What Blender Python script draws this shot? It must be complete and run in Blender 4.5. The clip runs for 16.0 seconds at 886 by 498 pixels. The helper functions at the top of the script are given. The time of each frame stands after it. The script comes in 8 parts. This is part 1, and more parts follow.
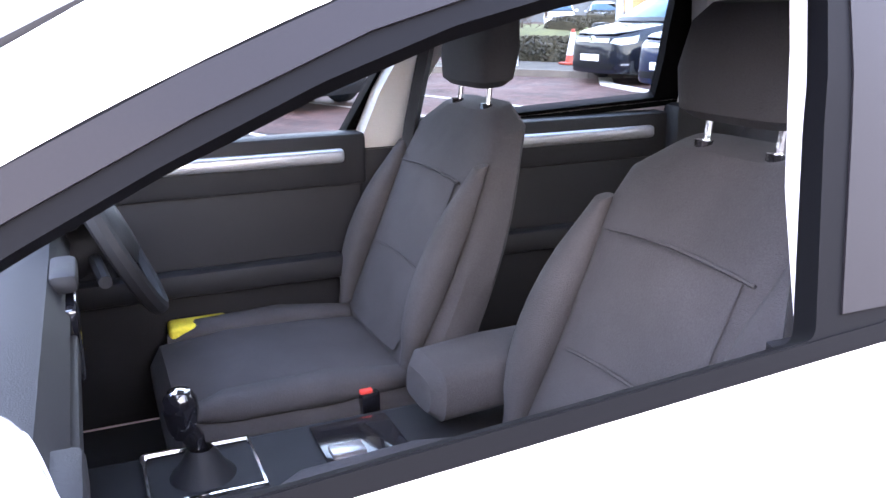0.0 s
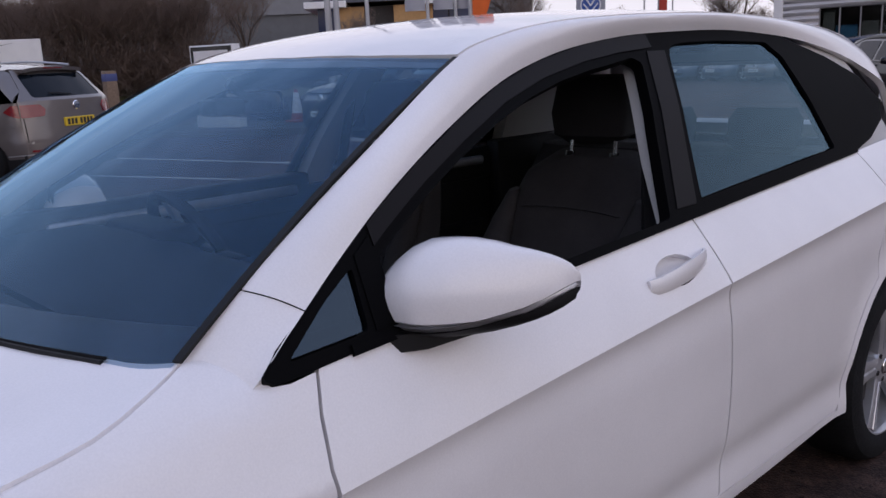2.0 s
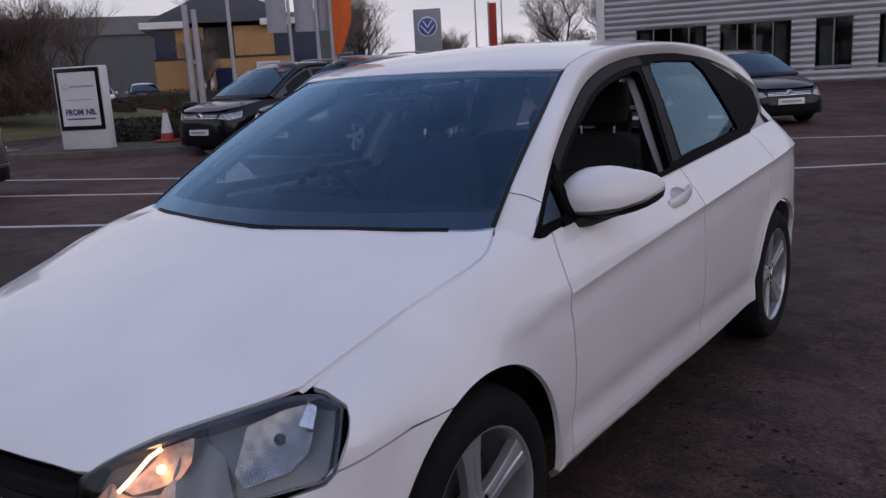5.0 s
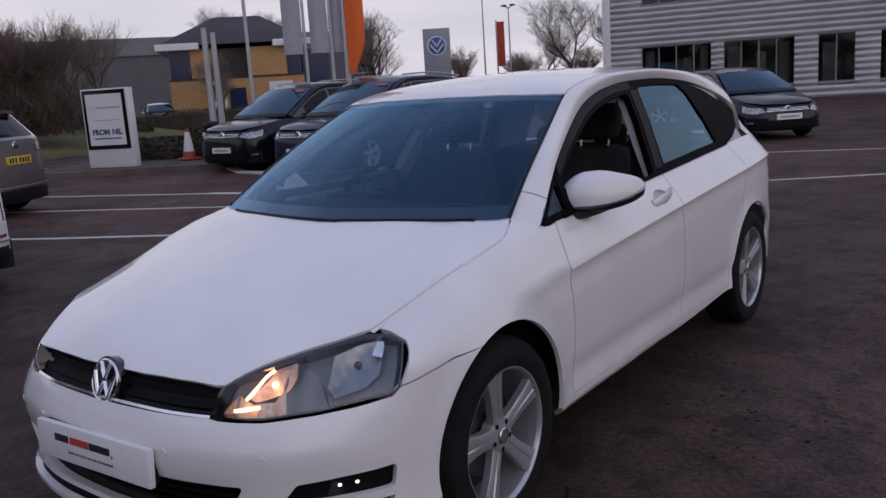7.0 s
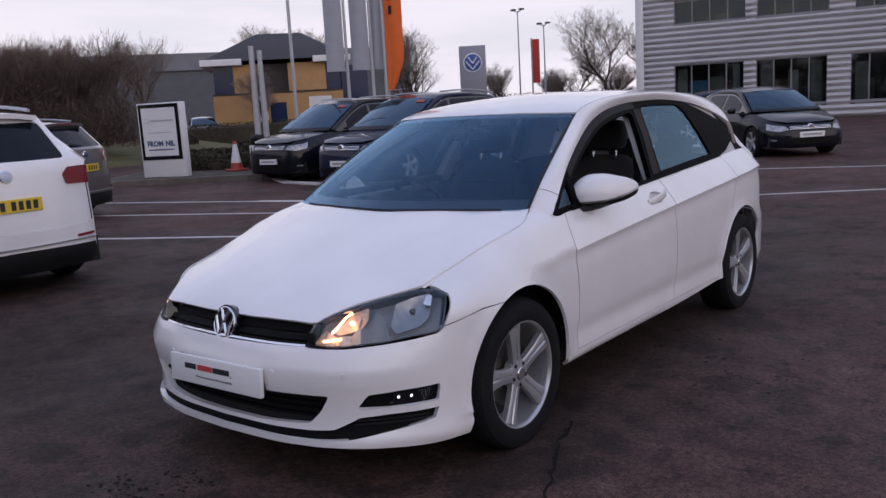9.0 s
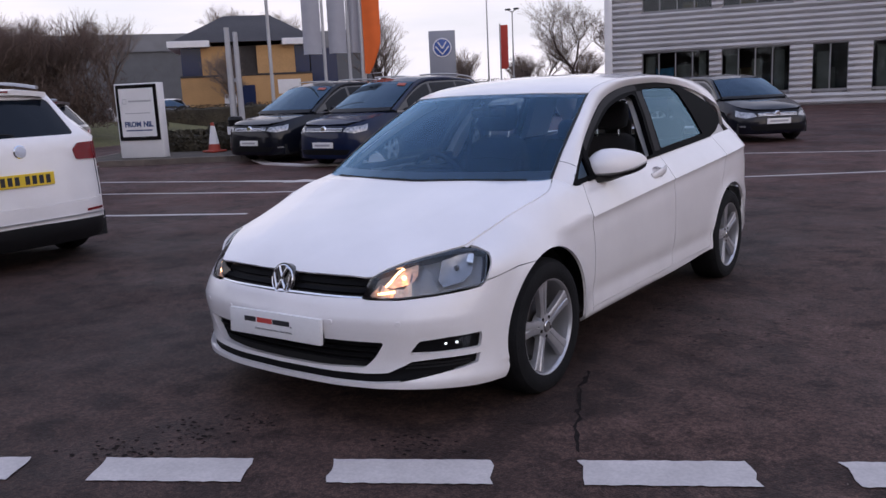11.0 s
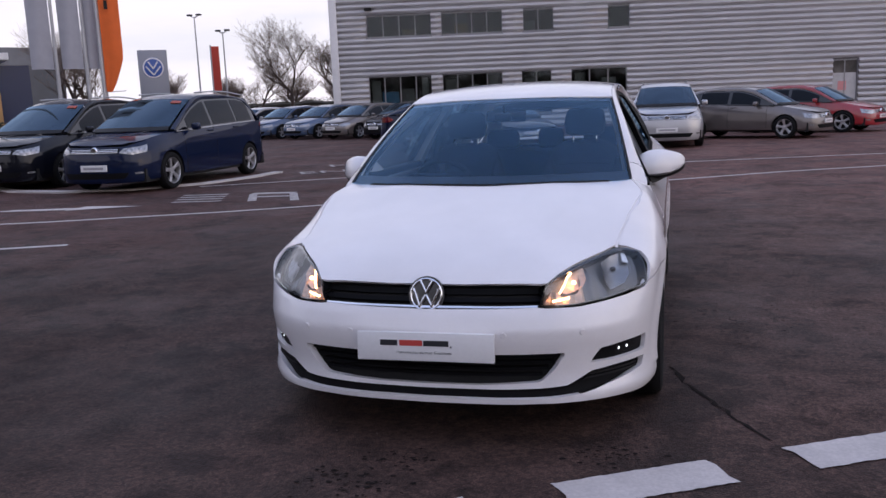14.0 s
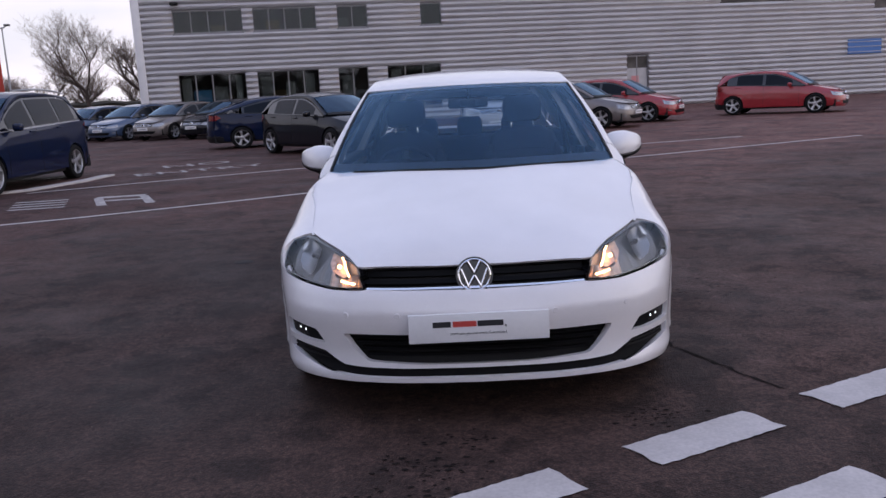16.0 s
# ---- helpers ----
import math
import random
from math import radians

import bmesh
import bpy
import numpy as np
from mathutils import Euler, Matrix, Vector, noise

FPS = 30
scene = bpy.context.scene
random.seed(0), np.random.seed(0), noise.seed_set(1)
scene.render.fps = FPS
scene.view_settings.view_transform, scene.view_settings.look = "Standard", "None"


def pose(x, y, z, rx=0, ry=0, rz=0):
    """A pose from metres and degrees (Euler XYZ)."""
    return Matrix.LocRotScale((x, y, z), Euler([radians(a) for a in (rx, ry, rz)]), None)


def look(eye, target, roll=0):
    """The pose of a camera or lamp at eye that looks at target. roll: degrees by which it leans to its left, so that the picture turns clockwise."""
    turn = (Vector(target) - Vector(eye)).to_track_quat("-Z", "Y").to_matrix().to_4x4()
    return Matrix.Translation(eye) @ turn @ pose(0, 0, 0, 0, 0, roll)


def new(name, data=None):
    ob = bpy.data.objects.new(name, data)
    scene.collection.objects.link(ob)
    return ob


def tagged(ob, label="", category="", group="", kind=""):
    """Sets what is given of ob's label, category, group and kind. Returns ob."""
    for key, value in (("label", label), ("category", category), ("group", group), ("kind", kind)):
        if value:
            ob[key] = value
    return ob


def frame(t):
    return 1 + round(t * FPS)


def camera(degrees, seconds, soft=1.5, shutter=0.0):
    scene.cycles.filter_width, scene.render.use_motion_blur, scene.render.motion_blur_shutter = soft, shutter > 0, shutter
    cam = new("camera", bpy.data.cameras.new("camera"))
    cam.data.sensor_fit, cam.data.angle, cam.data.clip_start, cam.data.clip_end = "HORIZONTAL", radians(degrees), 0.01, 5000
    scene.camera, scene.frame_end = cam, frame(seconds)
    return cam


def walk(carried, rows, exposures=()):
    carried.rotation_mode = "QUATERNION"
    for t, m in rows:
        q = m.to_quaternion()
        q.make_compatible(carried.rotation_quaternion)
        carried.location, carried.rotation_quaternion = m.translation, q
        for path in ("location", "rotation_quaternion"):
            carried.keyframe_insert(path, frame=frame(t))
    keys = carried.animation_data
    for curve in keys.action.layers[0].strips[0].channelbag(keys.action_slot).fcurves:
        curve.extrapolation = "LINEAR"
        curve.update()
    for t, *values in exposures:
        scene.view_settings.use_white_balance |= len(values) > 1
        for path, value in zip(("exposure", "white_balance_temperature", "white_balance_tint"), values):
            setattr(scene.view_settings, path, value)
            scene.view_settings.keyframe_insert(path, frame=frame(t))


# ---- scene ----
cam = camera(55.6, 16.0, soft=1.5)
PATH = [
    (0, (1.318, 0.874, 1.265), (-0.453, 1.625, 0.72), -0.7),
    (0.5, (1.45, 0.608, 1.315), (-0.19, 1.604, 0.753), -1.5),
    (1, (1.63, 0.372, 1.315), (0.025, 1.446, 0.792), -3.1),
    (1.5, (1.743, 0.138, 1.341), (0.185, 1.287, 0.839), -2.4),
    (2, (1.787, -0.148, 1.337), (0.354, 1.177, 0.899), -2.8),
    (2.5, (1.876, -0.357, 1.347), (0.527, 1.063, 0.943), -2.3),
    (3, (1.947, -0.589, 1.365), (0.65, 0.882, 0.971), -2.1),
    (3.5, (1.922, -0.816, 1.346), (0.672, 0.696, 0.957), -1.9),
    (4, (1.891, -1.081, 1.353), (0.688, 0.463, 0.943), -2.3),
    (6.5, (2.083, -1.982, 1.37), (0.963, -0.372, 0.969), -3.8),
    (7, (2.235, -2.112, 1.395), (1.066, -0.53, 1.022), -3.7),
    (7.5, (2.368, -2.314, 1.381), (1.16, -0.754, 1.041), -3.6),
    (8, (2.488, -2.47, 1.4), (1.256, -0.929, 1.062), -3.5),
    (8.5, (2.644, -2.624, 1.408), (1.392, -1.095, 1.081), -3.6),
    (9, (2.731, -2.798, 1.411), (1.497, -1.257, 1.078), -3.3),
    (9.5, (2.779, -2.974, 1.39), (1.57, -1.413, 1.05), -3.3),
    (10, (2.842, -3.104, 1.396), (1.643, -1.541, 1.035), -3.2),
    (12.5, (1.968, -3.637, 1.381), (1.039, -1.898, 1.03), -1.1),
    (13, (1.598, -3.787, 1.366), (0.825, -1.971, 1.028), -0.6),
    (13.5, (1.266, -3.848, 1.348), (0.622, -1.982, 1.014), -1.1),
    (14, (0.936, -3.877, 1.352), (0.404, -1.978, 1.008), -2.3),
    (14.5, (0.613, -3.98, 1.342), (0.2, -2.05, 1.009), -2.0),
    (15, (0.346, -3.971, 1.335), (0.043, -2.02, 1.002), -2.9),
    (15.5, (0.137, -3.929, 1.339), (-0.066, -1.97, 0.98), -3.4),
    (16, (0.015, -4.029, 1.328), (-0.066, -2.063, 0.959), -3.0),
]
EXPOSURES = [(t, stops, 6850, 13.5) for t, stops in ((0.0, 4.35), (0.3, 3.55), (0.5, 2.85), (0.8, 1.65), (1.0, 1.0), (1.3, 0.6), (1.5, 0.4), (2.0, 0.05), (3.0, -0.19), (4.0, -0.31), (6.5, -0.36), (7.5, -0.20), (9.0, 0.0), (12.5, 0.23), (16.0, 0.20))]
walk(cam, [(t, look(eye, target, roll)) for t, eye, target, roll in PATH], EXPOSURES)

# ---- light ----
SUN_AZ, SUN_EL = radians(112), radians(13)
world = bpy.data.worlds.new("sky")
scene.world = world
world.use_nodes = True
wt = world.node_tree
wt.nodes.clear()
w_out = wt.nodes.new("ShaderNodeOutputWorld")
w_bg = wt.nodes.new("ShaderNodeBackground")
w_sky = wt.nodes.new("ShaderNodeTexSky")
w_sky.sky_type = "NISHITA"
w_sky.sun_disc = False
w_sky.sun_elevation, w_sky.sun_rotation = SUN_EL, SUN_AZ
w_sky.dust_density, w_sky.ozone_density, w_sky.air_density = 2.0, 2.0, 1.2
w_tc = wt.nodes.new("ShaderNodeTexCoord")
w_map = wt.nodes.new("ShaderNodeMapping")
w_map.inputs["Scale"].default_value = (1.2, 1.2, 7.0)
w_noise = wt.nodes.new("ShaderNodeTexNoise")
w_noise.inputs["Scale"].default_value, w_noise.inputs["Detail"].default_value = 2.2, 6.0
w_ramp = wt.nodes.new("ShaderNodeValToRGB")
w_ramp.color_ramp.elements[0].position, w_ramp.color_ramp.elements[0].color = 0.36, (0, 0, 0, 1)
w_ramp.color_ramp.elements[1].position, w_ramp.color_ramp.elements[1].color = 0.62, (1, 1, 1, 1)
w_sep = wt.nodes.new("ShaderNodeSeparateXYZ")
w_el = wt.nodes.new("ShaderNodeMapRange")
w_el.inputs["From Min"].default_value, w_el.inputs["From Max"].default_value = 0.10, 0.5
w_el.inputs["To Min"].default_value, w_el.inputs["To Max"].default_value = 0.98, 0.90
w_cov = wt.nodes.new("ShaderNodeMath")
w_cov.operation = "MULTIPLY_ADD"
w_cov.inputs[1].default_value, w_cov.inputs[2].default_value = 0.22, -0.11
w_add = wt.nodes.new("ShaderNodeMath")
w_add.operation, w_add.use_clamp = "ADD", True
w_mix = wt.nodes.new("ShaderNodeMixRGB")
w_cloud = wt.nodes.new("ShaderNodeMixRGB")
w_cloud.inputs[1].default_value, w_cloud.inputs[2].default_value = (6.6, 6.8, 8.0, 1), (7.4, 7.3, 8.3, 1)
w_high = wt.nodes.new("ShaderNodeMixRGB")
w_high.inputs[2].default_value = (3.9, 4.9, 7.9, 1)
w_up = wt.nodes.new("ShaderNodeMapRange")
w_up.inputs["From Min"].default_value, w_up.inputs["From Max"].default_value = 0.12, 0.85
wt.links.new(w_tc.outputs["Generated"], w_map.inputs["Vector"])
wt.links.new(w_map.outputs["Vector"], w_noise.inputs["Vector"])
wt.links.new(w_noise.outputs["Fac"], w_ramp.inputs["Fac"])
wt.links.new(w_tc.outputs["Generated"], w_sep.inputs["Vector"])
wt.links.new(w_sep.outputs["Z"], w_el.inputs["Value"])
wt.links.new(w_ramp.outputs["Color"], w_cov.inputs[0])
wt.links.new(w_cov.outputs["Value"], w_add.inputs[0])
wt.links.new(w_el.outputs["Result"], w_add.inputs[1])
wt.links.new(w_ramp.outputs["Color"], w_cloud.inputs["Fac"])
wt.links.new(w_sky.outputs["Color"], w_mix.inputs[1])
wt.links.new(w_sep.outputs["Z"], w_up.inputs["Value"])
wt.links.new(w_up.outputs["Result"], w_high.inputs["Fac"])
wt.links.new(w_cloud.outputs["Color"], w_high.inputs[1])
wt.links.new(w_high.outputs["Color"], w_mix.inputs[2])
wt.links.new(w_add.outputs["Value"], w_mix.inputs["Fac"])
wt.links.new(w_mix.outputs["Color"], w_bg.inputs["Color"])
w_bg.inputs["Strength"].default_value = 0.12
wt.links.new(w_bg.outputs["Background"], w_out.inputs["Surface"])

sun = new("sun", bpy.data.lights.new("sun", "SUN"))
sun.data.energy, sun.data.angle, sun.data.color = 0.5, radians(75), (1.0, 0.88, 0.80)
sun.rotation_euler = Vector((-math.sin(SUN_AZ) * math.cos(SUN_EL), -math.cos(SUN_AZ) * math.cos(SUN_EL), -math.sin(SUN_EL))).to_track_quat("-Z", "Y").to_euler()

# ---- materials ----
def node_mat(name):
    m = bpy.data.materials.new(name)
    m.use_nodes = True
    nt = m.node_tree
    return m, nt, nt.nodes["Principled BSDF"]


def surface(name, colour, rough=0.5, metal=0.0, grain=0.0, grain_scale=60.0, blotch=0.0, blotch_scale=4.0, bump=0.0, coat=0.0, spec=0.5, vary=0.0):
    """A surface with a fine grain and a coarse blotch in its colour and a fine relief; vary: change of value from piece to piece."""
    m, nt, b = node_mat(name)
    b.inputs["Roughness"].default_value = rough
    b.inputs["Metallic"].default_value = metal
    b.inputs["Coat Weight"].default_value = coat
    b.inputs["Coat Roughness"].default_value = 0.04
    b.inputs["Specular IOR Level"].default_value = spec
    c = (*colour, 1)
    b.inputs["Base Color"].default_value = c
    if not (grain or blotch or bump or vary):
        return m
    tc = nt.nodes.new("ShaderNodeTexCoord")
    last = None

    def layer(scale, amount, last):
        n = nt.nodes.new("ShaderNodeTexNoise")
        n.inputs["Scale"].default_value, n.inputs["Detail"].default_value = scale, 5.0
        nt.links.new(tc.outputs["Object"], n.inputs["Vector"])
        r = nt.nodes.new("ShaderNodeMapRange")
        r.inputs["From Min"].default_value, r.inputs["From Max"].default_value = 0.3, 0.7
        r.inputs["To Min"].default_value, r.inputs["To Max"].default_value = 1 - amount, 1 + amount
        nt.links.new(n.outputs["Fac"], r.inputs["Value"])
        return n, multiply(nt, last, r.outputs["Result"], c)

    n1 = None
    if blotch:
        _, last = layer(blotch_scale, blotch, last)
    if grain or bump:
        n1, last = layer(grain_scale, grain, last)
    if vary:
        oi = nt.nodes.new("ShaderNodeObjectInfo")
        r = nt.nodes.new("ShaderNodeMapRange")
        r.inputs["To Min"].default_value, r.inputs["To Max"].default_value = 1 - vary, 1 + vary
        nt.links.new(oi.outputs["Random"], r.inputs["Value"])
        last = multiply(nt, last, r.outputs["Result"], c)
    nt.links.new(last, b.inputs["Base Color"])
    if bump:
        bp = nt.nodes.new("ShaderNodeBump")
        bp.inputs["Strength"].default_value, bp.inputs["Distance"].default_value = bump, 0.01
        nt.links.new(n1.outputs["Fac"], bp.inputs["Height"])
        nt.links.new(bp.outputs["Normal"], b.inputs["Normal"])
    return m


def multiply(nt, colour_out, value_out, start):
    mix = nt.nodes.new("ShaderNodeVectorMath")
    mix.operation = "SCALE"
    if colour_out is None:
        mix.inputs[0].default_value = start[:3]
    else:
        nt.links.new(colour_out, mix.inputs[0])
    nt.links.new(value_out, mix.inputs["Scale"])
    return mix.outputs["Vector"]


def pane_mat(name, tint, gloss=0.05, mirror=(0.9, 0.95, 1.0)):
    """Thin glass: clear with a tint, and a mirror that grows towards grazing angles."""
    m = bpy.data.materials.new(name)
    m.use_nodes = True
    nt = m.node_tree
    nt.nodes.clear()
    out = nt.nodes.new("ShaderNodeOutputMaterial")
    mix = nt.nodes.new("ShaderNodeMixShader")
    tr = nt.nodes.new("ShaderNodeBsdfTransparent")
    gl = nt.nodes.new("ShaderNodeBsdfGlossy")
    lw = nt.nodes.new("ShaderNodeLayerWeight")
    lw.inputs["Blend"].default_value = 0.5
    p5 = nt.nodes.new("ShaderNodeMath")
    p5.operation = "POWER"
    p5.inputs[1].default_value = 4.5
    k = nt.nodes.new("ShaderNodeMath")
    k.operation, k.use_clamp = "MULTIPLY_ADD", True
    k.inputs[1].default_value, k.inputs[2].default_value = 1 - gloss, gloss
    tr.inputs["Color"].default_value = (*tint, 1)
    gl.inputs["Roughness"].default_value = 0.01
    gl.inputs["Color"].default_value = (*mirror, 1)
    nt.links.new(lw.outputs["Facing"], p5.inputs[0])
    nt.links.new(p5.outputs["Value"], k.inputs[0])
    nt.links.new(k.outputs["Value"], mix.inputs["Fac"])
    nt.links.new(tr.outputs["BSDF"], mix.inputs[1])
    nt.links.new(gl.outputs["BSDF"], mix.inputs[2])
    nt.links.new(mix.outputs["Shader"], out.inputs["Surface"])
    return m


def glow(name, colour, strength):
    m, nt, b = node_mat(name)
    b.inputs["Base Color"].default_value = (*colour, 1)
    b.inputs["Emission Color"].default_value = (*colour, 1)
    b.inputs["Emission Strength"].default_value = strength
    return m


def paint(name, colour, rough=0.3, metal=0.0, coat=1.0, spec=0.5):
    """Lacquered car paint with a faint road film."""
    return surface(name, colour, rough, metal, grain=0.03, grain_scale=300, blotch=0.05, blotch_scale=3.0, coat=coat, spec=spec * coat)


PAINT_WHITE = paint("white_paint", (0.82, 0.79, 0.79), 0.35)
PAINT_NAVY = paint("navy_paint", (0.004, 0.010, 0.036), 0.4, 0.0, 0.7, 0.08)
PAINT_BLACK = paint("black_paint", (0.004, 0.005, 0.010), 0.4, 0.0, 0.7, 0.08)
PAINT_GREY = paint("bronze_grey_paint", (0.16, 0.14, 0.135), 0.35, 0.5)
PAINT_BLUE = paint("steel_blue_paint", (0.05, 0.085, 0.16), 0.35, 0.4)
PAINT_SILVER = paint("silver_paint", (0.42, 0.42, 0.44), 0.35, 0.6)
PAINT_RED = paint("red_paint", (0.30, 0.012, 0.02), 0.3)
BLACK_TRIM = surface("black_plastic", (0.009, 0.009, 0.010), 0.5, grain=0.1, grain_scale=400, blotch=0.1, bump=0.05, spec=0.25)
SATIN_BLACK = surface("satin_black", (0.006, 0.005, 0.006), 0.5, grain=0.08, grain_scale=300, blotch=0.1, spec=0.14)
WINDOW_TRIM = surface("window_trim", (0.002, 0.002, 0.0025), 0.6, grain=0.1, grain_scale=300, blotch=0.1, spec=0.05)
GLOSS_BLACK = surface("gloss_black", (0.006, 0.006, 0.008), 0.12, coat=0.6)
CAVITY = surface("dark_cavity", (0.008, 0.008, 0.009), 0.8, grain=0.2, grain_scale=40)
RUBBER = surface("tyre_rubber", (0.008, 0.008, 0.009), 0.8, spec=0.2, grain=0.25, grain_scale=120, blotch=0.25, blotch_scale=9, bump=0.25)
ALLOY = surface("alloy", (0.52, 0.52, 0.54), 0.30, 0.65, grain=0.05, grain_scale=200, blotch=0.08, blotch_scale=12)
CHROME = surface("chrome", (0.85, 0.85, 0.87), 0.08, 1.0, grain=0.03, grain_scale=90)
REFLECTOR = surface("reflector", (0.82, 0.81, 0.80), 0.22, 0.9, grain=0.12, grain_scale=130)
# reflector darkened in its colour, so a separate bright piece reads as its highlight
DIM_REFLECTOR = surface("main_beam_reflector", (0.27, 0.265, 0.27), 0.26, 0.9, grain=0.35, grain_scale=45)
# the tint puts the side light's amber glow into the reflector colour
WARM_REFLECTOR = surface("glow_tinted_reflector", (0.66, 0.50, 0.41), 0.35, 0.4, grain=0.3, grain_scale=60)
DISC = surface("brake_disc", (0.10, 0.095, 0.095), 0.5, 0.7, grain=0.2, grain_scale=80)
# blue mirror colours put the reflected blue of the sky into the glass
SCREEN_GLASS = pane_mat("screen_glass", (0.64, 0.71, 0.76), 0.075, (0.37, 0.67, 1.0))
SIDE_GLASS = pane_mat("side_glass", (0.46, 0.54, 0.56), 0.07, (0.5, 0.80, 1.0))
REAR_GLASS = pane_mat("rear_glass", (0.80, 0.86, 0.88), 0.05, (0.7, 0.87, 1.0))
TINT_GLASS = pane_mat("tinted_glass", (0.10, 0.11, 0.12), 0.09, (0.55, 0.78, 1.0))
LENS = pane_mat("lamp_lens", (0.93, 0.95, 0.96), 0.05)
GRILLE_BLACK = surface("grille_black", (0.005, 0.005, 0.006), 0.6, grain=0.1, spec=0.1)
LAMP_SHELL = surface("lamp_housing", (0.19, 0.185, 0.188), 0.34, 0.4, grain=0.05, grain_scale=120)
BULB = glow("warm_bulb", (1.0, 0.50, 0.24), 9.0)
BULB_COOL = glow("cool_led", (0.9, 0.95, 1.0), 2.0)
TAIL_RED = surface("tail_lamp_red", (0.20, 0.008, 0.012), 0.15, coat=1.0)
PLATE_WHITE = surface("white_plate", (0.78, 0.77, 0.77), 0.3, grain=0.02)
PLATE_YELLOW = surface("yellow_plate", (0.75, 0.52, 0.04), 0.35, grain=0.03)
INK = surface("dark_ink", (0.02, 0.02, 0.025), 0.5)
INK_RED = surface("red_ink", (0.55, 0.06, 0.05), 0.5)
CLOTH = surface("seat_cloth", (0.034, 0.031, 0.034), 0.9, grain=0.2, grain_scale=400, blotch=0.18, blotch_scale=9, bump=0.25)
HEADREST = surface("headrest_cloth", (0.022, 0.020, 0.022), 0.85, grain=0.2, grain_scale=400, blotch=0.15, blotch_scale=9, bump=0.2)
DASH = surface("dash_plastic", (0.011, 0.011, 0.013), 0.6, grain=0.15, grain_scale=500, bump=0.2, spec=0.25)
SILVER_TRIM = surface("satin_trim", (0.45, 0.45, 0.47), 0.35, 0.8, grain=0.05)
HEADLINER = surface("headliner", (0.42, 0.41, 0.41), 0.9, grain=0.08, grain_scale=300)
PILLAR_TRIM = surface("pillar_trim", (0.50, 0.49, 0.48), 0.7, grain=0.05, grain_scale=300)
YELLOW = surface("yellow_duster", (0.75, 0.62, 0.05), 0.8, grain=0.1, grain_scale=150, bump=0.2)
BUCKLE_RED = surface("buckle_red", (0.65, 0.05, 0.04), 0.4)

# ---- mesh tools ----
def smoothstep(a, b, x):
    t = min(1.0, max(0.0, (x - a) / (b - a)))
    return t * t * (3 - 2 * t)


def table(points):
    """A smooth monotone-ish function through (x, y) points, flat beyond its ends."""
    xs = [p[0] for p in points]
    ys = [p[1] for p in points]
    n = len(xs)
    sl = [(ys[i + 1] - ys[i]) / (xs[i + 1] - xs[i]) for i in range(n - 1)]
    ms = [sl[0]] + [0.0 if sl[i - 1] * sl[i] <= 0 else 2 * sl[i - 1] * sl[i] / (sl[i - 1] + sl[i]) for i in range(1, n - 1)] + [sl[-1]]

    def f(x):
        if x <= xs[0]:
            return ys[0]
        if x >= xs[-1]:
            return ys[-1]
        i = max(j for j in range(n - 1) if xs[j] <= x)
        h = xs[i + 1] - xs[i]
        t = (x - xs[i]) / h
        a, b = 2 * t ** 3 - 3 * t ** 2 + 1, t ** 3 - 2 * t ** 2 + t
        c, d = -2 * t ** 3 + 3 * t ** 2, t ** 3 - t ** 2
        return a * ys[i] + b * h * ms[i] + c * ys[i + 1] + d * h * ms[i + 1]

    return f


def spline(pts, n=8, closed=False):
    """Catmull-Rom through points of any dimension."""
    p = [Vector(q) for q in pts]
    m = len(p)
    out = []
    for i in range(m if closed else m - 1):
        if closed:
            a, b, c, d = p[(i - 1) % m], p[i], p[(i + 1) % m], p[(i + 2) % m]
        else:
            a, b, c, d = p[max(i - 1, 0)], p[i], p[i + 1], p[min(i + 2, m - 1)]
        for k in range(n):
            t = k / n
            out.append(0.5 * ((2 * b) + (c - a) * t + (2 * a - 5 * b + 4 * c - d) * t * t + (3 * b - a - 3 * c + d) * t ** 3))
    if not closed:
        out.append(p[-1])
    return out


def rounded(pts, r=0.015, n=4):
    """A closed outline with its corners rounded."""
    p = [Vector(q) for q in pts]
    out = []
    for i, b in enumerate(p):
        a, c = p[i - 1], p[(i + 1) % len(p)]
        k = min(r, (a - b).length * 0.45, (c - b).length * 0.45)
        s, e = b + (a - b).normalized() * k, b + (c - b).normalized() * k
        for j in range(n + 1):
            t = j / n
            out.append((1 - t) ** 2 * s + 2 * t * (1 - t) * b + t * t * e)
    return out


def link(name, bm, material, parent=None, label="", smooth=True, sharp=35):
    """Links a bmesh as one mesh object under a thing or a part."""
    bm.normal_update()
    for f in bm.faces:
        f.smooth = smooth
    if smooth:
        lim = radians(sharp)
        for e in bm.edges:
            if len(e.link_faces) == 2 and e.calc_face_angle(0) > lim:
                e.smooth = False
    me = bpy.data.meshes.new(name)
    bm.to_mesh(me)
    bm.free()
    me.materials.append(material)
    ob = new(name, me)
    if parent:
        ob.parent = parent
    if label:
        ob["label"] = label
    return ob


part = link


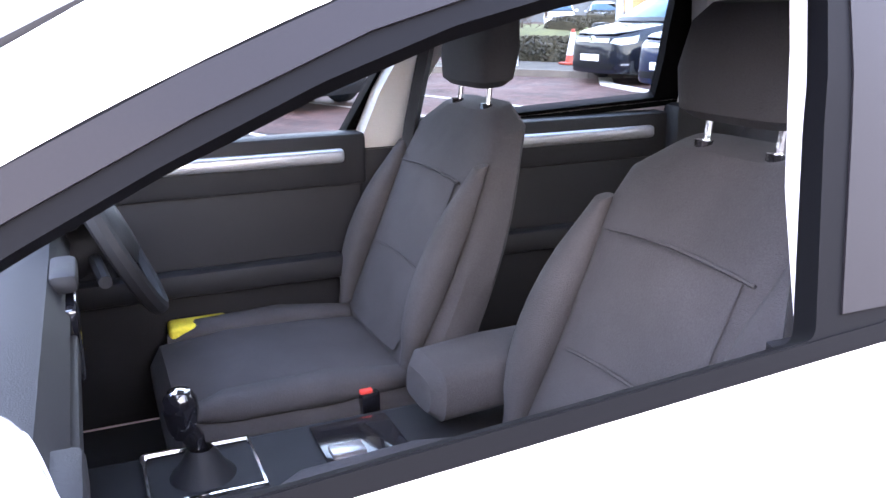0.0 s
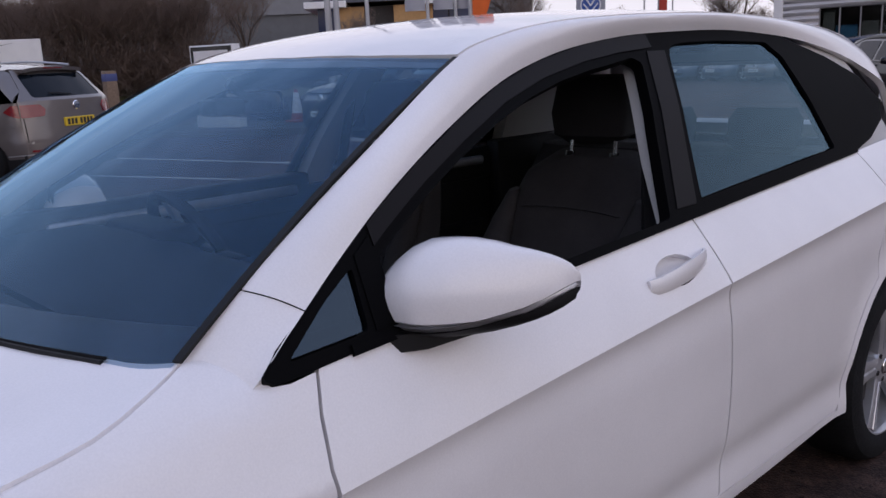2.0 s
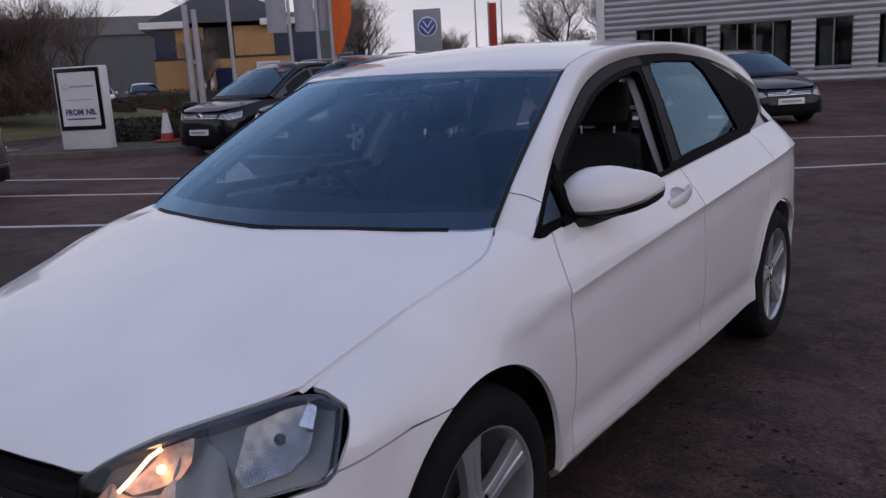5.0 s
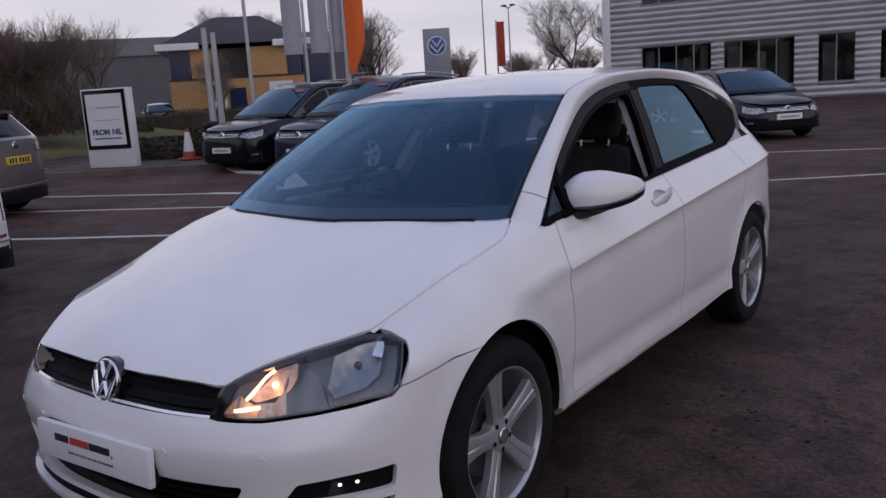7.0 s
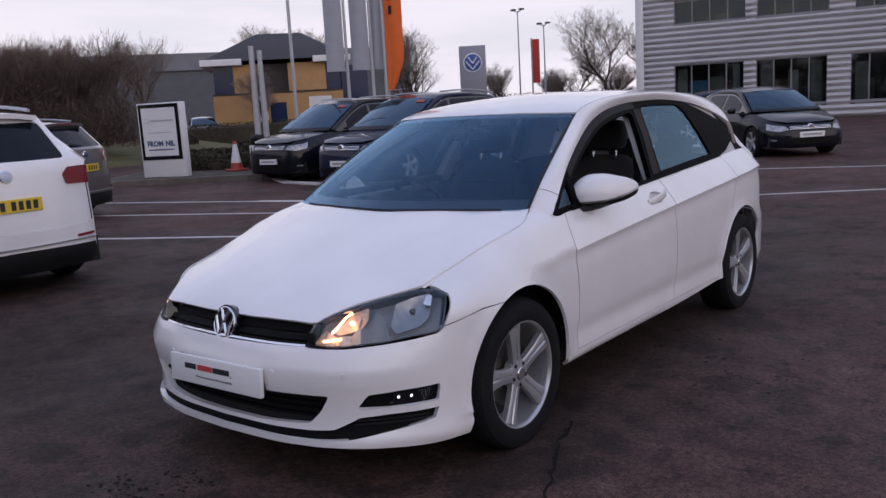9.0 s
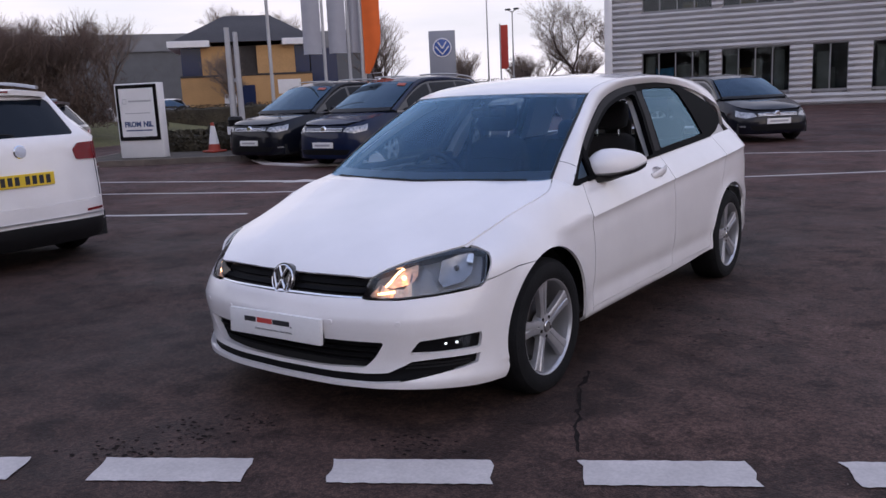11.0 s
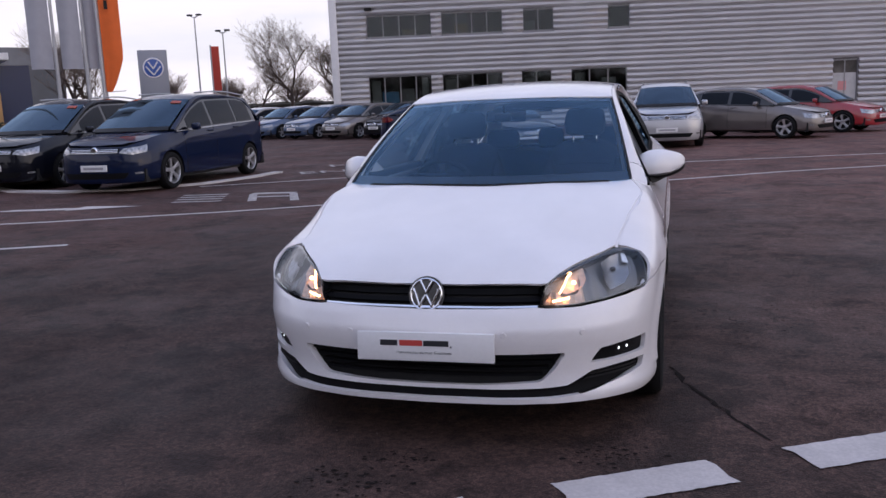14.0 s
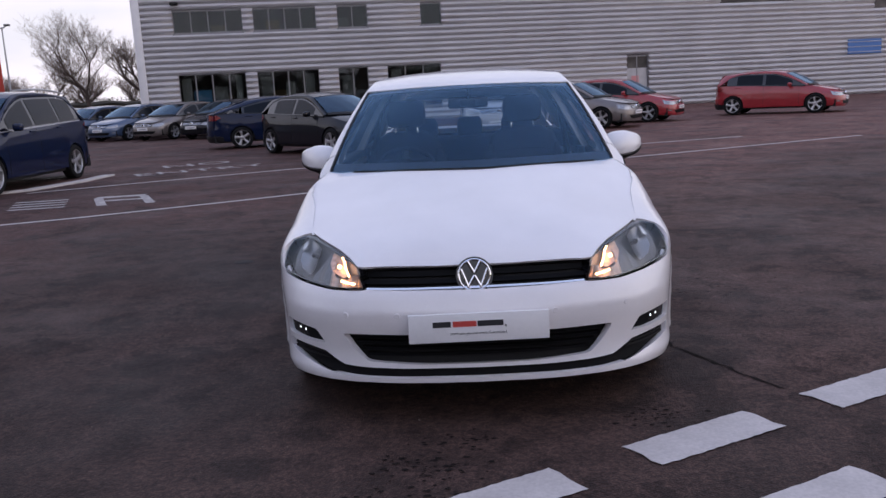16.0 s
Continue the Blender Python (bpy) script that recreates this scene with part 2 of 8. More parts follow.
def patch(outline, lift, step, holes=(), depth=0.012, out=None, flip_x=False, at=None):
    """A bmesh: the flat outline, cut to a grid, lifted to a curved surface, with its rim turned inwards."""
    bm = bmesh.new()
    for loop in (outline, *holes):
        vs = [bm.verts.new((p[0], p[1], 0)) for p in loop]
        for i in range(len(vs)):
            bm.edges.new((vs[i - 1], vs[i]))
    bmesh.ops.triangle_fill(bm, edges=bm.edges[:], use_beauty=True, use_dissolve=False, normal=(0, 0, 1))
    us, ws = [p[0] for p in outline], [p[1] for p in outline]
    u0, v0 = min(us) - 0.37 * step[0], min(ws) - 0.41 * step[1]
    if at and at[1] is not None:
        v0 = at[1] - step[1] * math.ceil((at[1] - v0) / step[1])
    for axis, lo, hi, st in ((0, u0, max(us), step[0]), (1, v0, max(ws), step[1])):
        k = 1
        while lo + k * st < hi:
            co, no = [0, 0, 0], [0, 0, 0]
            co[axis], no[axis] = lo + k * st, 1
            bmesh.ops.bisect_plane(bm, geom=bm.verts[:] + bm.edges[:] + bm.faces[:], dist=1e-6, plane_co=co, plane_no=no)
            k += 1
    inner = []
    for e in bm.edges:
        if len(e.link_faces) == 2:
            a, b = (f.calc_center_median() for f in e.link_faces)
            if all(math.floor((a[i] - o) / st) == math.floor((b[i] - o) / st) for i, o, st in ((0, u0, step[0]), (1, v0, step[1]))):
                inner.append(e)
    bmesh.ops.dissolve_edges(bm, edges=inner, use_verts=False)
    for v in bm.verts:
        v.co = lift(v.co.x, v.co.y)
    if flip_x:
        for v in bm.verts:
            v.co.x = -v.co.x
    bm.normal_update()
    if out is not None:
        if flip_x:
            out = Vector((-out[0], out[1], out[2]))
        total = sum((f.normal * f.calc_area() for f in bm.faces), Vector())
        if total.dot(Vector(out)) < 0:
            bmesh.ops.reverse_faces(bm, faces=bm.faces[:])
            bm.normal_update()
    if depth:
        rim = [e for e in bm.edges if len(e.link_faces) == 1]
        normals = {v: v.normal.copy() for e in rim for v in e.verts}
        made = bmesh.ops.extrude_edge_only(bm, edges=rim)["geom"]
        fresh = [v for v in made if isinstance(v, bmesh.types.BMVert)]
        near = {tuple(round(c, 5) for c in v.co): n for v, n in normals.items()}
        for v in fresh:
            v.co -= near[tuple(round(c, 5) for c in v.co)] * depth
    return bm


def box(bm, x0, x1, y0, y1, z0, z1, bevel=0.0, seg=2):
    made = bmesh.ops.create_cube(bm, size=1.0, matrix=Matrix.Translation(((x0 + x1) / 2, (y0 + y1) / 2, (z0 + z1) / 2)) @ Matrix.Diagonal((x1 - x0, y1 - y0, z1 - z0, 1)))
    if bevel:
        edges = list({e for v in made["verts"] for e in v.link_edges})
        bmesh.ops.bevel(bm, geom=edges, offset=bevel, segments=seg, profile=0.5, affect="EDGES")
    return bm


def new_box(*a, **k):
    return box(bmesh.new(), *a, **k)


def lathe(bm, profile, axis="x", seg=40, centre=(0, 0, 0), closed=False):
    """Turns (radius, along) points about an axis through centre."""
    rings = []
    for r, h in profile:
        ring = []
        for i in range(seg):
            a = 2 * math.pi * i / seg
            c, s = r * math.cos(a), r * math.sin(a)
            p = (h, c, s) if axis == "x" else (c, h, s) if axis == "y" else (c, s, h)
            ring.append(bm.verts.new(Vector(p) + Vector(centre)))
        rings.append(ring)
    pairs = list(zip(rings, rings[1:])) + ([(rings[-1], rings[0])] if closed else [])
    for a, b in pairs:
        for i in range(seg):
            bm.faces.new((a[i - 1], a[i], b[i], b[i - 1]))
    return rings


def tube(bm, pts, radius, seg=8, taper=None, cap=True):
    """A round bar along points; taper: end radius."""
    pts = [Vector(p) for p in pts]
    rings = []
    up = Vector((0, 0, 1))
    for i, p in enumerate(pts):
        d = (pts[min(i + 1, len(pts) - 1)] - pts[max(i - 1, 0)]).normalized()
        a = d.cross(up if abs(d.z) < 0.95 else Vector((1, 0, 0))).normalized()
        b = d.cross(a)
        r = radius if taper is None else radius + (taper - radius) * i / max(1, len(pts) - 1)
        rings.append([bm.verts.new(p + r * (math.cos(2 * math.pi * k / seg) * a + math.sin(2 * math.pi * k / seg) * b)) for k in range(seg)])
    for a, b in zip(rings, rings[1:]):
        for i in range(seg):
            bm.faces.new((a[i - 1], a[i], b[i], b[i - 1]))
    if cap:
        bm.faces.new(rings[0])
        bm.faces.new(rings[-1][::-1])
    return bm


def loft(bm, sections, cap=True, close=True):
    """Skins rings of equal count."""
    rings = [[bm.verts.new(p) for p in s] for s in sections]
    n = len(rings[0])
    for a, b in zip(rings, rings[1:]):
        for i in range(0 if close else 1, n):
            bm.faces.new((a[i - 1], a[i], b[i], b[i - 1]))
    if cap:
        bm.faces.new(rings[0][::-1])
        bm.faces.new(rings[-1])
    bmesh.ops.recalc_face_normals(bm, faces=bm.faces[:])
    return rings


def empty(name, m=None, label="", category="", group="", kind=""):
    ob = new(name)
    ob.empty_display_size = 0.3
    if m is not None:
        ob.matrix_world = m
    return tagged(ob, label, category, group, kind)


def letters(text, height, m, material, name, parent=None, depth=0.001, bold=0.0):
    """Writing as a thin mesh, centred, in the plane of the pose m."""
    cu = bpy.data.curves.new(name, "FONT")
    cu.body, cu.size, cu.align_x, cu.align_y, cu.extrude, cu.resolution_u = text, height * 1.4, "CENTER", "CENTER", depth, 3
    cu.offset = bold
    tmp = bpy.data.objects.new(name, cu)
    scene.collection.objects.link(tmp)
    bpy.context.view_layer.update()
    me = bpy.data.meshes.new_from_object(tmp.evaluated_get(bpy.context.evaluated_depsgraph_get()))
    bpy.data.objects.remove(tmp)
    bpy.data.curves.remove(cu)
    me.materials.clear()
    me.materials.append(material)
    me.transform(m)
    ob = new(name, me)
    if parent:
        ob.parent = parent
    return ob

# ---- the white hatchback: skin ----
# Forward is -y, the front axle at y = 0, the car's left at +x.
class Skin:
    """The lower body: a plan curve from the front's middle round to the rear's, with a depth by height."""

    def __init__(self, plan, front, rear, side, shoulder, ends):
        self.pts = spline(plan, 16)
        self.cum = [0.0]
        for a, b in zip(self.pts, self.pts[1:]):
            self.cum.append(self.cum[-1] + (b - a).length)
        self.front, self.rear, self.side, self.shoulder, self.ends = front, rear, side, shoulder, ends
        self.length = self.cum[-1]

    def base(self, s):
        s = min(max(s, 0.0), self.length - 1e-5)
        lo, hi = 0, len(self.cum) - 1
        while hi - lo > 1:
            mid = (lo + hi) // 2
            if self.cum[mid] <= s:
                lo = mid
            else:
                hi = mid
        t = (s - self.cum[lo]) / (self.cum[hi] - self.cum[lo])
        p = self.pts[lo].lerp(self.pts[hi], t)
        a, b = self.pts[max(lo - 2, 0)], self.pts[min(hi + 2, len(self.pts) - 1)]
        d = (b - a).normalized()
        if lo < 3:
            d = Vector((1, d.y * lo / 3)).normalized()
        return p, Vector((d.y, -d.x)), d

    def sy(self, y):
        """Arc length at the left side's y."""
        i = next(k for k in range(len(self.pts)) if self.pts[k].y >= y and (self.pts[k].x > 0.3 or y < 0))
        a, b = self.pts[i - 1], self.pts[i]
        return self.cum[i - 1] + (self.cum[i] - self.cum[i - 1]) * (y - a.y) / (b.y - a.y)

    def sx(self, x, rear=False):
        """Arc length at the front's or rear's x."""
        idx = range(len(self.pts) - 1, 0, -1) if rear else range(1, len(self.pts))
        for i in idx:
            a, b = self.pts[i - 1], self.pts[i]
            if (a.x - x) * (b.x - x) <= 0:
                return self.cum[i - 1] + (self.cum[i] - self.cum[i - 1]) * (x - a.x) / (b.x - a.x)

    def depth(self, p, z):
        f0, f1, r0, r1 = self.ends
        wf = smoothstep(f0, f1, p.y) if p.y < 0.6 else 0.0
        wr = smoothstep(r0, r1, p.y)
        return wf * self.front(z) + wr * self.rear(z) + (1 - wf - wr) * self.side(p, z)

    def __call__(self, s, z, off=0.0):
        p, n, _ = self.base(abs(s))
        q = p + n * (self.depth(p, z) + off)
        return Vector((math.copysign(q.x, s) if s else 0.0, q.y, z))


PLAN = [(0, -0.866), (0.28, -0.852), (0.45, -0.818), (0.543, -0.787), (0.651, -0.721), (0.75, -0.62), (0.824, -0.502), (0.868, -0.35), (0.888, -0.15), (0.890, 0.1), (0.884, 0.5),
        (0.882, 1.0), (0.884, 1.6), (0.888, 2.2), (0.890, 2.6), (0.88, 2.9), (0.85, 3.12), (0.78, 3.26), (0.6, 3.34), (0.3, 3.375), (0, 3.385)]
nose = table([(0.15, -0.035), (0.18, -0.010), (0.20, -0.003), (0.215, -0.002), (0.25, -0.016), (0.30, -0.020), (0.38, -0.010), (0.45, 0.0), (0.475, 0.0), (0.505, -0.010), (0.545, -0.028), (0.575, -0.05), (0.61, -0.082), (0.66, -0.105), (0.72, -0.15), (0.8, -0.25)])
tail = table([(0.2, -0.05), (0.3, 0.0), (0.55, 0.0), (0.62, -0.03), (0.75, -0.07), (0.95, -0.12), (1.1, -0.2)])
sill = table([(0.17, -0.10), (0.225, -0.045), (0.245, -0.018), (0.30, -0.012), (0.42, -0.006), (0.56, 0.0), (0.9, 0.0)])
chin = table([(0.15, -0.030), (0.18, -0.010), (0.21, -0.004), (0.30, -0.010), (0.42, -0.006), (0.56, 0.0), (0.9, 0.0)])
crease_z = lambda y: 0.735 + 0.062 * (y - 0.3)
belt_z = lambda y: 0.908 + 0.045 * (y - 0.45)
glass_x = lambda z: 0.80 - 0.50 * (z - 0.93) - 0.10 * max(z - 1.2, 0.0)
wing_x = table([(-0.8, 0.66), (-0.41, 0.70), (-0.25, 0.72), (-0.06, 0.745), (0.1, 0.775), (0.17, 0.785), (0.28, 0.752), (0.40, 0.69), (0.45, 0.68)])
wing_z = table([(-0.8, 0.585), (-0.6, 0.685), (-0.41, 0.742), (-0.25, 0.785), (-0.06, 0.84), (0.1, 0.882), (0.17, 0.90), (0.28, 0.931), (0.34, 0.950), (0.40, 0.958), (0.45, 0.960)])
flare = lambda y, z, yc: 0.012 * max(0.0, 1 - abs(math.hypot(y - yc, z - 0.312) - 0.36) / 0.055) if z > 0.25 else 0.0


def side_depth(p, z):
    y = p.y
    door = smoothstep(0.42, 0.465, y) if z < 0.85 else smoothstep(0.40, 0.43, y)
    z1w = 0.60 + 0.09 * smoothstep(-0.3, 0.3, y)
    fw = max(0.0, (z - z1w) / (wing_z(y) - z1w))
    dw = -(p.x - wing_x(y)) * fw ** (2.3 + 1.4 * (1 - smoothstep(-0.38, 0.02, y))) if fw else 0.0
    z1, zb = crease_z(y), belt_z(y)
    if y > -0.12 and z > z1:
        q = max(0.0, (z - 0.86) / max(0.02, wing_z(y) - 0.86))
        flat = 0.43 * (z - z1)
        late = -flat - (p.x - wing_x(y) - 0.43 * (wing_z(y) - z1)) * q ** 2.5
        dw += (late - dw) * smoothstep(-0.12, 0.42, y)
    if 0.0 < y < 0.6 and z <= z1:
        dw -= 0.007 * math.exp(-((z1 - z - 0.035) / 0.045) ** 2) * smoothstep(0.05, 0.42, y)
    fd = max(0.0, (z - z1) / (zb - z1))
    dd = -(p.x - glass_x(zb)) * fd ** 1.12 if fd else -0.007 * math.exp(-((z1 - z - 0.035) / 0.045) ** 2)
    dd -= 0.010 * math.exp(-((z - 0.36) / 0.05) ** 2)
    foot = sill(z) + (chin(z) - sill(z)) * (1 - smoothstep(-0.34, -0.28, y))
    return foot + (1 - door) * dw + door * dd + flare(y, z, 0.0) + flare(y, z, 2.63)


skin = Skin(PLAN, nose, tail, side_depth, None, (-0.38, -0.72, 3.0, 3.25))
SX, SY = skin.sx, skin.sy


def shell(name, outline, lift, parent, material=PAINT_WHITE, step=(0.05, 0.04), holes=(), depth=0.014, out=(1, 0, 0), label="", both=True, at=None):
    """A body part, and its twin on the other side."""
    a = link(name, patch(outline, lift, step, holes, depth, Vector(out), at=at), material, parent, label)
    if both:
        return a, link(name, patch(outline, lift, step, holes, depth, Vector(out), flip_x=True, at=at), material, parent, label)
    return a


def rise(s):
    """How much the crease climbs at s."""
    return 0.062 * (skin.base(abs(s))[0].y - 0.3)


def creased(loop):
    return [(a, b - rise(a)) for a, b in loop]


skin_up = lambda s, v: skin(s, v + rise(s))


def arc(yc, zc, r, a0, a1, n=14):
    return [(SY(yc + r * math.cos(radians(a0 + (a1 - a0) * i / n))), zc + r * math.sin(radians(a0 + (a1 - a0) * i / n))) for i in range(n + 1)]


golf = empty("hatchback_car", None, "white five-door hatchback parked on the asphalt, front passenger window open", "car")

# wings: from lamp and bumper back to the door gap
GAP = 0.0022
wing = [(SY(-0.26), 0.644), (SY(-0.36), 0.631), (SY(-0.449), 0.616), (SY(-0.420), 0.665), (SY(-0.383), 0.716), (SY(-0.395), 0.736)] + [(SY(y), wing_z(y) - GAP) for y in (-0.408, -0.36, -0.30, -0.2, -0.1, 0.0, 0.08, 0.14, 0.18, 0.22, 0.26, 0.30, 0.335)]
wing += [(SY(0.375), 0.942), (SY(0.40), 0.920), (SY(0.42), 0.904), (SY(0.448), 0.902), (SY(0.492), 0.906), (SY(0.474), 0.85), (SY(0.463), 0.78), (SY(0.466), 0.70), (SY(0.475), 0.55), (SY(0.477), 0.40), (SY(0.475), 0.262), (SY(0.37), 0.262)]
wing += arc(0.01, 0.316, 0.360, -8, 114, 22)
shell("front_wing", wing, skin, golf, step=(0.035, 0.02))

# doors
front_door = [(SY(0.477 + GAP), 0.285)] + [(SY(y + 2 * GAP), z) for y, z in ((0.479, 0.40), (0.477, 0.55), (0.468, 0.70), (0.465, 0.78), (0.476, 0.85), (0.494, 0.9085))]
front_door += [(SY(y), belt_z(y)) for y in (0.6, 0.8, 1.0, 1.2, 1.4, 1.555)]
front_door += [(SY(1.572), 0.80), (SY(1.58), 0.60), (SY(1.575), 0.40), (SY(1.56), 0.285)]
pull_hole = [(SY(1.405 + 0.075 * math.cos(a * math.pi / 10)), 0.873 + 0.030 * math.sin(a * math.pi / 10)) for a in range(20)]
shell("front_door", creased(front_door), skin_up, golf, step=(0.06, 0.018), holes=[creased(pull_hole)], at=(None, 0.735))
rear_door = [(SY(1.566), 0.285), (SY(1.581), 0.40), (SY(1.586), 0.60), (SY(1.578), 0.80), (SY(1.561), belt_z(1.561))] + [(SY(y), belt_z(y)) for y in (1.8, 2.1, 2.4, 2.55)]
rear_door += [(SY(2.52), 0.85), (SY(2.44), 0.72)] + arc(2.63, 0.312, 0.39, 120, 180, 8) + [(SY(2.22), 0.285)]
shell("rear_door", creased(rear_door), skin_up, golf, step=(0.06, 0.018), at=(None, 0.735))
quarter = [(SY(2.225), 0.262), (SY(2.236), 0.31)] + arc(2.63, 0.312, 0.386, 178, 120, 8) + [(SY(2.445), 0.72), (SY(2.525), 0.85), (SY(2.555), belt_z(2.555)), (SY(2.75), 1.012), (SY(2.95), 1.02), (SY(3.14), 1.02)]
quarter += [(SY(3.17), 0.9), (SY(3.17), 0.62), (SY(3.15), 0.55), (SY(3.02), 0.55)] + arc(2.63, 0.316, 0.360, 36, 188, 22)
shell("rear_quarter", creased(quarter), skin_up, golf, step=(0.05, 0.02), at=(None, 0.735))
sill_strip = [(SY(0.39), 0.225), (SY(1.2), 0.232), (SY(1.9), 0.25), (SY(2.24), 0.265), (SY(2.228), 0.282), (SY(1.4), 0.282), (SY(0.479), 0.282), (SY(0.479), 0.26), (SY(0.372), 0.26)]
shell("sill", sill_strip, skin, golf, step=(0.1, 0.02))

# front bumper with its openings
lower_grille = [(-SX(0.545), 0.392), (SX(0.545), 0.392), (SX(0.505), 0.328), (SX(0.45), 0.277), (SX(0.2), 0.266), (-SX(0.2), 0.266), (-SX(0.45), 0.277), (-SX(0.505), 0.328)]
fog_open = [(SX(0.632), 0.338), (SX(0.668), 0.393), (SX(0.755), 0.400), (SY(-0.486), 0.402), (SY(-0.482), 0.385), (SY(-0.49), 0.336), (SX(0.72), 0.334)]
neg = lambda loop: [(-a, b) for a, b in loop]
bumper = [(SX(x), 0.194) for x in (0, 0.2, 0.4, 0.55)] + [(SX(0.65), 0.190), (SX(0.74), 0.182), (SY(-0.52), 0.172), (SY(-0.43), 0.168), (SY(-0.352), 0.166)] + arc(0.01, 0.316, 0.360, 196, 115, 12)
bumper += [(SY(-0.26), 0.639), (SY(-0.36), 0.626), (SY(-0.449), 0.611), (SY(-0.475), 0.590), (SX(0.78), 0.576), (SX(0.72), 0.568), (SX(0.6), 0.560), (SX(0.47), 0.562), (SX(0.44), 0.566), (SX(0.2), 0.563), (0, 0.561)]
bumper_all = bumper + neg(bumper[1:-1])[::-1]
lip_slot = [(SX(x), 0.214) for x in (0, 0.25, 0.45)] + [(SX(0.60), 0.224), (SX(0.70), 0.242), (SX(0.772), 0.256), (SY(-0.505), 0.272), (SY(-0.490), 0.310), (SX(0.72), 0.310), (SX(0.64), 0.304), (SX(0.595), 0.280), (SX(0.55), 0.259), (SX(0.45), 0.252), (SX(0.25), 0.250)]
lip_slot = lip_slot + [(0, 0.250)] + neg(lip_slot[1:])[::-1]
shell("front_bumper", bumper_all, skin, golf, step=(0.03, 0.016), holes=[rounded(lower_grille, 0.02), rounded(fog_open, 0.01), rounded(neg(fog_open)[::-1], 0.01), lip_slot],
      depth=0.03, out=(0, -1, 0), both=False)
shell("lip_insert", lip_slot, lambda s, z: skin(s, z, -0.022), golf, GRILLE_BLACK, step=(0.04, 0.02), depth=0.006, out=(0, -1, 0), both=False)
backing = [(-SX(0.73), 0.20), (SX(0.73), 0.20), (SY(-0.45), 0.25), (SY(-0.45), 0.5), (SX(0.5), 0.52), (-SX(0.5), 0.52), (-SY(-0.45), 0.5), (-SY(-0.45), 0.25)]
shell("bumper_backing", backing, lambda s, z: skin(s, z, -0.045), golf, CAVITY, step=(0.06, 0.06), depth=0, out=(0, -1, 0), both=False)

# lower grille slats, fog lamp surrounds
for z in (0.30, 0.325, 0.35, 0.375):
    w = 0.44 + 0.10 * (z - 0.28) / 0.11
    shell("grille_slat", [(-SX(w), z - 0.005), (SX(w), z - 0.005), (SX(w), z + 0.005), (-SX(w), z + 0.005)], lambda s, zz: skin(s, zz, -0.024), golf, GRILLE_BLACK, step=(0.06, 0.02), depth=0.02, out=(0, -1, 0), both=False)
for sgn in (0, 1):
    flip = bool(sgn)
    link("fog_bezel", patch(rounded(fog_open, 0.01), lambda s, z: skin(s, z, -0.018), (0.03, 0.02), depth=0.01, out=Vector((0, -1, 0)), flip_x=flip), GRILLE_BLACK, golf)
    for z in (0.276, 0.290):
        link("vent_slat", patch([(SX(0.615), z - 0.004), (SY(-0.53), z - 0.004), (SY(-0.53), z + 0.004), (SX(0.63), z + 0.004)], lambda s, zz: skin(s, zz, -0.010), (0.05, 0.02), depth=0.012, out=Vector((0, -1, 0)), flip_x=flip), BLACK_TRIM, golf)
    fog = link("fog_lamp", patch(rounded([(SX(0.725), 0.345), (SX(0.735), 0.385), (SY(-0.505), 0.390), (SY(-0.508), 0.345)], 0.006), lambda s, z: skin(s, z, -0.012), (0.02, 0.01), depth=0.008, out=Vector((0, -1, 0)), flip_x=flip), LENS, golf)
    for k in range(2):
        c = skin(SX(0.748 + 0.030 * k), 0.368, -0.022)
        bm = bmesh.new()
        bmesh.ops.create_icosphere(bm, subdivisions=2, radius=0.007, matrix=Matrix.Translation((-c.x if flip else c.x, c.y, c.z)))
        link("led", bm, BULB_COOL, fog)
for x in (-0.52, -0.31, 0.31, 0.60):
    pos = skin(SX(abs(x)), 0.47, 0.0015)
    n = skin.base(SX(abs(x)))[1]
    m = Matrix.Translation((math.copysign(pos.x, x), pos.y, pos.z)) @ Vector((math.copysign(n.x, x), n.y, 0)).to_track_quat("Z", "Y").to_matrix().to_4x4()
    b2 = bmesh.new()
    bmesh.ops.create_cone(b2, cap_ends=True, segments=20, radius1=0.012, radius2=0.0105, depth=0.003, matrix=m)
    link("parking_sensor", b2, PAINT_WHITE, golf)

# bonnet
bon_c = table([(-0.775, 0.652), (-0.74, 0.682), (-0.68, 0.715), (-0.6, 0.748), (-0.4, 0.812), (-0.2, 0.864), (0.0, 0.914), (0.10, 0.940), (0.17, 0.956), (0.4, 0.972)])


def bonnet_top(x, y):
    a = abs(x)
    xs, zs, zc = wing_x(y), wing_z(y), bon_c(y)
    ridge = 0.0035 * math.exp(-((a - (0.36 + 0.24 * smoothstep(-0.75, 0.3, y))) / 0.05) ** 2) * smoothstep(-0.78, -0.5, y)
    return Vector((x, y, zc - (zc - zs) * (a / xs) ** 2.6 + ridge * (1 - (a / xs) ** 8)))


lead = lambda x: -0.778 + 0.03 * (abs(x) / 0.46) ** 2
half = [(0.0, lead(0)), (0.15, lead(0.15)), (0.3, lead(0.3)), (0.44, lead(0.44)), (0.468, -0.742), (0.50, -0.692), (0.55, -0.622), (0.60, -0.557), (0.65, -0.485), (0.685, -0.425), (0.700, -0.395)]
half += [(wing_x(y) - 2 * GAP, y) for y in (-0.3, -0.2, -0.1, 0.0, 0.08, 0.14, 0.18, 0.22, 0.26, 0.30)] + [(0.715, 0.355), (0.67, 0.352), (0.60, 0.298), (0.45, 0.228), (0.3, 0.184), (0.15, 0.160), (0.0, 0.152)]
bonnet_outline = half + [(-x, y) for x, y in half[1:-1]][::-1]
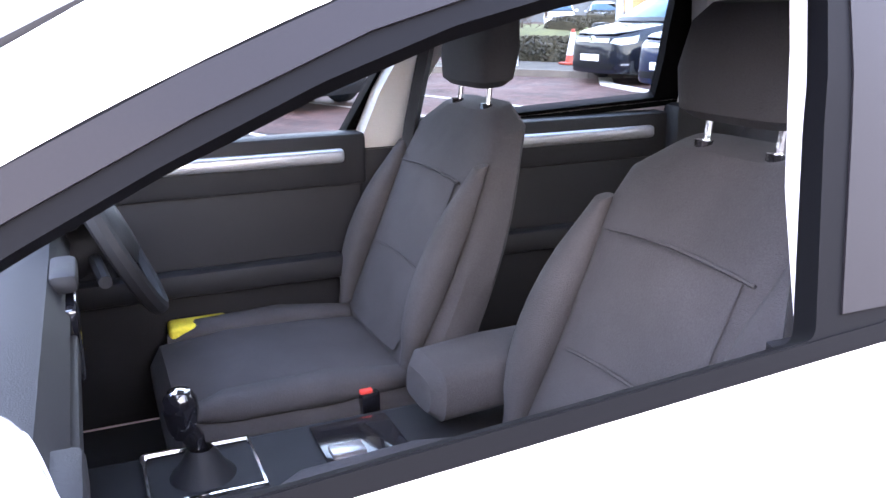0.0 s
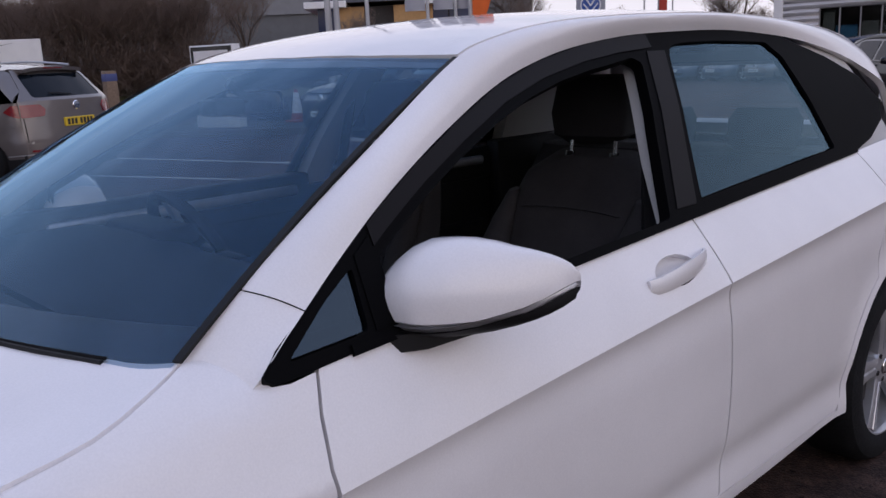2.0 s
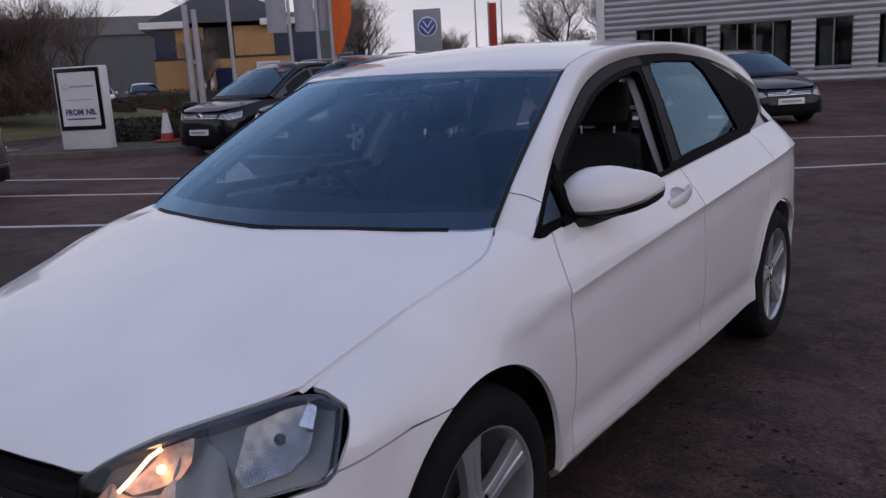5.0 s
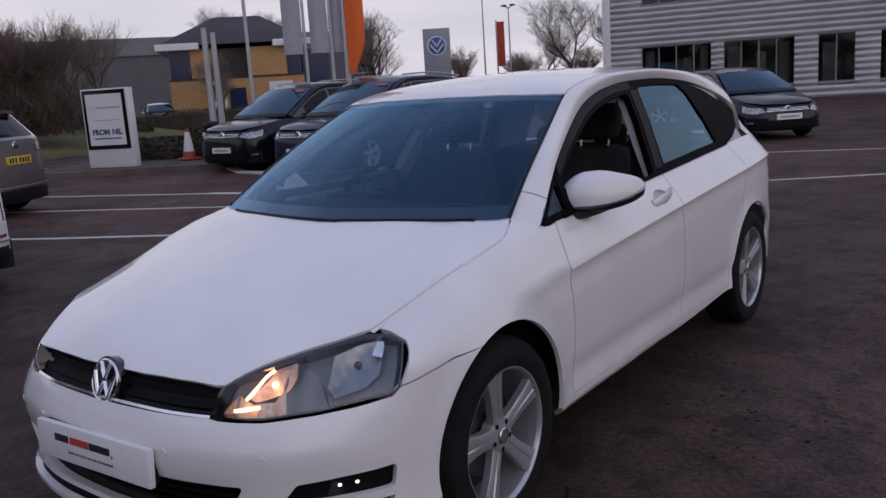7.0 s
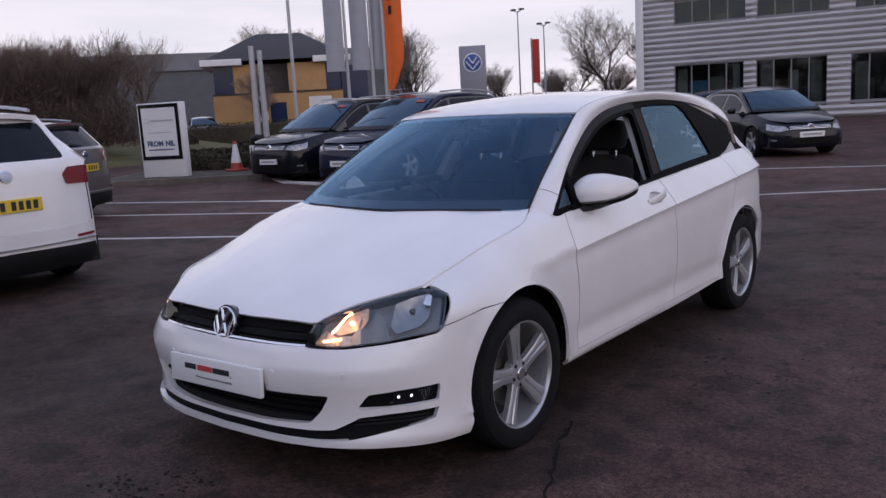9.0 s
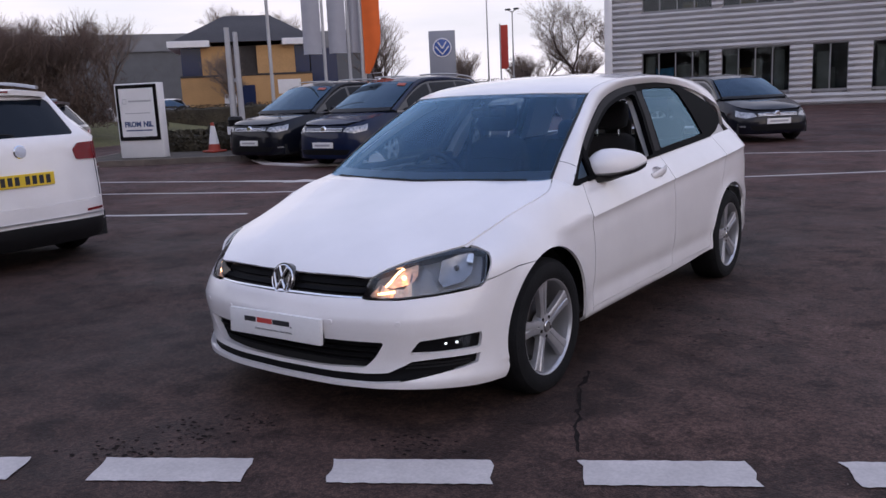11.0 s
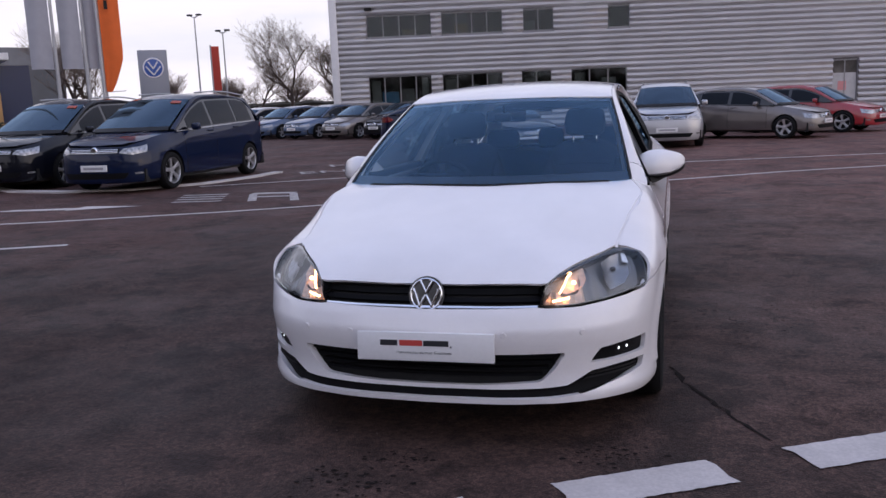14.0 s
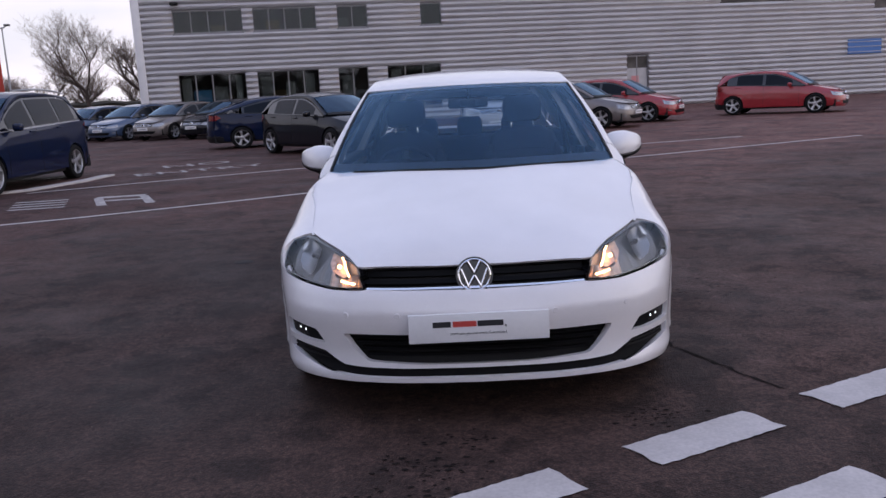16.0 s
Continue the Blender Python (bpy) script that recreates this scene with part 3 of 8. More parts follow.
shell("bonnet", bonnet_outline, bonnet_top, golf, step=(0.04, 0.04), out=(0, 0, 1), depth=0.010, both=False)

shell("shut_channel", [(-0.40, -1), (-0.25, -1), (-0.1, -1), (0.05, -1), (0.16, -1), (0.30, -1), (0.30, 1), (0.16, 1), (0.05, 1), (-0.1, 1), (-0.25, 1), (-0.40, 1)], lambda y, v: Vector((wing_x(y) - 0.004 + 0.012 * v, y, wing_z(y) - 0.007 - 0.003 * v)), golf, step=(0.05, 0.7), out=(0, 0, 1), depth=0.002)

# windscreen: ruled between the scuttle and the roof edge
def screen(u, v, off=0.0):
    b = Vector((0.722 * u, 0.342 - 0.20 * (1 - u * u), 0.962))
    t = Vector((0.585 * u, 1.02 - 0.135 * (1 - u * u), 1.340 + 0.018 * (1 - u * u)))
    p = b.lerp(t, v)
    k = 4 * v * (1 - v) * 0.018 + off
    return p + Vector((0.12 * u, -0.46, 0.88)) * k


ring = rounded([(-1.0, -0.06), (1.0, -0.06), (1.0, 1.0), (-1.0, 1.0)], 0.03)
windscreen = shell("windscreen", ring, screen, golf, SCREEN_GLASS, step=(0.1, 0.1), depth=0, out=(0, -1, 1), both=False)
for nm, loop in (("screen_band", [(-1, -0.06), (1, -0.06), (0.99, 0.055), (-0.99, 0.055)]), ("screen_band", [(-1, 0.955), (1, 0.955), (1, 1.005), (-1, 1.005)]), ("screen_band", [(0.985, 0.02), (1.0, 0.02), (1.0, 0.98), (0.985, 0.98)]),
                 ("screen_band", [(-1.0, 0.02), (-0.985, 0.02), (-0.985, 0.98), (-1.0, 0.98)])):
    shell(nm, loop, lambda u, v: screen(u, v, -0.004), golf, GLOSS_BLACK, step=(0.1, 0.1), depth=0.004, out=(0, -1, 1), both=False)
shell("screen_seal", [(0.994, -0.03), (1.010, -0.03), (1.010, 1.0), (0.994, 1.0)], lambda u, v: screen(u, v, 0.003), golf, BLACK_TRIM, step=(0.05, 0.06), depth=0.006, out=(0, -1, 1))
shell("scuttle", [(-1.0, -0.16), (1.0, -0.16), (1.0, -0.03), (-1.0, -0.03)], lambda u, v: screen(u, v, -0.012), golf, BLACK_TRIM, step=(0.08, 0.05), depth=0.01, out=(0, -1, 1), both=False)
for side, (ua, ub) in enumerate(((-0.82, 0.16), (0.02, 0.86))):
    wiper = link("wiper", tube(bmesh.new(), [screen(ua + (ub - ua) * i / 10, -0.046 + 0.012 * math.sin(math.pi * i / 10), 0.002) for i in range(11)], 0.0045, 6), BLACK_TRIM, golf)
    part("blade", tube(bmesh.new(), [screen(ua + (ub - ua) * i / 10, -0.036 + 0.010 * math.sin(math.pi * i / 10), 0.002) for i in range(11)], 0.003, 5), RUBBER, wiper)

# roof side frames: from windscreen edge and roof ditch down to the side glass
edge_a = spline([(0.738, 0.312, 0.940), (0.727, 0.342, 0.961), (0.688, 0.55, 1.090), (0.643, 0.78, 1.218), (0.597, 1.0, 1.334), (0.583, 1.12, 1.373), (0.572, 1.35, 1.408), (0.566, 1.75, 1.426), (0.56, 2.2, 1.424), (0.545, 2.7, 1.392), (0.53, 3.05, 1.34), (0.52, 3.2, 1.28)], 6)
dlo_top = table([(0.405, 0.918), (0.416, 0.930), (0.481, 0.972), (0.60, 1.048), (0.729, 1.122), (0.92, 1.214), (1.178, 1.308), (1.412, 1.354), (1.693, 1.378), (2.032, 1.384), (2.4, 1.362), (2.75, 1.30), (2.95, 1.22), (3.1, 1.12)])
edge_b = [Vector((0.796, 0.388, 0.899))] + [Vector((glass_x(dlo_top(y)) + 0.004, y, dlo_top(y))) for y in [0.405 + 2.6 * (i / 60) ** 1.25 for i in range(61)]]
edge_b.append(Vector((0.66, 3.16, 1.05)))


def along(pts, t):
    x = t * (len(pts) - 1)
    i = min(int(x), len(pts) - 2)
    return pts[i].lerp(pts[i + 1], x - i)


def even(pts, n):
    cum = [0.0]
    for a, b in zip(pts, pts[1:]):
        cum.append(cum[-1] + (b - a).length)
    out, j = [], 0
    for k in range(n + 1):
        d = cum[-1] * k / n
        while j < len(pts) - 2 and cum[j + 1] < d:
            j += 1
        out.append(pts[j].lerp(pts[j + 1], (d - cum[j]) / max(1e-9, cum[j + 1] - cum[j])))
    return out


ea, eb = even(edge_a, 80), even(edge_b, 80)


def frame_side(t, v):
    a, b = along(ea, t), along(eb, t)
    k = math.sin(math.pi * v) * 0.018 * smoothstep(0.0, 0.12, t)
    k -= 0.016 * (1 - smoothstep(0.0, 0.065, t)) * (1 - v ** 3)
    return a.lerp(b, v) + Vector((0.75, -0.15, 0.65)) * k


shell("roof_side", [(0.0, 0.0), (1.0, 0.0), (1.0, 1.0), (0.0, 1.0)], frame_side, golf, step=(0.0125, 0.14), out=(1, 0, 0.6), depth=0.02)

for sg in (1, -1):
    seam_line = [frame_side(0.052, i / 8) + Vector((0.75, -0.15, 0.65)) * 0.0005 for i in range(9)]
    link("panel_seam", tube(bmesh.new(), [(sg * p.x, p.y, p.z) for p in seam_line], 0.0011, 5), CAVITY, golf)

# roof
roof_c = table([(0.80, 1.335), (0.885, 1.358), (1.0, 1.390), (1.2, 1.424), (1.5, 1.452), (1.85, 1.463), (2.3, 1.457), (2.8, 1.420), (3.1, 1.37), (3.25, 1.335)])
ditch_x = table([(p.y, p.x) for p in edge_a[6::3]])
ditch_z = table([(p.y, p.z) for p in edge_a[6::3]])


def roof_top(x, y):
    xe, ze, zc = ditch_x(y), ditch_z(y), roof_c(y)
    return Vector((x, y, zc - (zc - ze - 0.002) * (abs(x) / xe) ** 2.4))


half = [(0.0, 0.886), (0.2, 0.902), (0.4, 0.951), (0.5, 0.986), (0.590, 1.022)] + [(ditch_x(y) - 0.003, y) for y in (1.06, 1.12, 1.2, 1.35, 1.55, 1.75, 2.0, 2.25, 2.5, 2.75, 3.0)] + [(0.5, 3.17), (0.3, 3.2), (0.0, 3.21)]
shell("roof", half + [(-x, y) for x, y in half[1:-1]][::-1], roof_top, golf, step=(0.06, 0.06), out=(0, 0, 1), depth=0.025, both=False)
fin = bmesh.new()
loft(fin, [[Vector((sx * 0.012 * k, 2.98 + 0.12 * (1 - k) + yy * 0.09 * k, roof_top(0, 3.0).z + 0.045 * (1 - k * k))) for sx, yy in ((-1, -0.3), (0, -1), (1, -0.3), (1, 0.6), (0, 1), (-1, 0.6))] for k in (1.6, 1.2, 0.8, 0.3)])
link("aerial", fin, BLACK_TRIM, golf)

# side glazing
gl = lambda y, z, off=0.0: Vector((glass_x(z) + off, y, z))
bot = lambda y: belt_z(y) + 0.012
dlo = [(0.408, 0.922), (0.410, 0.913), (0.424, 0.907), (0.45, 0.907)] + [(y, belt_z(y) + 0.001) for y in (0.55, 0.8, 1.1, 1.4, 1.7, 2.0, 2.3, 2.55)] + [(2.7, 1.03), (2.85, 1.08), (2.90, 1.14), (2.82, 1.22), (2.65, 1.29)]
top_line = [(y, dlo_top(y) + 0.002) for y in (2.4, 2.2, 2.032, 1.85, 1.693, 1.55, 1.412, 1.3, 1.178, 1.05, 0.92, 0.82, 0.729, 0.66, 0.60, 0.54, 0.481, 0.44)]
quarter_hole = [(0.452, 0.929), (0.602, 0.936), (0.612, 1.030), (0.54, 0.990)]
front_hole = [(0.665, 0.932)] + [(y, bot(y) + 0.002) for y in (0.8, 1.0, 1.2, 1.35, 1.475)] + [(1.555, 1.15), (1.632, 1.308), (1.60, 1.322)] + [(y, dlo_top(y) - 0.055) for y in (1.5, 1.412, 1.3, 1.178, 1.05, 0.92, 0.82, 0.74, 0.69)] + [(0.668, 1.035)]
rear_hole = [(1.625, bot(1.6) + 0.018)] + [(y, bot(y) + 0.018) for y in (1.8, 2.0, 2.2, 2.42)] + [(2.40, 1.15), (2.36, 1.30), (2.3, 1.345)] + [(y, dlo_top(y) - 0.03) for y in (2.2, 2.032, 1.85)] + [(1.79, 1.345), (1.765, 1.32), (1.70, 1.18)]
shell("window_surround", dlo + top_line, lambda y, z: gl(y, z, 0.003), golf, WINDOW_TRIM, step=(0.08, 0.06), holes=[rounded(quarter_hole, 0.012), rounded(front_hole, 0.012), rounded(rear_hole, 0.012)], depth=0.03)
HEAD_Y = (0.665, 0.70, 0.76, 0.82, 0.95, 1.1, 1.25, 1.412, 1.55, 1.70)
shell("window_head_trim", [(y, dlo_top(y) - 0.034) for y in HEAD_Y] + [(y, dlo_top(y) - 0.001) for y in HEAD_Y[::-1]], lambda y, z: gl(y, z, 0.007), golf, SATIN_BLACK, step=(0.06, 0.03), depth=0.006)
shell("belt_seal", [(0.56, belt_z(0.56) - 0.001)] + [(y, belt_z(y) - 0.001) for y in (0.8, 1.2, 1.6, 2.0, 2.55)] + [(2.55, bot(2.55) + 0.003)] + [(y, bot(y) + 0.003) for y in (2.0, 1.6, 1.2, 0.8, 0.56)], lambda y, z: gl(y, z, 0.009), golf, WINDOW_TRIM, step=(0.1, 0.05), depth=0.012)
for flip in (False, True):
    for nm, hole, mat in (("quarter_pane", quarter_hole, TINT_GLASS), ("rear_door_pane", rear_hole, SIDE_GLASS)):
        link(nm, patch(hole, lambda y, z: gl(y, z, -0.006), (0.1, 0.1), depth=0, out=Vector((1, 0, 0)), flip_x=flip), mat, golf).visible_shadow = False
pane = link("front_door_pane", patch(front_hole, lambda y, z: gl(y, z, -0.006), (0.1, 0.1), depth=0, out=Vector((1, 0, 0)), flip_x=True), SIDE_GLASS, golf)
pane.visible_shadow = False
for flip in (False, True):
    link("window_channel", patch([(0.615, 0.935), (0.662, 0.940), (0.662, 1.07), (0.622, 1.045)], lambda y, z: gl(y, z, 0.006), (0.05, 0.05), depth=0.02, out=Vector((1, 0, 0)), flip_x=flip), WINDOW_TRIM, golf)

for flip in (False, True):
    link("pillar_cover", patch([(1.512, 0.985), (1.595, 0.985), (1.69, 1.20), (1.752, 1.335), (1.672, 1.335), (1.59, 1.15)], lambda y, z: gl(y, z, 0.006), (0.05, 0.06), depth=0.004, out=Vector((1, 0, 0)), flip_x=flip), SATIN_BLACK, golf)

# tailgate and rear screen (closing the back)
def tail_face(x, z):
    yy = 3.385 - 0.10 * (abs(x) / 0.8) ** 4 - max(0.0, z - 0.6) * 0.14 - max(0.0, z - 0.98) * 0.55
    return Vector((x, yy, z))


rear_hole_t = [(-0.50, 1.03), (0.50, 1.03), (0.47, 1.28), (-0.47, 1.28)]
shell("tailgate", [(-0.74, 0.5), (0.74, 0.5), (0.74, 0.95), (0.66, 1.05), (0.52, 1.30), (0.3, 1.335), (-0.3, 1.335), (-0.52, 1.30), (-0.66, 1.05), (-0.74, 0.95)], tail_face, golf, step=(0.1, 0.08), holes=[rounded(rear_hole_t, 0.04)], out=(0, 1, 0), depth=0.03, both=False)
link("rear_screen", patch(rounded(rear_hole_t, 0.04), lambda x, z: tail_face(x, z) - Vector((0, 0.01, 0)), (0.2, 0.2), depth=0, out=Vector((0, 1, 0))), REAR_GLASS, golf).visible_shadow = False
shell("rear_bumper", [(SY(3.16), 0.24)] + [(SX(x, True), 0.22) for x in (0.7, 0.4)] + [(skin.length, 0.22), (skin.length, 0.56)] + [(SX(x, True), 0.57) for x in (0.4, 0.7)] + [(SY(3.16), 0.56), (SY(3.03), 0.548), (SY(2.995), 0.33), (SY(3.0), 0.24)], skin, golf, step=(0.06, 0.05), out=(1, 1, 0), depth=0.02)
shell("tail_lamp", [(SY(3.172), 0.74), (SY(3.172), 0.9), (SX(0.62, True), 0.9), (SX(0.6, True), 0.74)], lambda s, z: skin(s, z, 0.004), golf, TAIL_RED, step=(0.05, 0.05), out=(1, 1, 0), depth=0.02)
link("underbody", new_box(-0.70, 0.70, -0.45, 3.2, 0.19, 0.26), CAVITY, golf)

# wheel arch liners
for yc in (0.0, 2.63):
    for sg in (1, -1):
        bm = bmesh.new()
        n = 24
        a = [bm.verts.new((sg * 0.80, yc + 0.374 * math.cos(math.pi * i / n), 0.305 + 0.374 * math.sin(math.pi * i / n))) for i in range(n + 1)]
        b = [bm.verts.new((sg * 0.50, v.co.y, v.co.z)) for v in a]
        for i in range(n):
            bm.faces.new((a[i], a[i + 1], b[i + 1], b[i]))
        bm.faces.new(b)
        link("arch_liner", bm, CAVITY, golf)


# wheels
def wheel(parent, x, y, r=0.319, width=0.215, rim=0.222, side=1, spokes=5, name="wheel", finish=ALLOY, plain=False, sag=0.0):
    """A tyre, an alloy rim of broad spokes, the disc behind and the cap, turned outwards by side."""
    hub = new(name)
    hub.parent = parent
    hub.matrix_local = Matrix.Translation((x, y, r - sag)) @ (pose(0, 0, 0) if side > 0 else pose(0, 0, 0, 0, 0, 180))
    w = width / 2
    bm = bmesh.new()
    lathe(bm, [(rim - 0.004, w - 0.012), (rim + 0.006, w - 0.004), (rim + 0.03, w), (r - 0.045, w + 0.001), (r - 0.02, w - 0.008), (r - 0.006, w - 0.028), (r, w - 0.05), (r, -w + 0.05), (r - 0.006, -w + 0.028), (r - 0.045, -w), (rim, -w + 0.01)], seg=28 if plain else 72)
    for v in bm.verts:
        v.co.z = max(v.co.z, sag - r)
    link("tyre", bm, RUBBER, hub)
    bm = bmesh.new()
    lathe(bm, [(rim - 0.012, w - 0.045), (rim - 0.008, w - 0.016), (rim - 0.002, w - 0.008), (rim + 0.003, w - 0.007), (rim + 0.006, w - 0.012)], seg=28 if plain else 56)
    for k in range(spokes):
        ang = 2 * math.pi * (k + 0.389) / spokes
        sec = []
        for t in (0.0, 0.2, 0.45, 0.7, 0.88, 1.0):
            rad = 0.035 + (rim - 0.047) * t
            hw = 0.031 - 0.004 * math.sin(math.pi * t) + 0.012 * t ** 2
            h = w - 0.030 + 0.016 * t
            c, s = math.cos(ang), math.sin(ang)
            ringp = []
            for o, dx in ((-hw, -0.028), (-hw, -0.004), (-hw * 0.72, 0.0), (-hw * 0.18, 0.0), (-hw * 0.08, -0.006 * (1 - t) - 0.003), (hw * 0.08, -0.006 * (1 - t) - 0.003), (hw * 0.18, 0.0), (hw * 0.72, 0.0), (hw, -0.004), (hw, -0.028)):
                ringp.append(Vector((h + dx, rad * c - o * s, rad * s + o * c)))
            sec.append(ringp)
        loft(bm, sec)
    lathe(bm, [(0.0001, w - 0.024), (0.03, w - 0.024), (0.058, w - 0.030), (0.064, w - 0.045), (0.064, w - 0.07)], seg=30)
    link("rim", bm, finish, hub)
    bm = bmesh.new()
    lathe(bm, [(rim - 0.010, w - 0.022), (rim - 0.014, w - 0.09), (rim - 0.03, -w + 0.02)], seg=28 if plain else 48)
    link("rim_barrel", bm, finish, hub)
    if plain:
        bm = bmesh.new()
        lathe(bm, [(0.001, w - 0.10), (rim - 0.01, w - 0.10)], seg=20)
        link("wheel_back", bm, CAVITY, hub)
        return hub
    bm = bmesh.new()
    lathe(bm, [(0.05, w - 0.085), (0.142, w - 0.085), (0.142, w - 0.105), (0.05, w - 0.105)], seg=40, closed=True)
    link("brake_disc", bm, DISC, hub)
    bm = bmesh.new()
    lathe(bm, [(0.001, w - 0.14), (rim - 0.01, w - 0.14)], seg=30)
    link("wheel_back", bm, CAVITY, hub)
    bm = bmesh.new()
    lathe(bm, [(0.0001, w - 0.019), (0.024, w - 0.020), (0.028, w - 0.024)], seg=24)
    cap = link("centre_cap", bm, LAMP_SHELL, hub)
    bm = bmesh.new()
    lathe(bm, [(0.020, w - 0.0185), (0.024, w - 0.0175), (0.0265, w - 0.020)], seg=24)
    part("cap_ring", bm, CHROME, cap)
    for k in range(5):
        a = 2 * math.pi * (k + 0.75) / 5
        bm = bmesh.new()
        bmesh.ops.create_cone(bm, cap_ends=True, segments=6, radius1=0.010, radius2=0.009, depth=0.014, matrix=Matrix.Translation((w - 0.032, 0.046 * math.cos(a), 0.046 * math.sin(a))) @ pose(0, 0, 0, 0, 90, 0))
        link("wheel_bolt", bm, GLOSS_BLACK, hub)
    return hub


for y in (0.0, 2.63):
    wheel(golf, 0.780, y, side=1, sag=0.016)
    wheel(golf, -0.780, y, side=-1, sag=0.016)

# ---- the hatchback: lamps, grille, plate, mirrors, handles ----
lamp_bot = even([skin(s, z) for s, z in ((SX(0.446), 0.570), (SX(0.52), 0.565), (SX(0.6), 0.564), (SX(0.72), 0.572), (SX(0.78), 0.583), (SY(-0.475), 0.594), (SY(-0.453), 0.612))], 40)
lamp_top = even([bonnet_top(x, y) for x, y in ((0.462, -0.750), (0.497, -0.699), (0.55, -0.629), (0.60, -0.564), (0.65, -0.492), (0.686, -0.432))] + [skin(SY(-0.405), 0.735), skin(SY(-0.387), 0.717)], 40)


def lamp_face(t, v, off=0.0):
    a, b = along(lamp_bot, t), along(lamp_top, t)
    n = Vector((0.15 + 0.65 * t * t, -0.95 + 0.55 * t * t, 0.35)).normalized()
    return a.lerp(b, v) + n * (0.010 * math.sin(math.pi * v) + off)


unit = [(0.004, 0.02), (0.5, 0.02), (0.996, 0.02), (0.996, 0.98), (0.5, 0.98), (0.004, 0.98)]
inset = [(0.02, 0.055), (0.5, 0.05), (0.98, 0.055), (0.985, 0.93), (0.5, 0.915), (0.03, 0.90)]


for flip in (False, True):
    mx = (lambda p: Vector((-p[0], p[1], p[2]))) if flip else (lambda p: Vector(p))
    lamp = new("headlight")
    lamp.parent = golf
    lamp["label"] = "clear headlight with a lit warm side light"
    o = Vector((0.3, -1, 0.3))
    link("lens", patch(unit, lamp_face, (0.05, 0.2), depth=0, out=o, flip_x=flip), LENS, lamp).visible_shadow = False
    link("lamp_frame", patch(unit, lambda t, v: lamp_face(t, v, -0.003), (0.05, 0.2), holes=[inset], depth=0.05, out=o, flip_x=flip), GLOSS_BLACK, lamp)
    link("housing", patch(unit, lambda t, v: lamp_face(t, v, -0.07 + 0.02 * t), (0.05, 0.2), depth=0, out=o, flip_x=flip), LAMP_SHELL, lamp)
    link("divider", patch([(0.34, 0.06), (0.60, 0.06), (0.52, 0.55), (0.40, 0.9), (0.34, 0.9)], lambda t, v: lamp_face(t, v, -0.030 - 0.02 * v + 0.005 * math.sin(45 * t)), (0.02, 0.1), depth=0.02, out=o, flip_x=flip), LAMP_SHELL, lamp)
    dish = lambda tc, vc, tr, vr: lambda t, v: lamp_face(t, v, -0.020 - 0.030 * max(0.0, 1 - ((t - tc) / tr) ** 2) * max(0.0, 1 - ((v - vc) / vr) ** 2))
    link("main_reflector", patch(rounded([(0.585, 0.34), (0.63, 0.16), (0.80, 0.20), (0.87, 0.36), (0.885, 0.80), (0.84, 0.88), (0.60, 0.80)], 0.02), dish(0.73, 0.52, 0.17, 0.42), (0.02, 0.06), depth=0, out=o, flip_x=flip), DIM_REFLECTOR, lamp)
    # the highlight on the main reflector, built as a brighter patch
    link("reflector_flash", patch([(0.815, 0.66), (0.872, 0.60), (0.878, 0.84), (0.84, 0.90)], lambda t, v: lamp_face(t, v, -0.016), (0.02, 0.06), depth=0.006, out=o, flip_x=flip), REFLECTOR, lamp)
    link("dip_reflector", patch(rounded([(0.155, 0.46), (0.21, 0.34), (0.37, 0.42), (0.41, 0.58), (0.40, 0.86), (0.27, 0.86)], 0.015), dish(0.28, 0.60, 0.15, 0.32), (0.02, 0.06), depth=0, out=o, flip_x=flip), WARM_REFLECTOR, lamp)
    link("corner_reflector", patch([(0.03, 0.06), (0.37, 0.05), (0.36, 0.45), (0.30, 0.30), (0.18, 0.32), (0.08, 0.60)], lambda t, v: lamp_face(t, v, -0.034 + 0.008 * math.sin(60 * t)), (0.02, 0.08), depth=0.01, out=o, flip_x=flip), WARM_REFLECTOR, lamp)
    bm = bmesh.new()
    bmesh.ops.create_icosphere(bm, subdivisions=2, radius=0.009, matrix=Matrix.Translation(mx(lamp_face(0.29, 0.60, -0.034))))
    link("bulb", bm, BULB, lamp)
    bm = bmesh.new()
    tube(bm, [mx(lamp_face(t, v, -0.026)) for t, v in ((0.10, 0.20), (0.17, 0.22), (0.235, 0.24))], 0.0045, 6)
    link("light_guide", bm, BULB, lamp)
    bm = bmesh.new()
    tube(bm, [mx(lamp_face(t, v, -0.026)) for t, v in ((0.155, 0.42), (0.20, 0.62), (0.235, 0.80), (0.275, 0.86))], 0.004, 6)
    link("light_guide", bm, BULB, lamp)
    bm = bmesh.new()
    bmesh.ops.create_icosphere(bm, subdivisions=2, radius=0.012, matrix=Matrix.Translation(mx(lamp_face(0.74, 0.56, -0.048))))
    link("bulb", bm, DISC, lamp)

# upper grille
g0, g1 = 0.566, 0.660
shell("grille_backing", [(-SX(0.47), g0 - 0.02), (SX(0.47), g0 - 0.02), (SX(0.47), g1 + 0.02), (-SX(0.47), g1 + 0.02)], lambda s, z: skin(s, z, -0.03), golf, CAVITY, step=(0.08, 0.05), depth=0, out=(0, -1, 0), both=False)
for z, h in ((0.592, 0.007), (0.620, 0.010), (0.645, 0.008)):
    shell("grille_slat", [(-SX(0.452), z - h), (SX(0.452), z - h), (SX(0.455), z + h), (-SX(0.455), z + h)], lambda s, zz: skin(s, zz, -0.006), golf, GRILLE_BLACK, step=(0.06, 0.012), depth=0.03, out=(0, -1, 0), both=False)
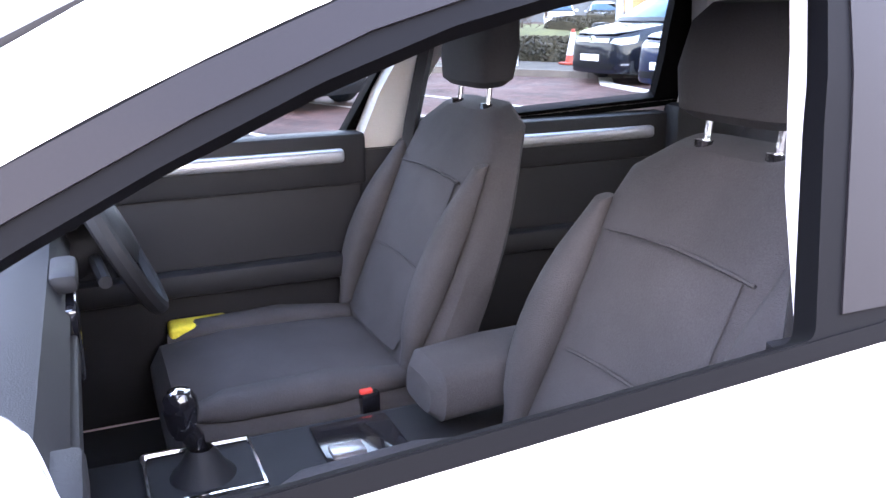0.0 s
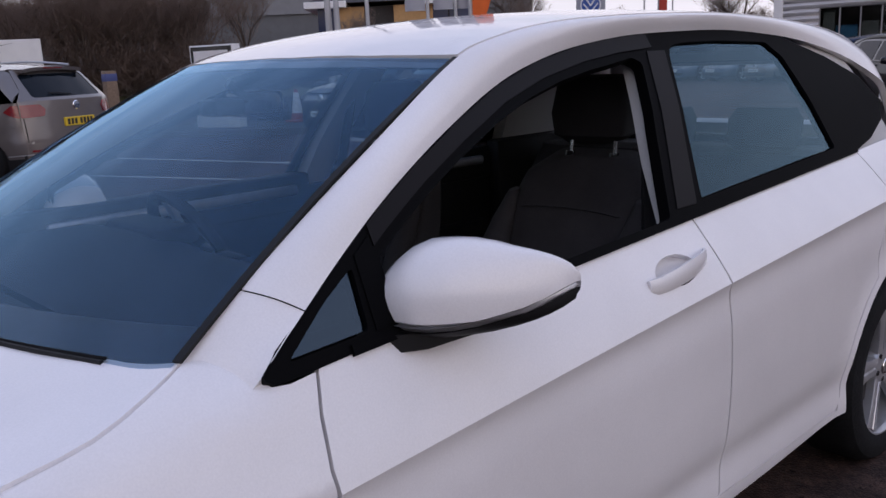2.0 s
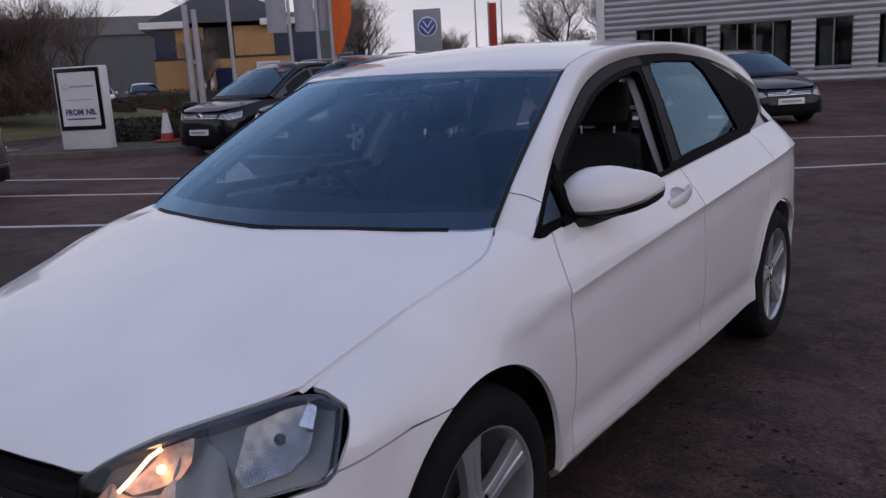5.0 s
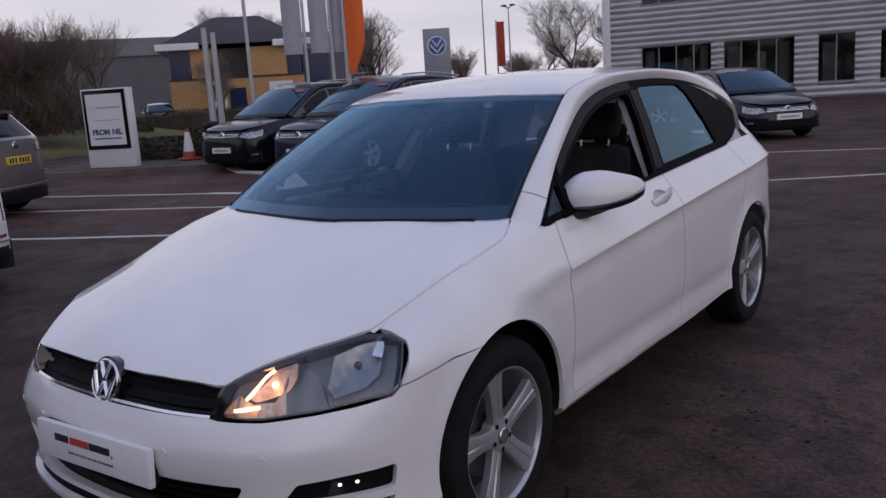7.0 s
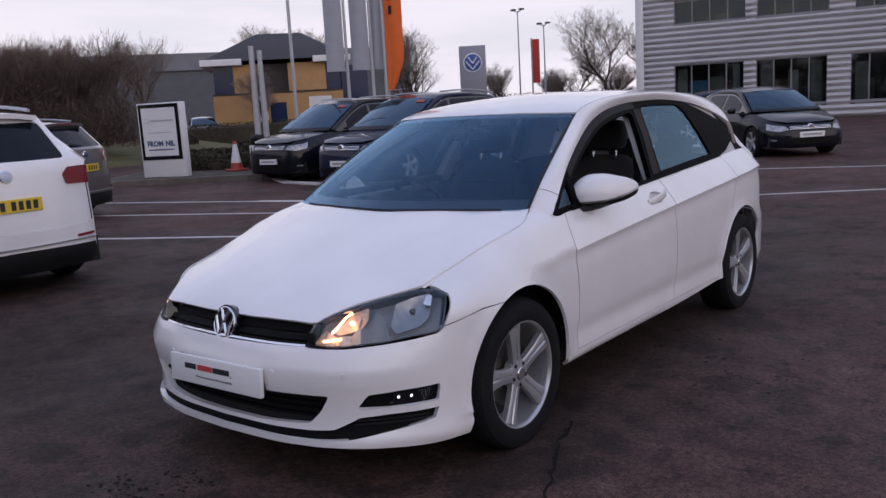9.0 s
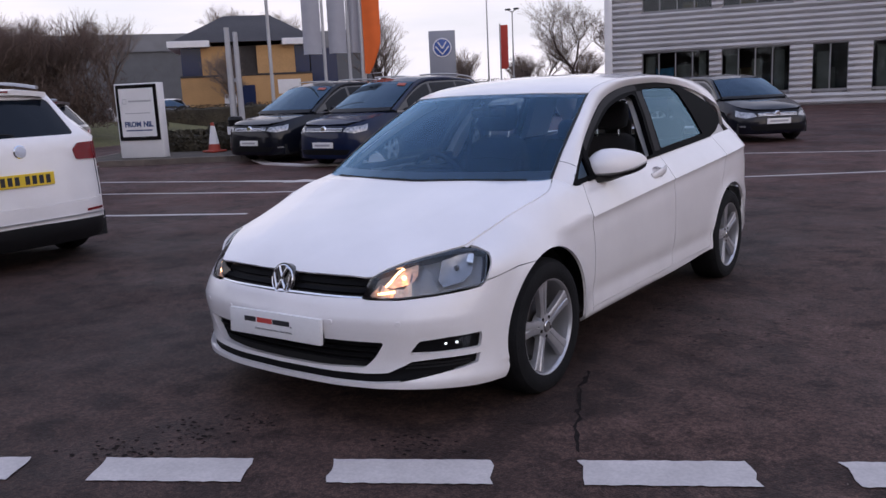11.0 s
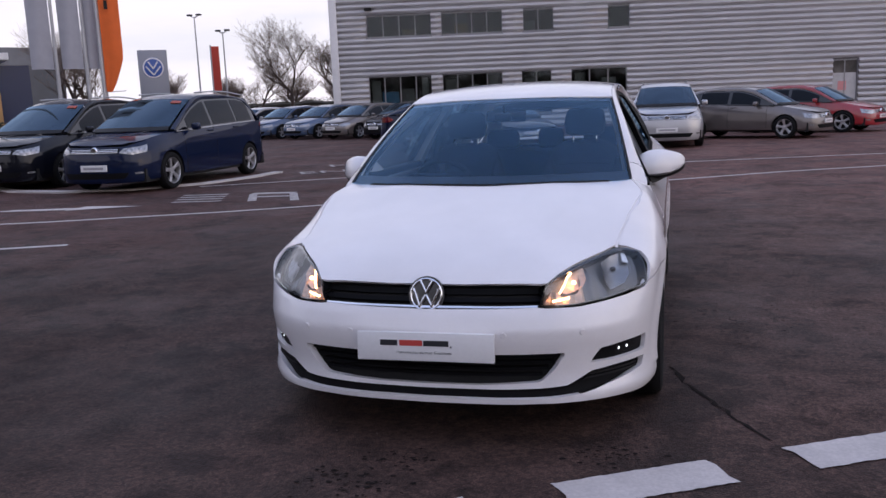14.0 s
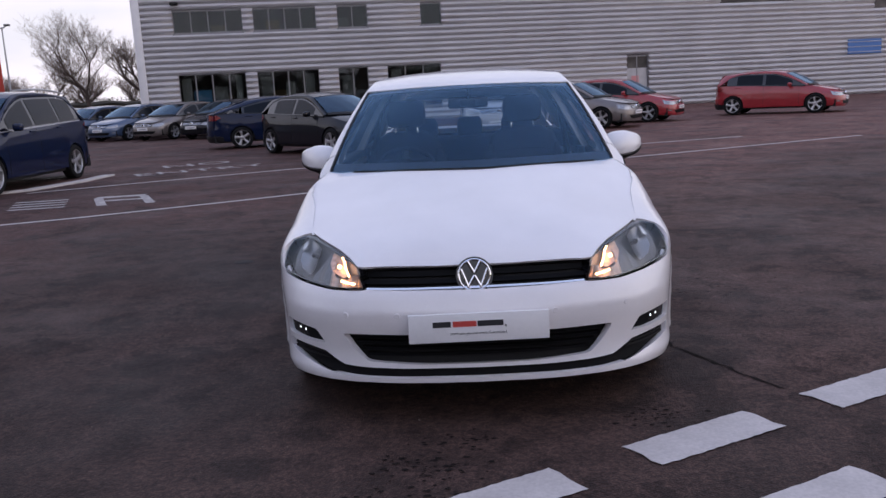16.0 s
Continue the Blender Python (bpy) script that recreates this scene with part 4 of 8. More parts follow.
shell("chrome_strip", [(-SX(0.444), 0.567), (SX(0.444), 0.567), (SX(0.444), 0.5735), (-SX(0.444), 0.5735)], lambda s, zz: skin(s, zz, 0.002), golf, CHROME, step=(0.06, 0.01), depth=0.012, out=(0, -1, 0), both=False)

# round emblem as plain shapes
badge = new("emblem")
badge.parent = golf
badge.matrix_local = Matrix.Translation((0, -0.806, 0.614)) @ pose(0, 0, 0, 74, 0, 0)
bm = bmesh.new()
lathe(bm, [(0.0001, -0.004), (0.073, -0.004), (0.074, -0.03)], axis="z", seg=40)
part("disc", bm, GLOSS_BLACK, badge)
bm = bmesh.new()
lathe(bm, [(0.056, -0.006), (0.058, 0.002), (0.062, 0.004), (0.066, 0.001), (0.067, -0.006)], axis="z", seg=48)
part("ring", bm, CHROME, badge)
for x0, y0, x1, y1 in ((-0.025, 0.054, 0.0, 0.008), (0.025, 0.054, 0.0, 0.008), (-0.052, 0.024, -0.025, -0.046), (0.052, 0.024, 0.025, -0.046), (-0.025, -0.046, 0.0, -0.002), (0.025, -0.046, 0.0, -0.002)):
    bm = bmesh.new()
    tube(bm, [(x0, y0, 0.0), ((x0 + x1) / 2, (y0 + y1) / 2, 0.001), (x1, y1, 0.0)], 0.0068, 8)
    part("bar", bm, CHROME, badge)

# dealer plate
plate = new("number_plate")
plate.parent = golf
plate["label"] = "white dealer plate with dark and red print"
plate.matrix_local = Matrix.Translation((0.008, -0.885, 0.425)) @ pose(0, 0, 0, 86, 0, 1.6)
part("plate", new_box(-0.273, 0.273, -0.056, 0.056, -0.016, 0.004, 0.003, 2), PLATE_WHITE, plate)
part("plate_holder", new_box(-0.262, 0.262, -0.050, 0.050, -0.04, -0.016), BLACK_TRIM, plate)
for x0, x1, mt in ((-0.178, -0.108, INK), (-0.100, -0.008, INK_RED), (-0.004, 0.096, INK), (0.102, 0.108, INK)):
    part("print_bar", new_box(x0, x1, 0.004 if x1 - x0 > 0.02 else -0.001, 0.026 if x1 - x0 > 0.02 else 0.006, 0.004, 0.0052), mt, plate)
letters("Used cars you can trust. Guaranteed.", 0.0105, Matrix.Translation((0.0, -0.022, 0.0048)), INK, "small_print", plate, 0.0004)

# door mirrors
mir_t = table([(0.702, 0.965), (0.718, 1.000), (0.75, 1.034), (0.80, 1.058), (0.86, 1.062), (0.92, 1.048), (0.96, 1.034), (0.982, 1.018), (0.992, 1.002)])
mir_b = table([(0.702, 0.945), (0.718, 0.922), (0.76, 0.908), (0.84, 0.905), (0.90, 0.914), (0.95, 0.929), (0.98, 0.948), (0.992, 0.968)])
mir_f = table([(0.702, 0.705), (0.718, 0.672), (0.76, 0.648), (0.84, 0.656), (0.90, 0.700), (0.95, 0.772), (0.98, 0.836), (0.992, 0.872)])
mir_r = table([(0.702, 0.815), (0.85, 0.838), (0.992, 0.888)])


def mirror_section(x, lo, hi, grow=0.0, n=28):
    """A ring round the housing at x, kept between two heights."""
    zt, zb, yf, yr = mir_t(x), mir_b(x), mir_f(x), mir_r(x)
    out = []
    for i in range(n):
        a = 2 * math.pi * i / n
        c, s = math.cos(a), math.sin(a)
        ex = 0.78 if c > 0 else 1.15
        y = (yf + yr) / 2 + (yr - yf) / 2 * math.copysign(abs(c) ** ex, c) * (1 + grow)
        z = (zt + zb) / 2 + (zt - zb) / 2 * math.copysign(abs(s) ** 0.85, s) * (1 + grow)
        z -= 0.022 * max(0.0, -c) ** 1.5
        out.append(Vector((0.85 + (x - 0.85) * 0.96, y, min(max(z, lo), hi))))
    return out


XS = [0.702, 0.708, 0.718, 0.732, 0.75, 0.77, 0.80, 0.83, 0.86, 0.89, 0.915, 0.94, 0.958, 0.972, 0.983, 0.992]
seam = table([(0.702, 0.945), (0.79, 0.930), (0.88, 0.934), (0.96, 0.955), (0.992, 0.982)])
for flip in (False, True):
    mirror = new("door_mirror")
    mirror.parent = golf
    mk = Matrix.Diagonal((-1 if flip else 1, 1, 1, 1))

    def add(name, secs, mat, inside=None, label=""):
        b = bmesh.new()
        loft(b, [[mk @ p for p in s] for s in secs])
        bmesh.ops.recalc_face_normals(b, faces=b.faces[:])
        return part(name, b, mat, mirror, label)

    add("cover", [mirror_section(x, seam(x) + 0.004, 9) for x in XS], PAINT_WHITE)
    add("lower_shell", [mirror_section(x, 0, seam(x) - 0.006, -0.02) for x in XS], BLACK_TRIM)
    add("indicator", [mirror_section(x, seam(x) - 0.005, seam(x) + 0.003, 0.012) for x in XS[3:]], SILVER_TRIM, label="clear indicator strip")
    b = bmesh.new()
    loft(b, [[mk @ Vector((x, y + dy, z + dz)) for dy, dz in ((-0.05, -0.012), (0.04, -0.014), (0.045, 0.012), (-0.045, 0.016))] for x, y, z in ((0.795, 0.66, 0.915), (0.815, 0.69, 0.905), (0.84, 0.735, 0.905), (0.87, 0.775, 0.918), (0.90, 0.80, 0.93))])
    part("mirror_arm", b, BLACK_TRIM, mirror)
    b = bmesh.new()
    gr = [mk @ Vector((0.755 + 0.185 * (0.5 + 0.5 * math.cos(a)), mir_r(0.87) - 0.012 + 0.04 * math.cos(a) * 0.5, 0.988 + 0.042 * math.sin(a))) for a in [2 * math.pi * i / 24 for i in range(24)]]
    b.faces.new([b.verts.new(p) for p in gr])
    part("mirror_glass", b, CHROME, mirror)

# door pulls
for flip in (False, True):
    for y0, zz in ((1.405, 0.876),):
        pull = new("door_pull")
        pull.parent = golf
        link("cup", patch([(SY(y0 + 0.077 * math.cos(a * math.pi / 10)), zz + 0.031 * math.sin(a * math.pi / 10)) for a in range(20)],
                          lambda s, z: skin(s, z, -0.002 - 0.034 * max(0.0, 1 - ((skin.base(s)[0].y - y0) / 0.077) ** 2 - ((z - zz) / 0.031) ** 2) ** 0.7), (0.015, 0.01), depth=0, out=Vector((1, 0, 0)), flip_x=flip), PAINT_WHITE, pull)
        b = bmesh.new()
        mk = Matrix.Diagonal((-1 if flip else 1, 1, 1, 1))
        secs = []
        for i in range(13):
            t = i / 12
            y = 1.292 + 0.236 * t
            z = 0.858 + 0.026 * t
            c = skin(SY(y), z, 0.0)
            out = 0.002 + 0.022 * math.sin(math.pi * min(1, max(0, (t * 1.0)))) ** 0.5
            hw = 0.0225 * (0.55 + 0.45 * math.sin(math.pi * min(0.97, max(0.03, t))) ** 0.35)
            secs.append([mk @ Vector((c.x + out + 0.007 * math.cos(a) - 0.004, y, z + hw * math.sin(a))) for a in [2 * math.pi * k / 10 for k in range(10)]])
        loft(b, secs)
        part("grip", b, PAINT_WHITE, pull)

# ---- the hatchback: inside ----
inside = lambda name, bm, mat, label="": part(name, bm, mat, golf, label)
inside("floor_pan", new_box(-0.70, 0.70, 0.15, 3.1, 0.26, 0.30), CAVITY)
inside("bulkhead", new_box(-0.70, 0.70, 0.30, 0.34, 0.28, 0.90), CAVITY)
shell("headliner", [(-0.50, 1.0), (0.50, 1.0), (0.50, 3.0), (-0.50, 3.0)], lambda x, y: roof_top(x, y) - Vector((0, 0, 0.035)), golf, HEADLINER, step=(0.12, 0.15), out=(0, 0, -1), depth=0, both=False)
# dashboard: lofted across the car
secs = []
for x in (-0.70, -0.6, -0.45, -0.3, -0.1, 0.1, 0.3, 0.5, 0.6, 0.70):
    h = 0.02 * math.exp(-((x + 0.37) / 0.16) ** 2)
    secs.append([Vector((x, y, z)) for y, z in ((0.36, 0.90), (0.55, 0.925 + h * 0.3), (0.72, 0.925 + h), (0.80, 0.905 + h), (0.825, 0.86), (0.80, 0.78), (0.82, 0.70), (0.78, 0.60), (0.62, 0.52), (0.36, 0.52))])
bm = bmesh.new()
loft(bm, secs)
dash = inside("dashboard", bm, DASH)
part("instrument_hood", new_box(-0.53, -0.21, 0.72, 0.85, 0.905, 0.955, 0.02, 3), DASH, dash)
part("trim_strip", new_box(0.10, 0.66, 0.815, 0.832, 0.80, 0.835, 0.005, 2), DASH, dash)
part("touch_screen", new_box(-0.10, 0.10, 0.815, 0.835, 0.76, 0.87, 0.006, 2), GLOSS_BLACK, dash)
for x in (0.60, -0.60, 0.0):
    part("air_vent", new_box(x - 0.06, x + 0.06, 0.80, 0.84, 0.835 if x else 0.88, 0.885 if x else 0.91, 0.01, 2), DASH, dash)
bm = bmesh.new()
tube(bm, [(0.655, 0.81, 0.62), (0.655, 0.84, 0.75), (0.60, 0.845, 0.79), (0.58, 0.83, 0.63), (0.655, 0.81, 0.62)], 0.0035, 6)
part("vent_rim", bm, SILVER_TRIM, dash)

# steering wheel on the car's right
steer = new("steering_wheel")
steer.parent = golf
steer.matrix_local = Matrix.Translation((-0.37, 0.90, 0.865)) @ pose(0, 0, 0, -65, 0, 0)
bm = bmesh.new()
rings = []
for i in range(40):
    a = 2 * math.pi * i / 40
    rr = 0.170
    rings.append([bm.verts.new(((rr + 0.015 * math.cos(b)) * math.cos(a), (rr + 0.015 * math.cos(b)) * math.sin(a), 0.018 * math.sin(b))) for b in [2 * math.pi * k / 8 for k in range(8)]])
for i in range(40):
    for k in range(8):
        bm.faces.new((rings[i - 1][k - 1], rings[i][k - 1], rings[i][k], rings[i - 1][k]))
part("wheel_rim", bm, DASH, steer)
bm = bmesh.new()
lathe(bm, [(0.0001, 0.03), (0.05, 0.028), (0.075, 0.01), (0.075, -0.03)], axis="z", seg=24)
part("hub_pad", bm, DASH, steer)
for a in (0, 180, -90):
    bm = bmesh.new()
    box(bm, 0.06, 0.17, -0.018, 0.018, -0.008, 0.010, 0.006, 2)
    bm.transform(pose(0, 0, 0, 0, 0, a))
    part("wheel_spoke", bm, SILVER_TRIM, steer)
part("column", tube(bmesh.new(), [(0, 0, -0.02), (0, 0, -0.22)], 0.05, 12), DASH, steer)
for sg in (-1, 1):
    part("stalk", tube(bmesh.new(), [(0.04 * sg, 0.02, -0.05), (0.19 * sg, 0.03, -0.04)], 0.012, 8), DASH, steer)


def pad(bm, rows, n=20, ex=0.5):
    """A stuffed form: rings given by centre, half width, half depth and tilt."""
    secs = []
    for c, hw, hd, tilt in rows:
        ring = []
        for i in range(n):
            a = 2 * math.pi * i / n
            u = hw * math.copysign(abs(math.cos(a)) ** ex, math.cos(a))
            v = hd * math.copysign(abs(math.sin(a)) ** ex, math.sin(a))
            ring.append(Vector(c) + Vector((u, v * math.cos(tilt), v * math.sin(tilt))))
        secs.append(ring)
    loft(bm, secs)
    return bm


def front_seat(x, y=0.0):
    seat = new("front_seat")
    seat.parent = golf
    seat.matrix_local = Matrix.Translation((x, y, 0))
    seat["label"] = "dark grey cloth front seat"
    bm = bmesh.new()
    pad(bm, [((0, 0.985, 0.46), 0.20, 0.03, 1.57), ((0, 1.01, 0.47), 0.235, 0.065, 1.57), ((0, 1.15, 0.475), 0.25, 0.08, 1.57), ((0, 1.35, 0.465), 0.255, 0.085, 1.57), ((0, 1.52, 0.45), 0.255, 0.085, 1.57), ((0, 1.58, 0.45), 0.23, 0.06, 1.57)], 28, 0.62)
    part("cushion", bm, CLOTH, seat)
    back = []
    for t in [i / 12 for i in range(13)]:
        z = 0.52 + 0.545 * t
        w = 0.255 + 0.03 * math.sin(math.pi * min(1, t * 1.25)) - 0.075 * t ** 5 - (0.05 if t == 1.0 else 0)
        d = 0.085 - 0.03 * t - (0.02 if t in (0.0, 1.0) else 0)
        back.append(((0, 1.535 + 0.20 * t ** 1.1, z), w, d, 0.25))
    bm = bmesh.new()
    pad(bm, back, 28, 0.45)
    part("backrest", bm, CLOTH, seat)
    bm = bmesh.new()
    secs = []
    for t in [i / 14 for i in range(15)]:
        z = 0.58 + 0.36 * t
        yy = 1.535 + 0.20 * ((z - 0.52) / 0.545) ** 1.1
        d = 0.085 - 0.03 * (z - 0.52) / 0.545
        dip = 0.006 * (1 if abs(t - 0.52) < 0.04 or abs(t - 0.05) < 0.03 else 0)
        secs.append([Vector((u * 0.145, yy - d - 0.004 - 0.006 * (1 - abs(u) ** 4) + dip, z - 0.02)) for u in (-1, -0.8, -0.4, 0, 0.4, 0.8, 1)])
    loft(bm, secs, cap=False, close=False)
    part("centre_panel", bm, CLOTH, seat)
    for sg in (-1, 1):
        bm = bmesh.new()
        rows_b = []
        for t in [i / 10 for i in range(11)]:
            z = 0.56 + 0.40 * t
            yy = 1.535 + 0.20 * ((z - 0.52) / 0.545) ** 1.1 - 0.062 + 0.02 * t
            k = math.sin(math.pi * min(0.96, max(0.06, t))) ** 0.5
            rows_b.append(((sg * (0.215 + 0.012 * k), yy - 0.028 * k, z), 0.045 * k, 0.045 * k, 0.25))
        pad(bm, rows_b, 16, 0.9)
        part("bolster", bm, CLOTH, seat)
        bm = bmesh.new()
        pad(bm, [((sg * 0.205, 1.03, 0.525), 0.02, 0.015, 1.57), ((sg * 0.212, 1.10, 0.535), 0.042, 0.03, 1.57), ((sg * 0.215, 1.30, 0.537), 0.046, 0.034, 1.57), ((sg * 0.212, 1.48, 0.53), 0.03, 0.02, 1.57)], 16, 0.9)
        part("cushion_bolster", bm, CLOTH, seat)
    for zz, hw in ((0.93, 0.17), (0.74, 0.15)):
        u = (zz - 0.52) / 0.545
        yy = 1.535 + 0.20 * u ** 1.1 - (0.085 - 0.03 * u) - 0.009
        part("seam", tube(bmesh.new(), [(hw * k / 4, yy + 0.004 * (k / 4) ** 4, zz - 0.012 * (k / 4) ** 2) for k in range(-4, 5)], 0.003, 5), CLOTH, seat)
    bm = bmesh.new()
    pad(bm, [((0, 1.735, 1.105), 0.10, 0.03, 0.1), ((0, 1.735, 1.12), 0.125, 0.045, 0.1), ((0, 1.74, 1.18), 0.135, 0.052, 0.1), ((0, 1.75, 1.25), 0.125, 0.045, 0.1), ((0, 1.755, 1.275), 0.10, 0.028, 0.1)], 22, 0.5)
    part("headrest", bm, HEADREST, seat)
    for sx in (-0.075, 0.075):
        part("headrest_post", tube(bmesh.new(), [(sx, 1.725, 1.04), (sx, 1.735, 1.13)], 0.006, 8), CHROME, seat)
        part("post_sleeve", tube(bmesh.new(), [(sx, 1.722, 1.055), (sx, 1.723, 1.069)], 0.014, 10), GLOSS_BLACK, seat)
    return seat


front_seat(-0.425, -0.035)
front_seat(0.36, 0.03)
bm = bmesh.new()
pad(bm, [((0, 2.12, 0.50), 0.60, 0.04, 1.4), ((0, 2.15, 0.50), 0.64, 0.08, 1.4), ((0, 2.5, 0.48), 0.64, 0.09, 1.4), ((0, 2.6, 0.48), 0.62, 0.06, 1.4)], 24, 0.4)
bench = inside("rear_seat", bm, CLOTH)
bm = bmesh.new()
pad(bm, [((0, 2.55, 0.55), 0.60, 0.05, 0.2), ((0, 2.57, 0.60), 0.63, 0.08, 0.2), ((0, 2.66, 0.88), 0.62, 0.07, 0.2), ((0, 2.70, 0.97), 0.60, 0.04, 0.2)], 24, 0.4)
part("rear_backrest", bm, CLOTH, bench)
for x in (-0.38, 0.0, 0.38):
    bm = bmesh.new()
    w = 0.13 if x else 0.10
    pad(bm, [((x, 2.72, 0.97), w * 0.8, 0.03, 0), ((x, 2.72, 0.99), w, 0.045, 0), ((x, 2.735, 1.08), w, 0.045, 0), ((x, 2.74, 1.12), w * 0.8, 0.03, 0)], 18, 0.5)
    part("rear_headrest", bm, CLOTH, bench)
inside("parcel_shelf", new_box(-0.55, 0.55, 2.74, 3.15, 0.93, 0.95), DASH)

# centre console, lever, armrest
console = inside("centre_console", new_box(-0.12, 0.12, 0.78, 1.75, 0.30, 0.52, 0.03, 3), DASH)
bm = bmesh.new()
tube(bm, [(-0.085, 0.90, 0.527), (0.085, 0.90, 0.527), (0.085, 1.08, 0.525), (-0.085, 1.08, 0.525), (-0.085, 0.90, 0.527)], 0.006, 6)
part("gear_surround", bm, CHROME, console)
bm = bmesh.new()
lathe(bm, [(0.062, 0.51), (0.052, 0.525), (0.038, 0.54), (0.028, 0.56), (0.02, 0.57)], axis="z", seg=18, centre=(0, 0.99, 0))
gaiter = part("gear_gaiter", bm, DASH, console)
part("gear_stick", tube(bmesh.new(), [(0, 0.99, 0.55), (0, 0.98, 0.59), (0, 0.97, 0.61)], 0.018, 12), GLOSS_BLACK, gaiter)
bm = bmesh.new()
lathe(bm, [(0.016, 0.595), (0.024, 0.615), (0.029, 0.645), (0.027, 0.665), (0.018, 0.678), (0.0005, 0.681)], axis="z", seg=18, centre=(0, 0.965, 0))
part("gear_knob", bm, GLOSS_BLACK, gaiter)
bm = bmesh.new()
bmesh.ops.create_uvsphere(bm, u_segments=16, v_segments=6, radius=0.020, matrix=Matrix.Translation((0, 0.963, 0.672)) @ Matrix.Diagonal((1, 1, 0.5, 1)))
part("knob_cap", bm, CHROME, gaiter)
part("storage_tray", new_box(-0.075, 0.075, 1.19, 1.34, 0.515, 0.528, 0.004, 2), GLOSS_BLACK, console)
part("handbrake_switch", new_box(0.02, 0.06, 1.20, 1.26, 0.525, 0.536, 0.003, 2), SILVER_TRIM, console)
bm = bmesh.new()
pad(bm, [((0, 1.38, 0.60), 0.06, 0.03, 1.5), ((0, 1.40, 0.605), 0.085, 0.05, 1.5), ((0, 1.52, 0.615), 0.09, 0.05, 1.5), ((0, 1.68, 0.62), 0.085, 0.05, 1.5)], 20, 0.5)
part("armrest", bm, CLOTH, console)
for sg in (-1, 1):
    bk = part("belt_buckle", new_box(0.175 * sg - 0.018, 0.175 * sg + 0.018, 1.32, 1.36, 0.46, 0.53, 0.006, 2), GLOSS_BLACK, console)
    part("release_button", new_box(0.175 * sg - 0.015, 0.175 * sg + 0.015, 1.318, 1.345, 0.528, 0.537, 0.003, 2), BUCKLE_RED, bk)
part("yellow_duster", new_box(-0.685, -0.61, 1.00, 1.14, 0.50, 0.562, 0.012, 3), YELLOW, console, "yellow cloth on the driver's footwell edge")

# door linings and pillar trims
for sg in (-1, 1):
    for y0, y1 in ((0.50, 1.52), (1.64, 2.45)):
        lining = inside("door_lining", new_box(min(sg * 0.70, sg * 0.735), max(sg * 0.70, sg * 0.735), y0, y1, 0.30, 0.878, 0.012, 2), DASH)
        up = 0.065 if sg < 0 else 0.0
        part("lining_strip", new_box(min(sg * 0.672, sg * 0.70), max(sg * 0.672, sg * 0.70), y0 + 0.12, y1 - 0.06, 0.840 + up, 0.876 + up, 0.012, 3), SILVER_TRIM, lining)
        part("lining_armrest", new_box(min(sg * 0.64, sg * 0.70), max(sg * 0.64, sg * 0.70), y0 + 0.2, y1 - 0.08, 0.62, 0.68, 0.015, 2), DASH, lining)
        part("lining_top", new_box(min(sg * 0.69, sg * 0.765), max(sg * 0.69, sg * 0.765), y0, y1, 0.845, 0.885 + 1.4 * up, 0.012, 2), DASH, lining)
    bm = bmesh.new()
    loft(bm, [[Vector((sg * (glass_x(z) - dx), y + yo, z)) for dx, yo in ((0.02, -0.056), (0.07, -0.05), (0.07, 0.06), (0.02, 0.065))] for y, z in ((1.56, 0.93), (1.60, 1.08), (1.66, 1.22), (1.71, 1.33))])
    inside("pillar_trim", bm, PILLAR_TRIM)
    bm = bmesh.new()
    loft(bm, [[Vector((sg * (0.76 - dx), y + yo, z)) for dx, yo in ((0.02, -0.07), (0.06, -0.06), (0.06, 0.05), (0.02, 0.06))] for y, z in ((1.57, 0.30), (1.565, 0.6), (1.56, 0.93))])
    inside("pillar_base_trim", bm, DASH)
    bm = bmesh.new()
    tube(bm, [(sg * 0.60, 1.66, 1.22), (sg * 0.63, 1.62, 1.0), (sg * 0.66, 1.58, 0.7), (sg * 0.66, 1.56, 0.4)], 0.02, 4)
    inside("seat_belt", bm, DASH)
    bm = bmesh.new()
    loft(bm, [[along(ea, t).lerp(along(eb, t), v) * 1.0 + Vector((-0.035, 0.03, -0.02)) for v in (0.0, 0.5, 0.95)] for t in (0.02, 0.08, 0.14, 0.2, 0.26, 0.3)], cap=False, close=False)
    if sg < 0:
        for v in bm.verts:
            v.co.x = -v.co.x
    inside("front_pillar_trim", bm, PILLAR_TRIM)
for sg in (-1, 1):
    inside("quarter_trim", new_box(min(sg * 0.64, sg * 0.72), max(sg * 0.64, sg * 0.72), 2.44, 3.16, 0.30, 1.00, 0.02, 2), DASH)
    bm = bmesh.new()
    loft(bm, [[Vector((sg * (glass_x(z) - dx), y + yo, z)) for dx, yo in ((0.02, -0.10), (0.07, -0.09), (0.07, 0.25), (0.02, 0.30))] for y, z in ((2.62, 0.98), (2.60, 1.10), (2.56, 1.22), (2.50, 1.33))])
    inside("rear_pillar_trim", bm, PILLAR_TRIM)
inside("tail_trim", new_box(-0.66, 0.66, 3.10, 3.16, 0.30, 0.98), DASH)
bm = bmesh.new()
box(bm, -0.115, 0.115, 0.90, 0.93, 1.225, 1.29, 0.015, 3)
rv = inside("interior_mirror", bm, GLOSS_BLACK)
part("mirror_stem", tube(bmesh.new(), [(0, 0.90, 1.27), (0, 0.85, 1.310)], 0.012, 8), BLACK_TRIM, rv)
part("sensor_housing", new_box(-0.045, 0.045, 0.79, 0.87, 1.235, 1.275, 0.012, 2), BLACK_TRIM, rv)

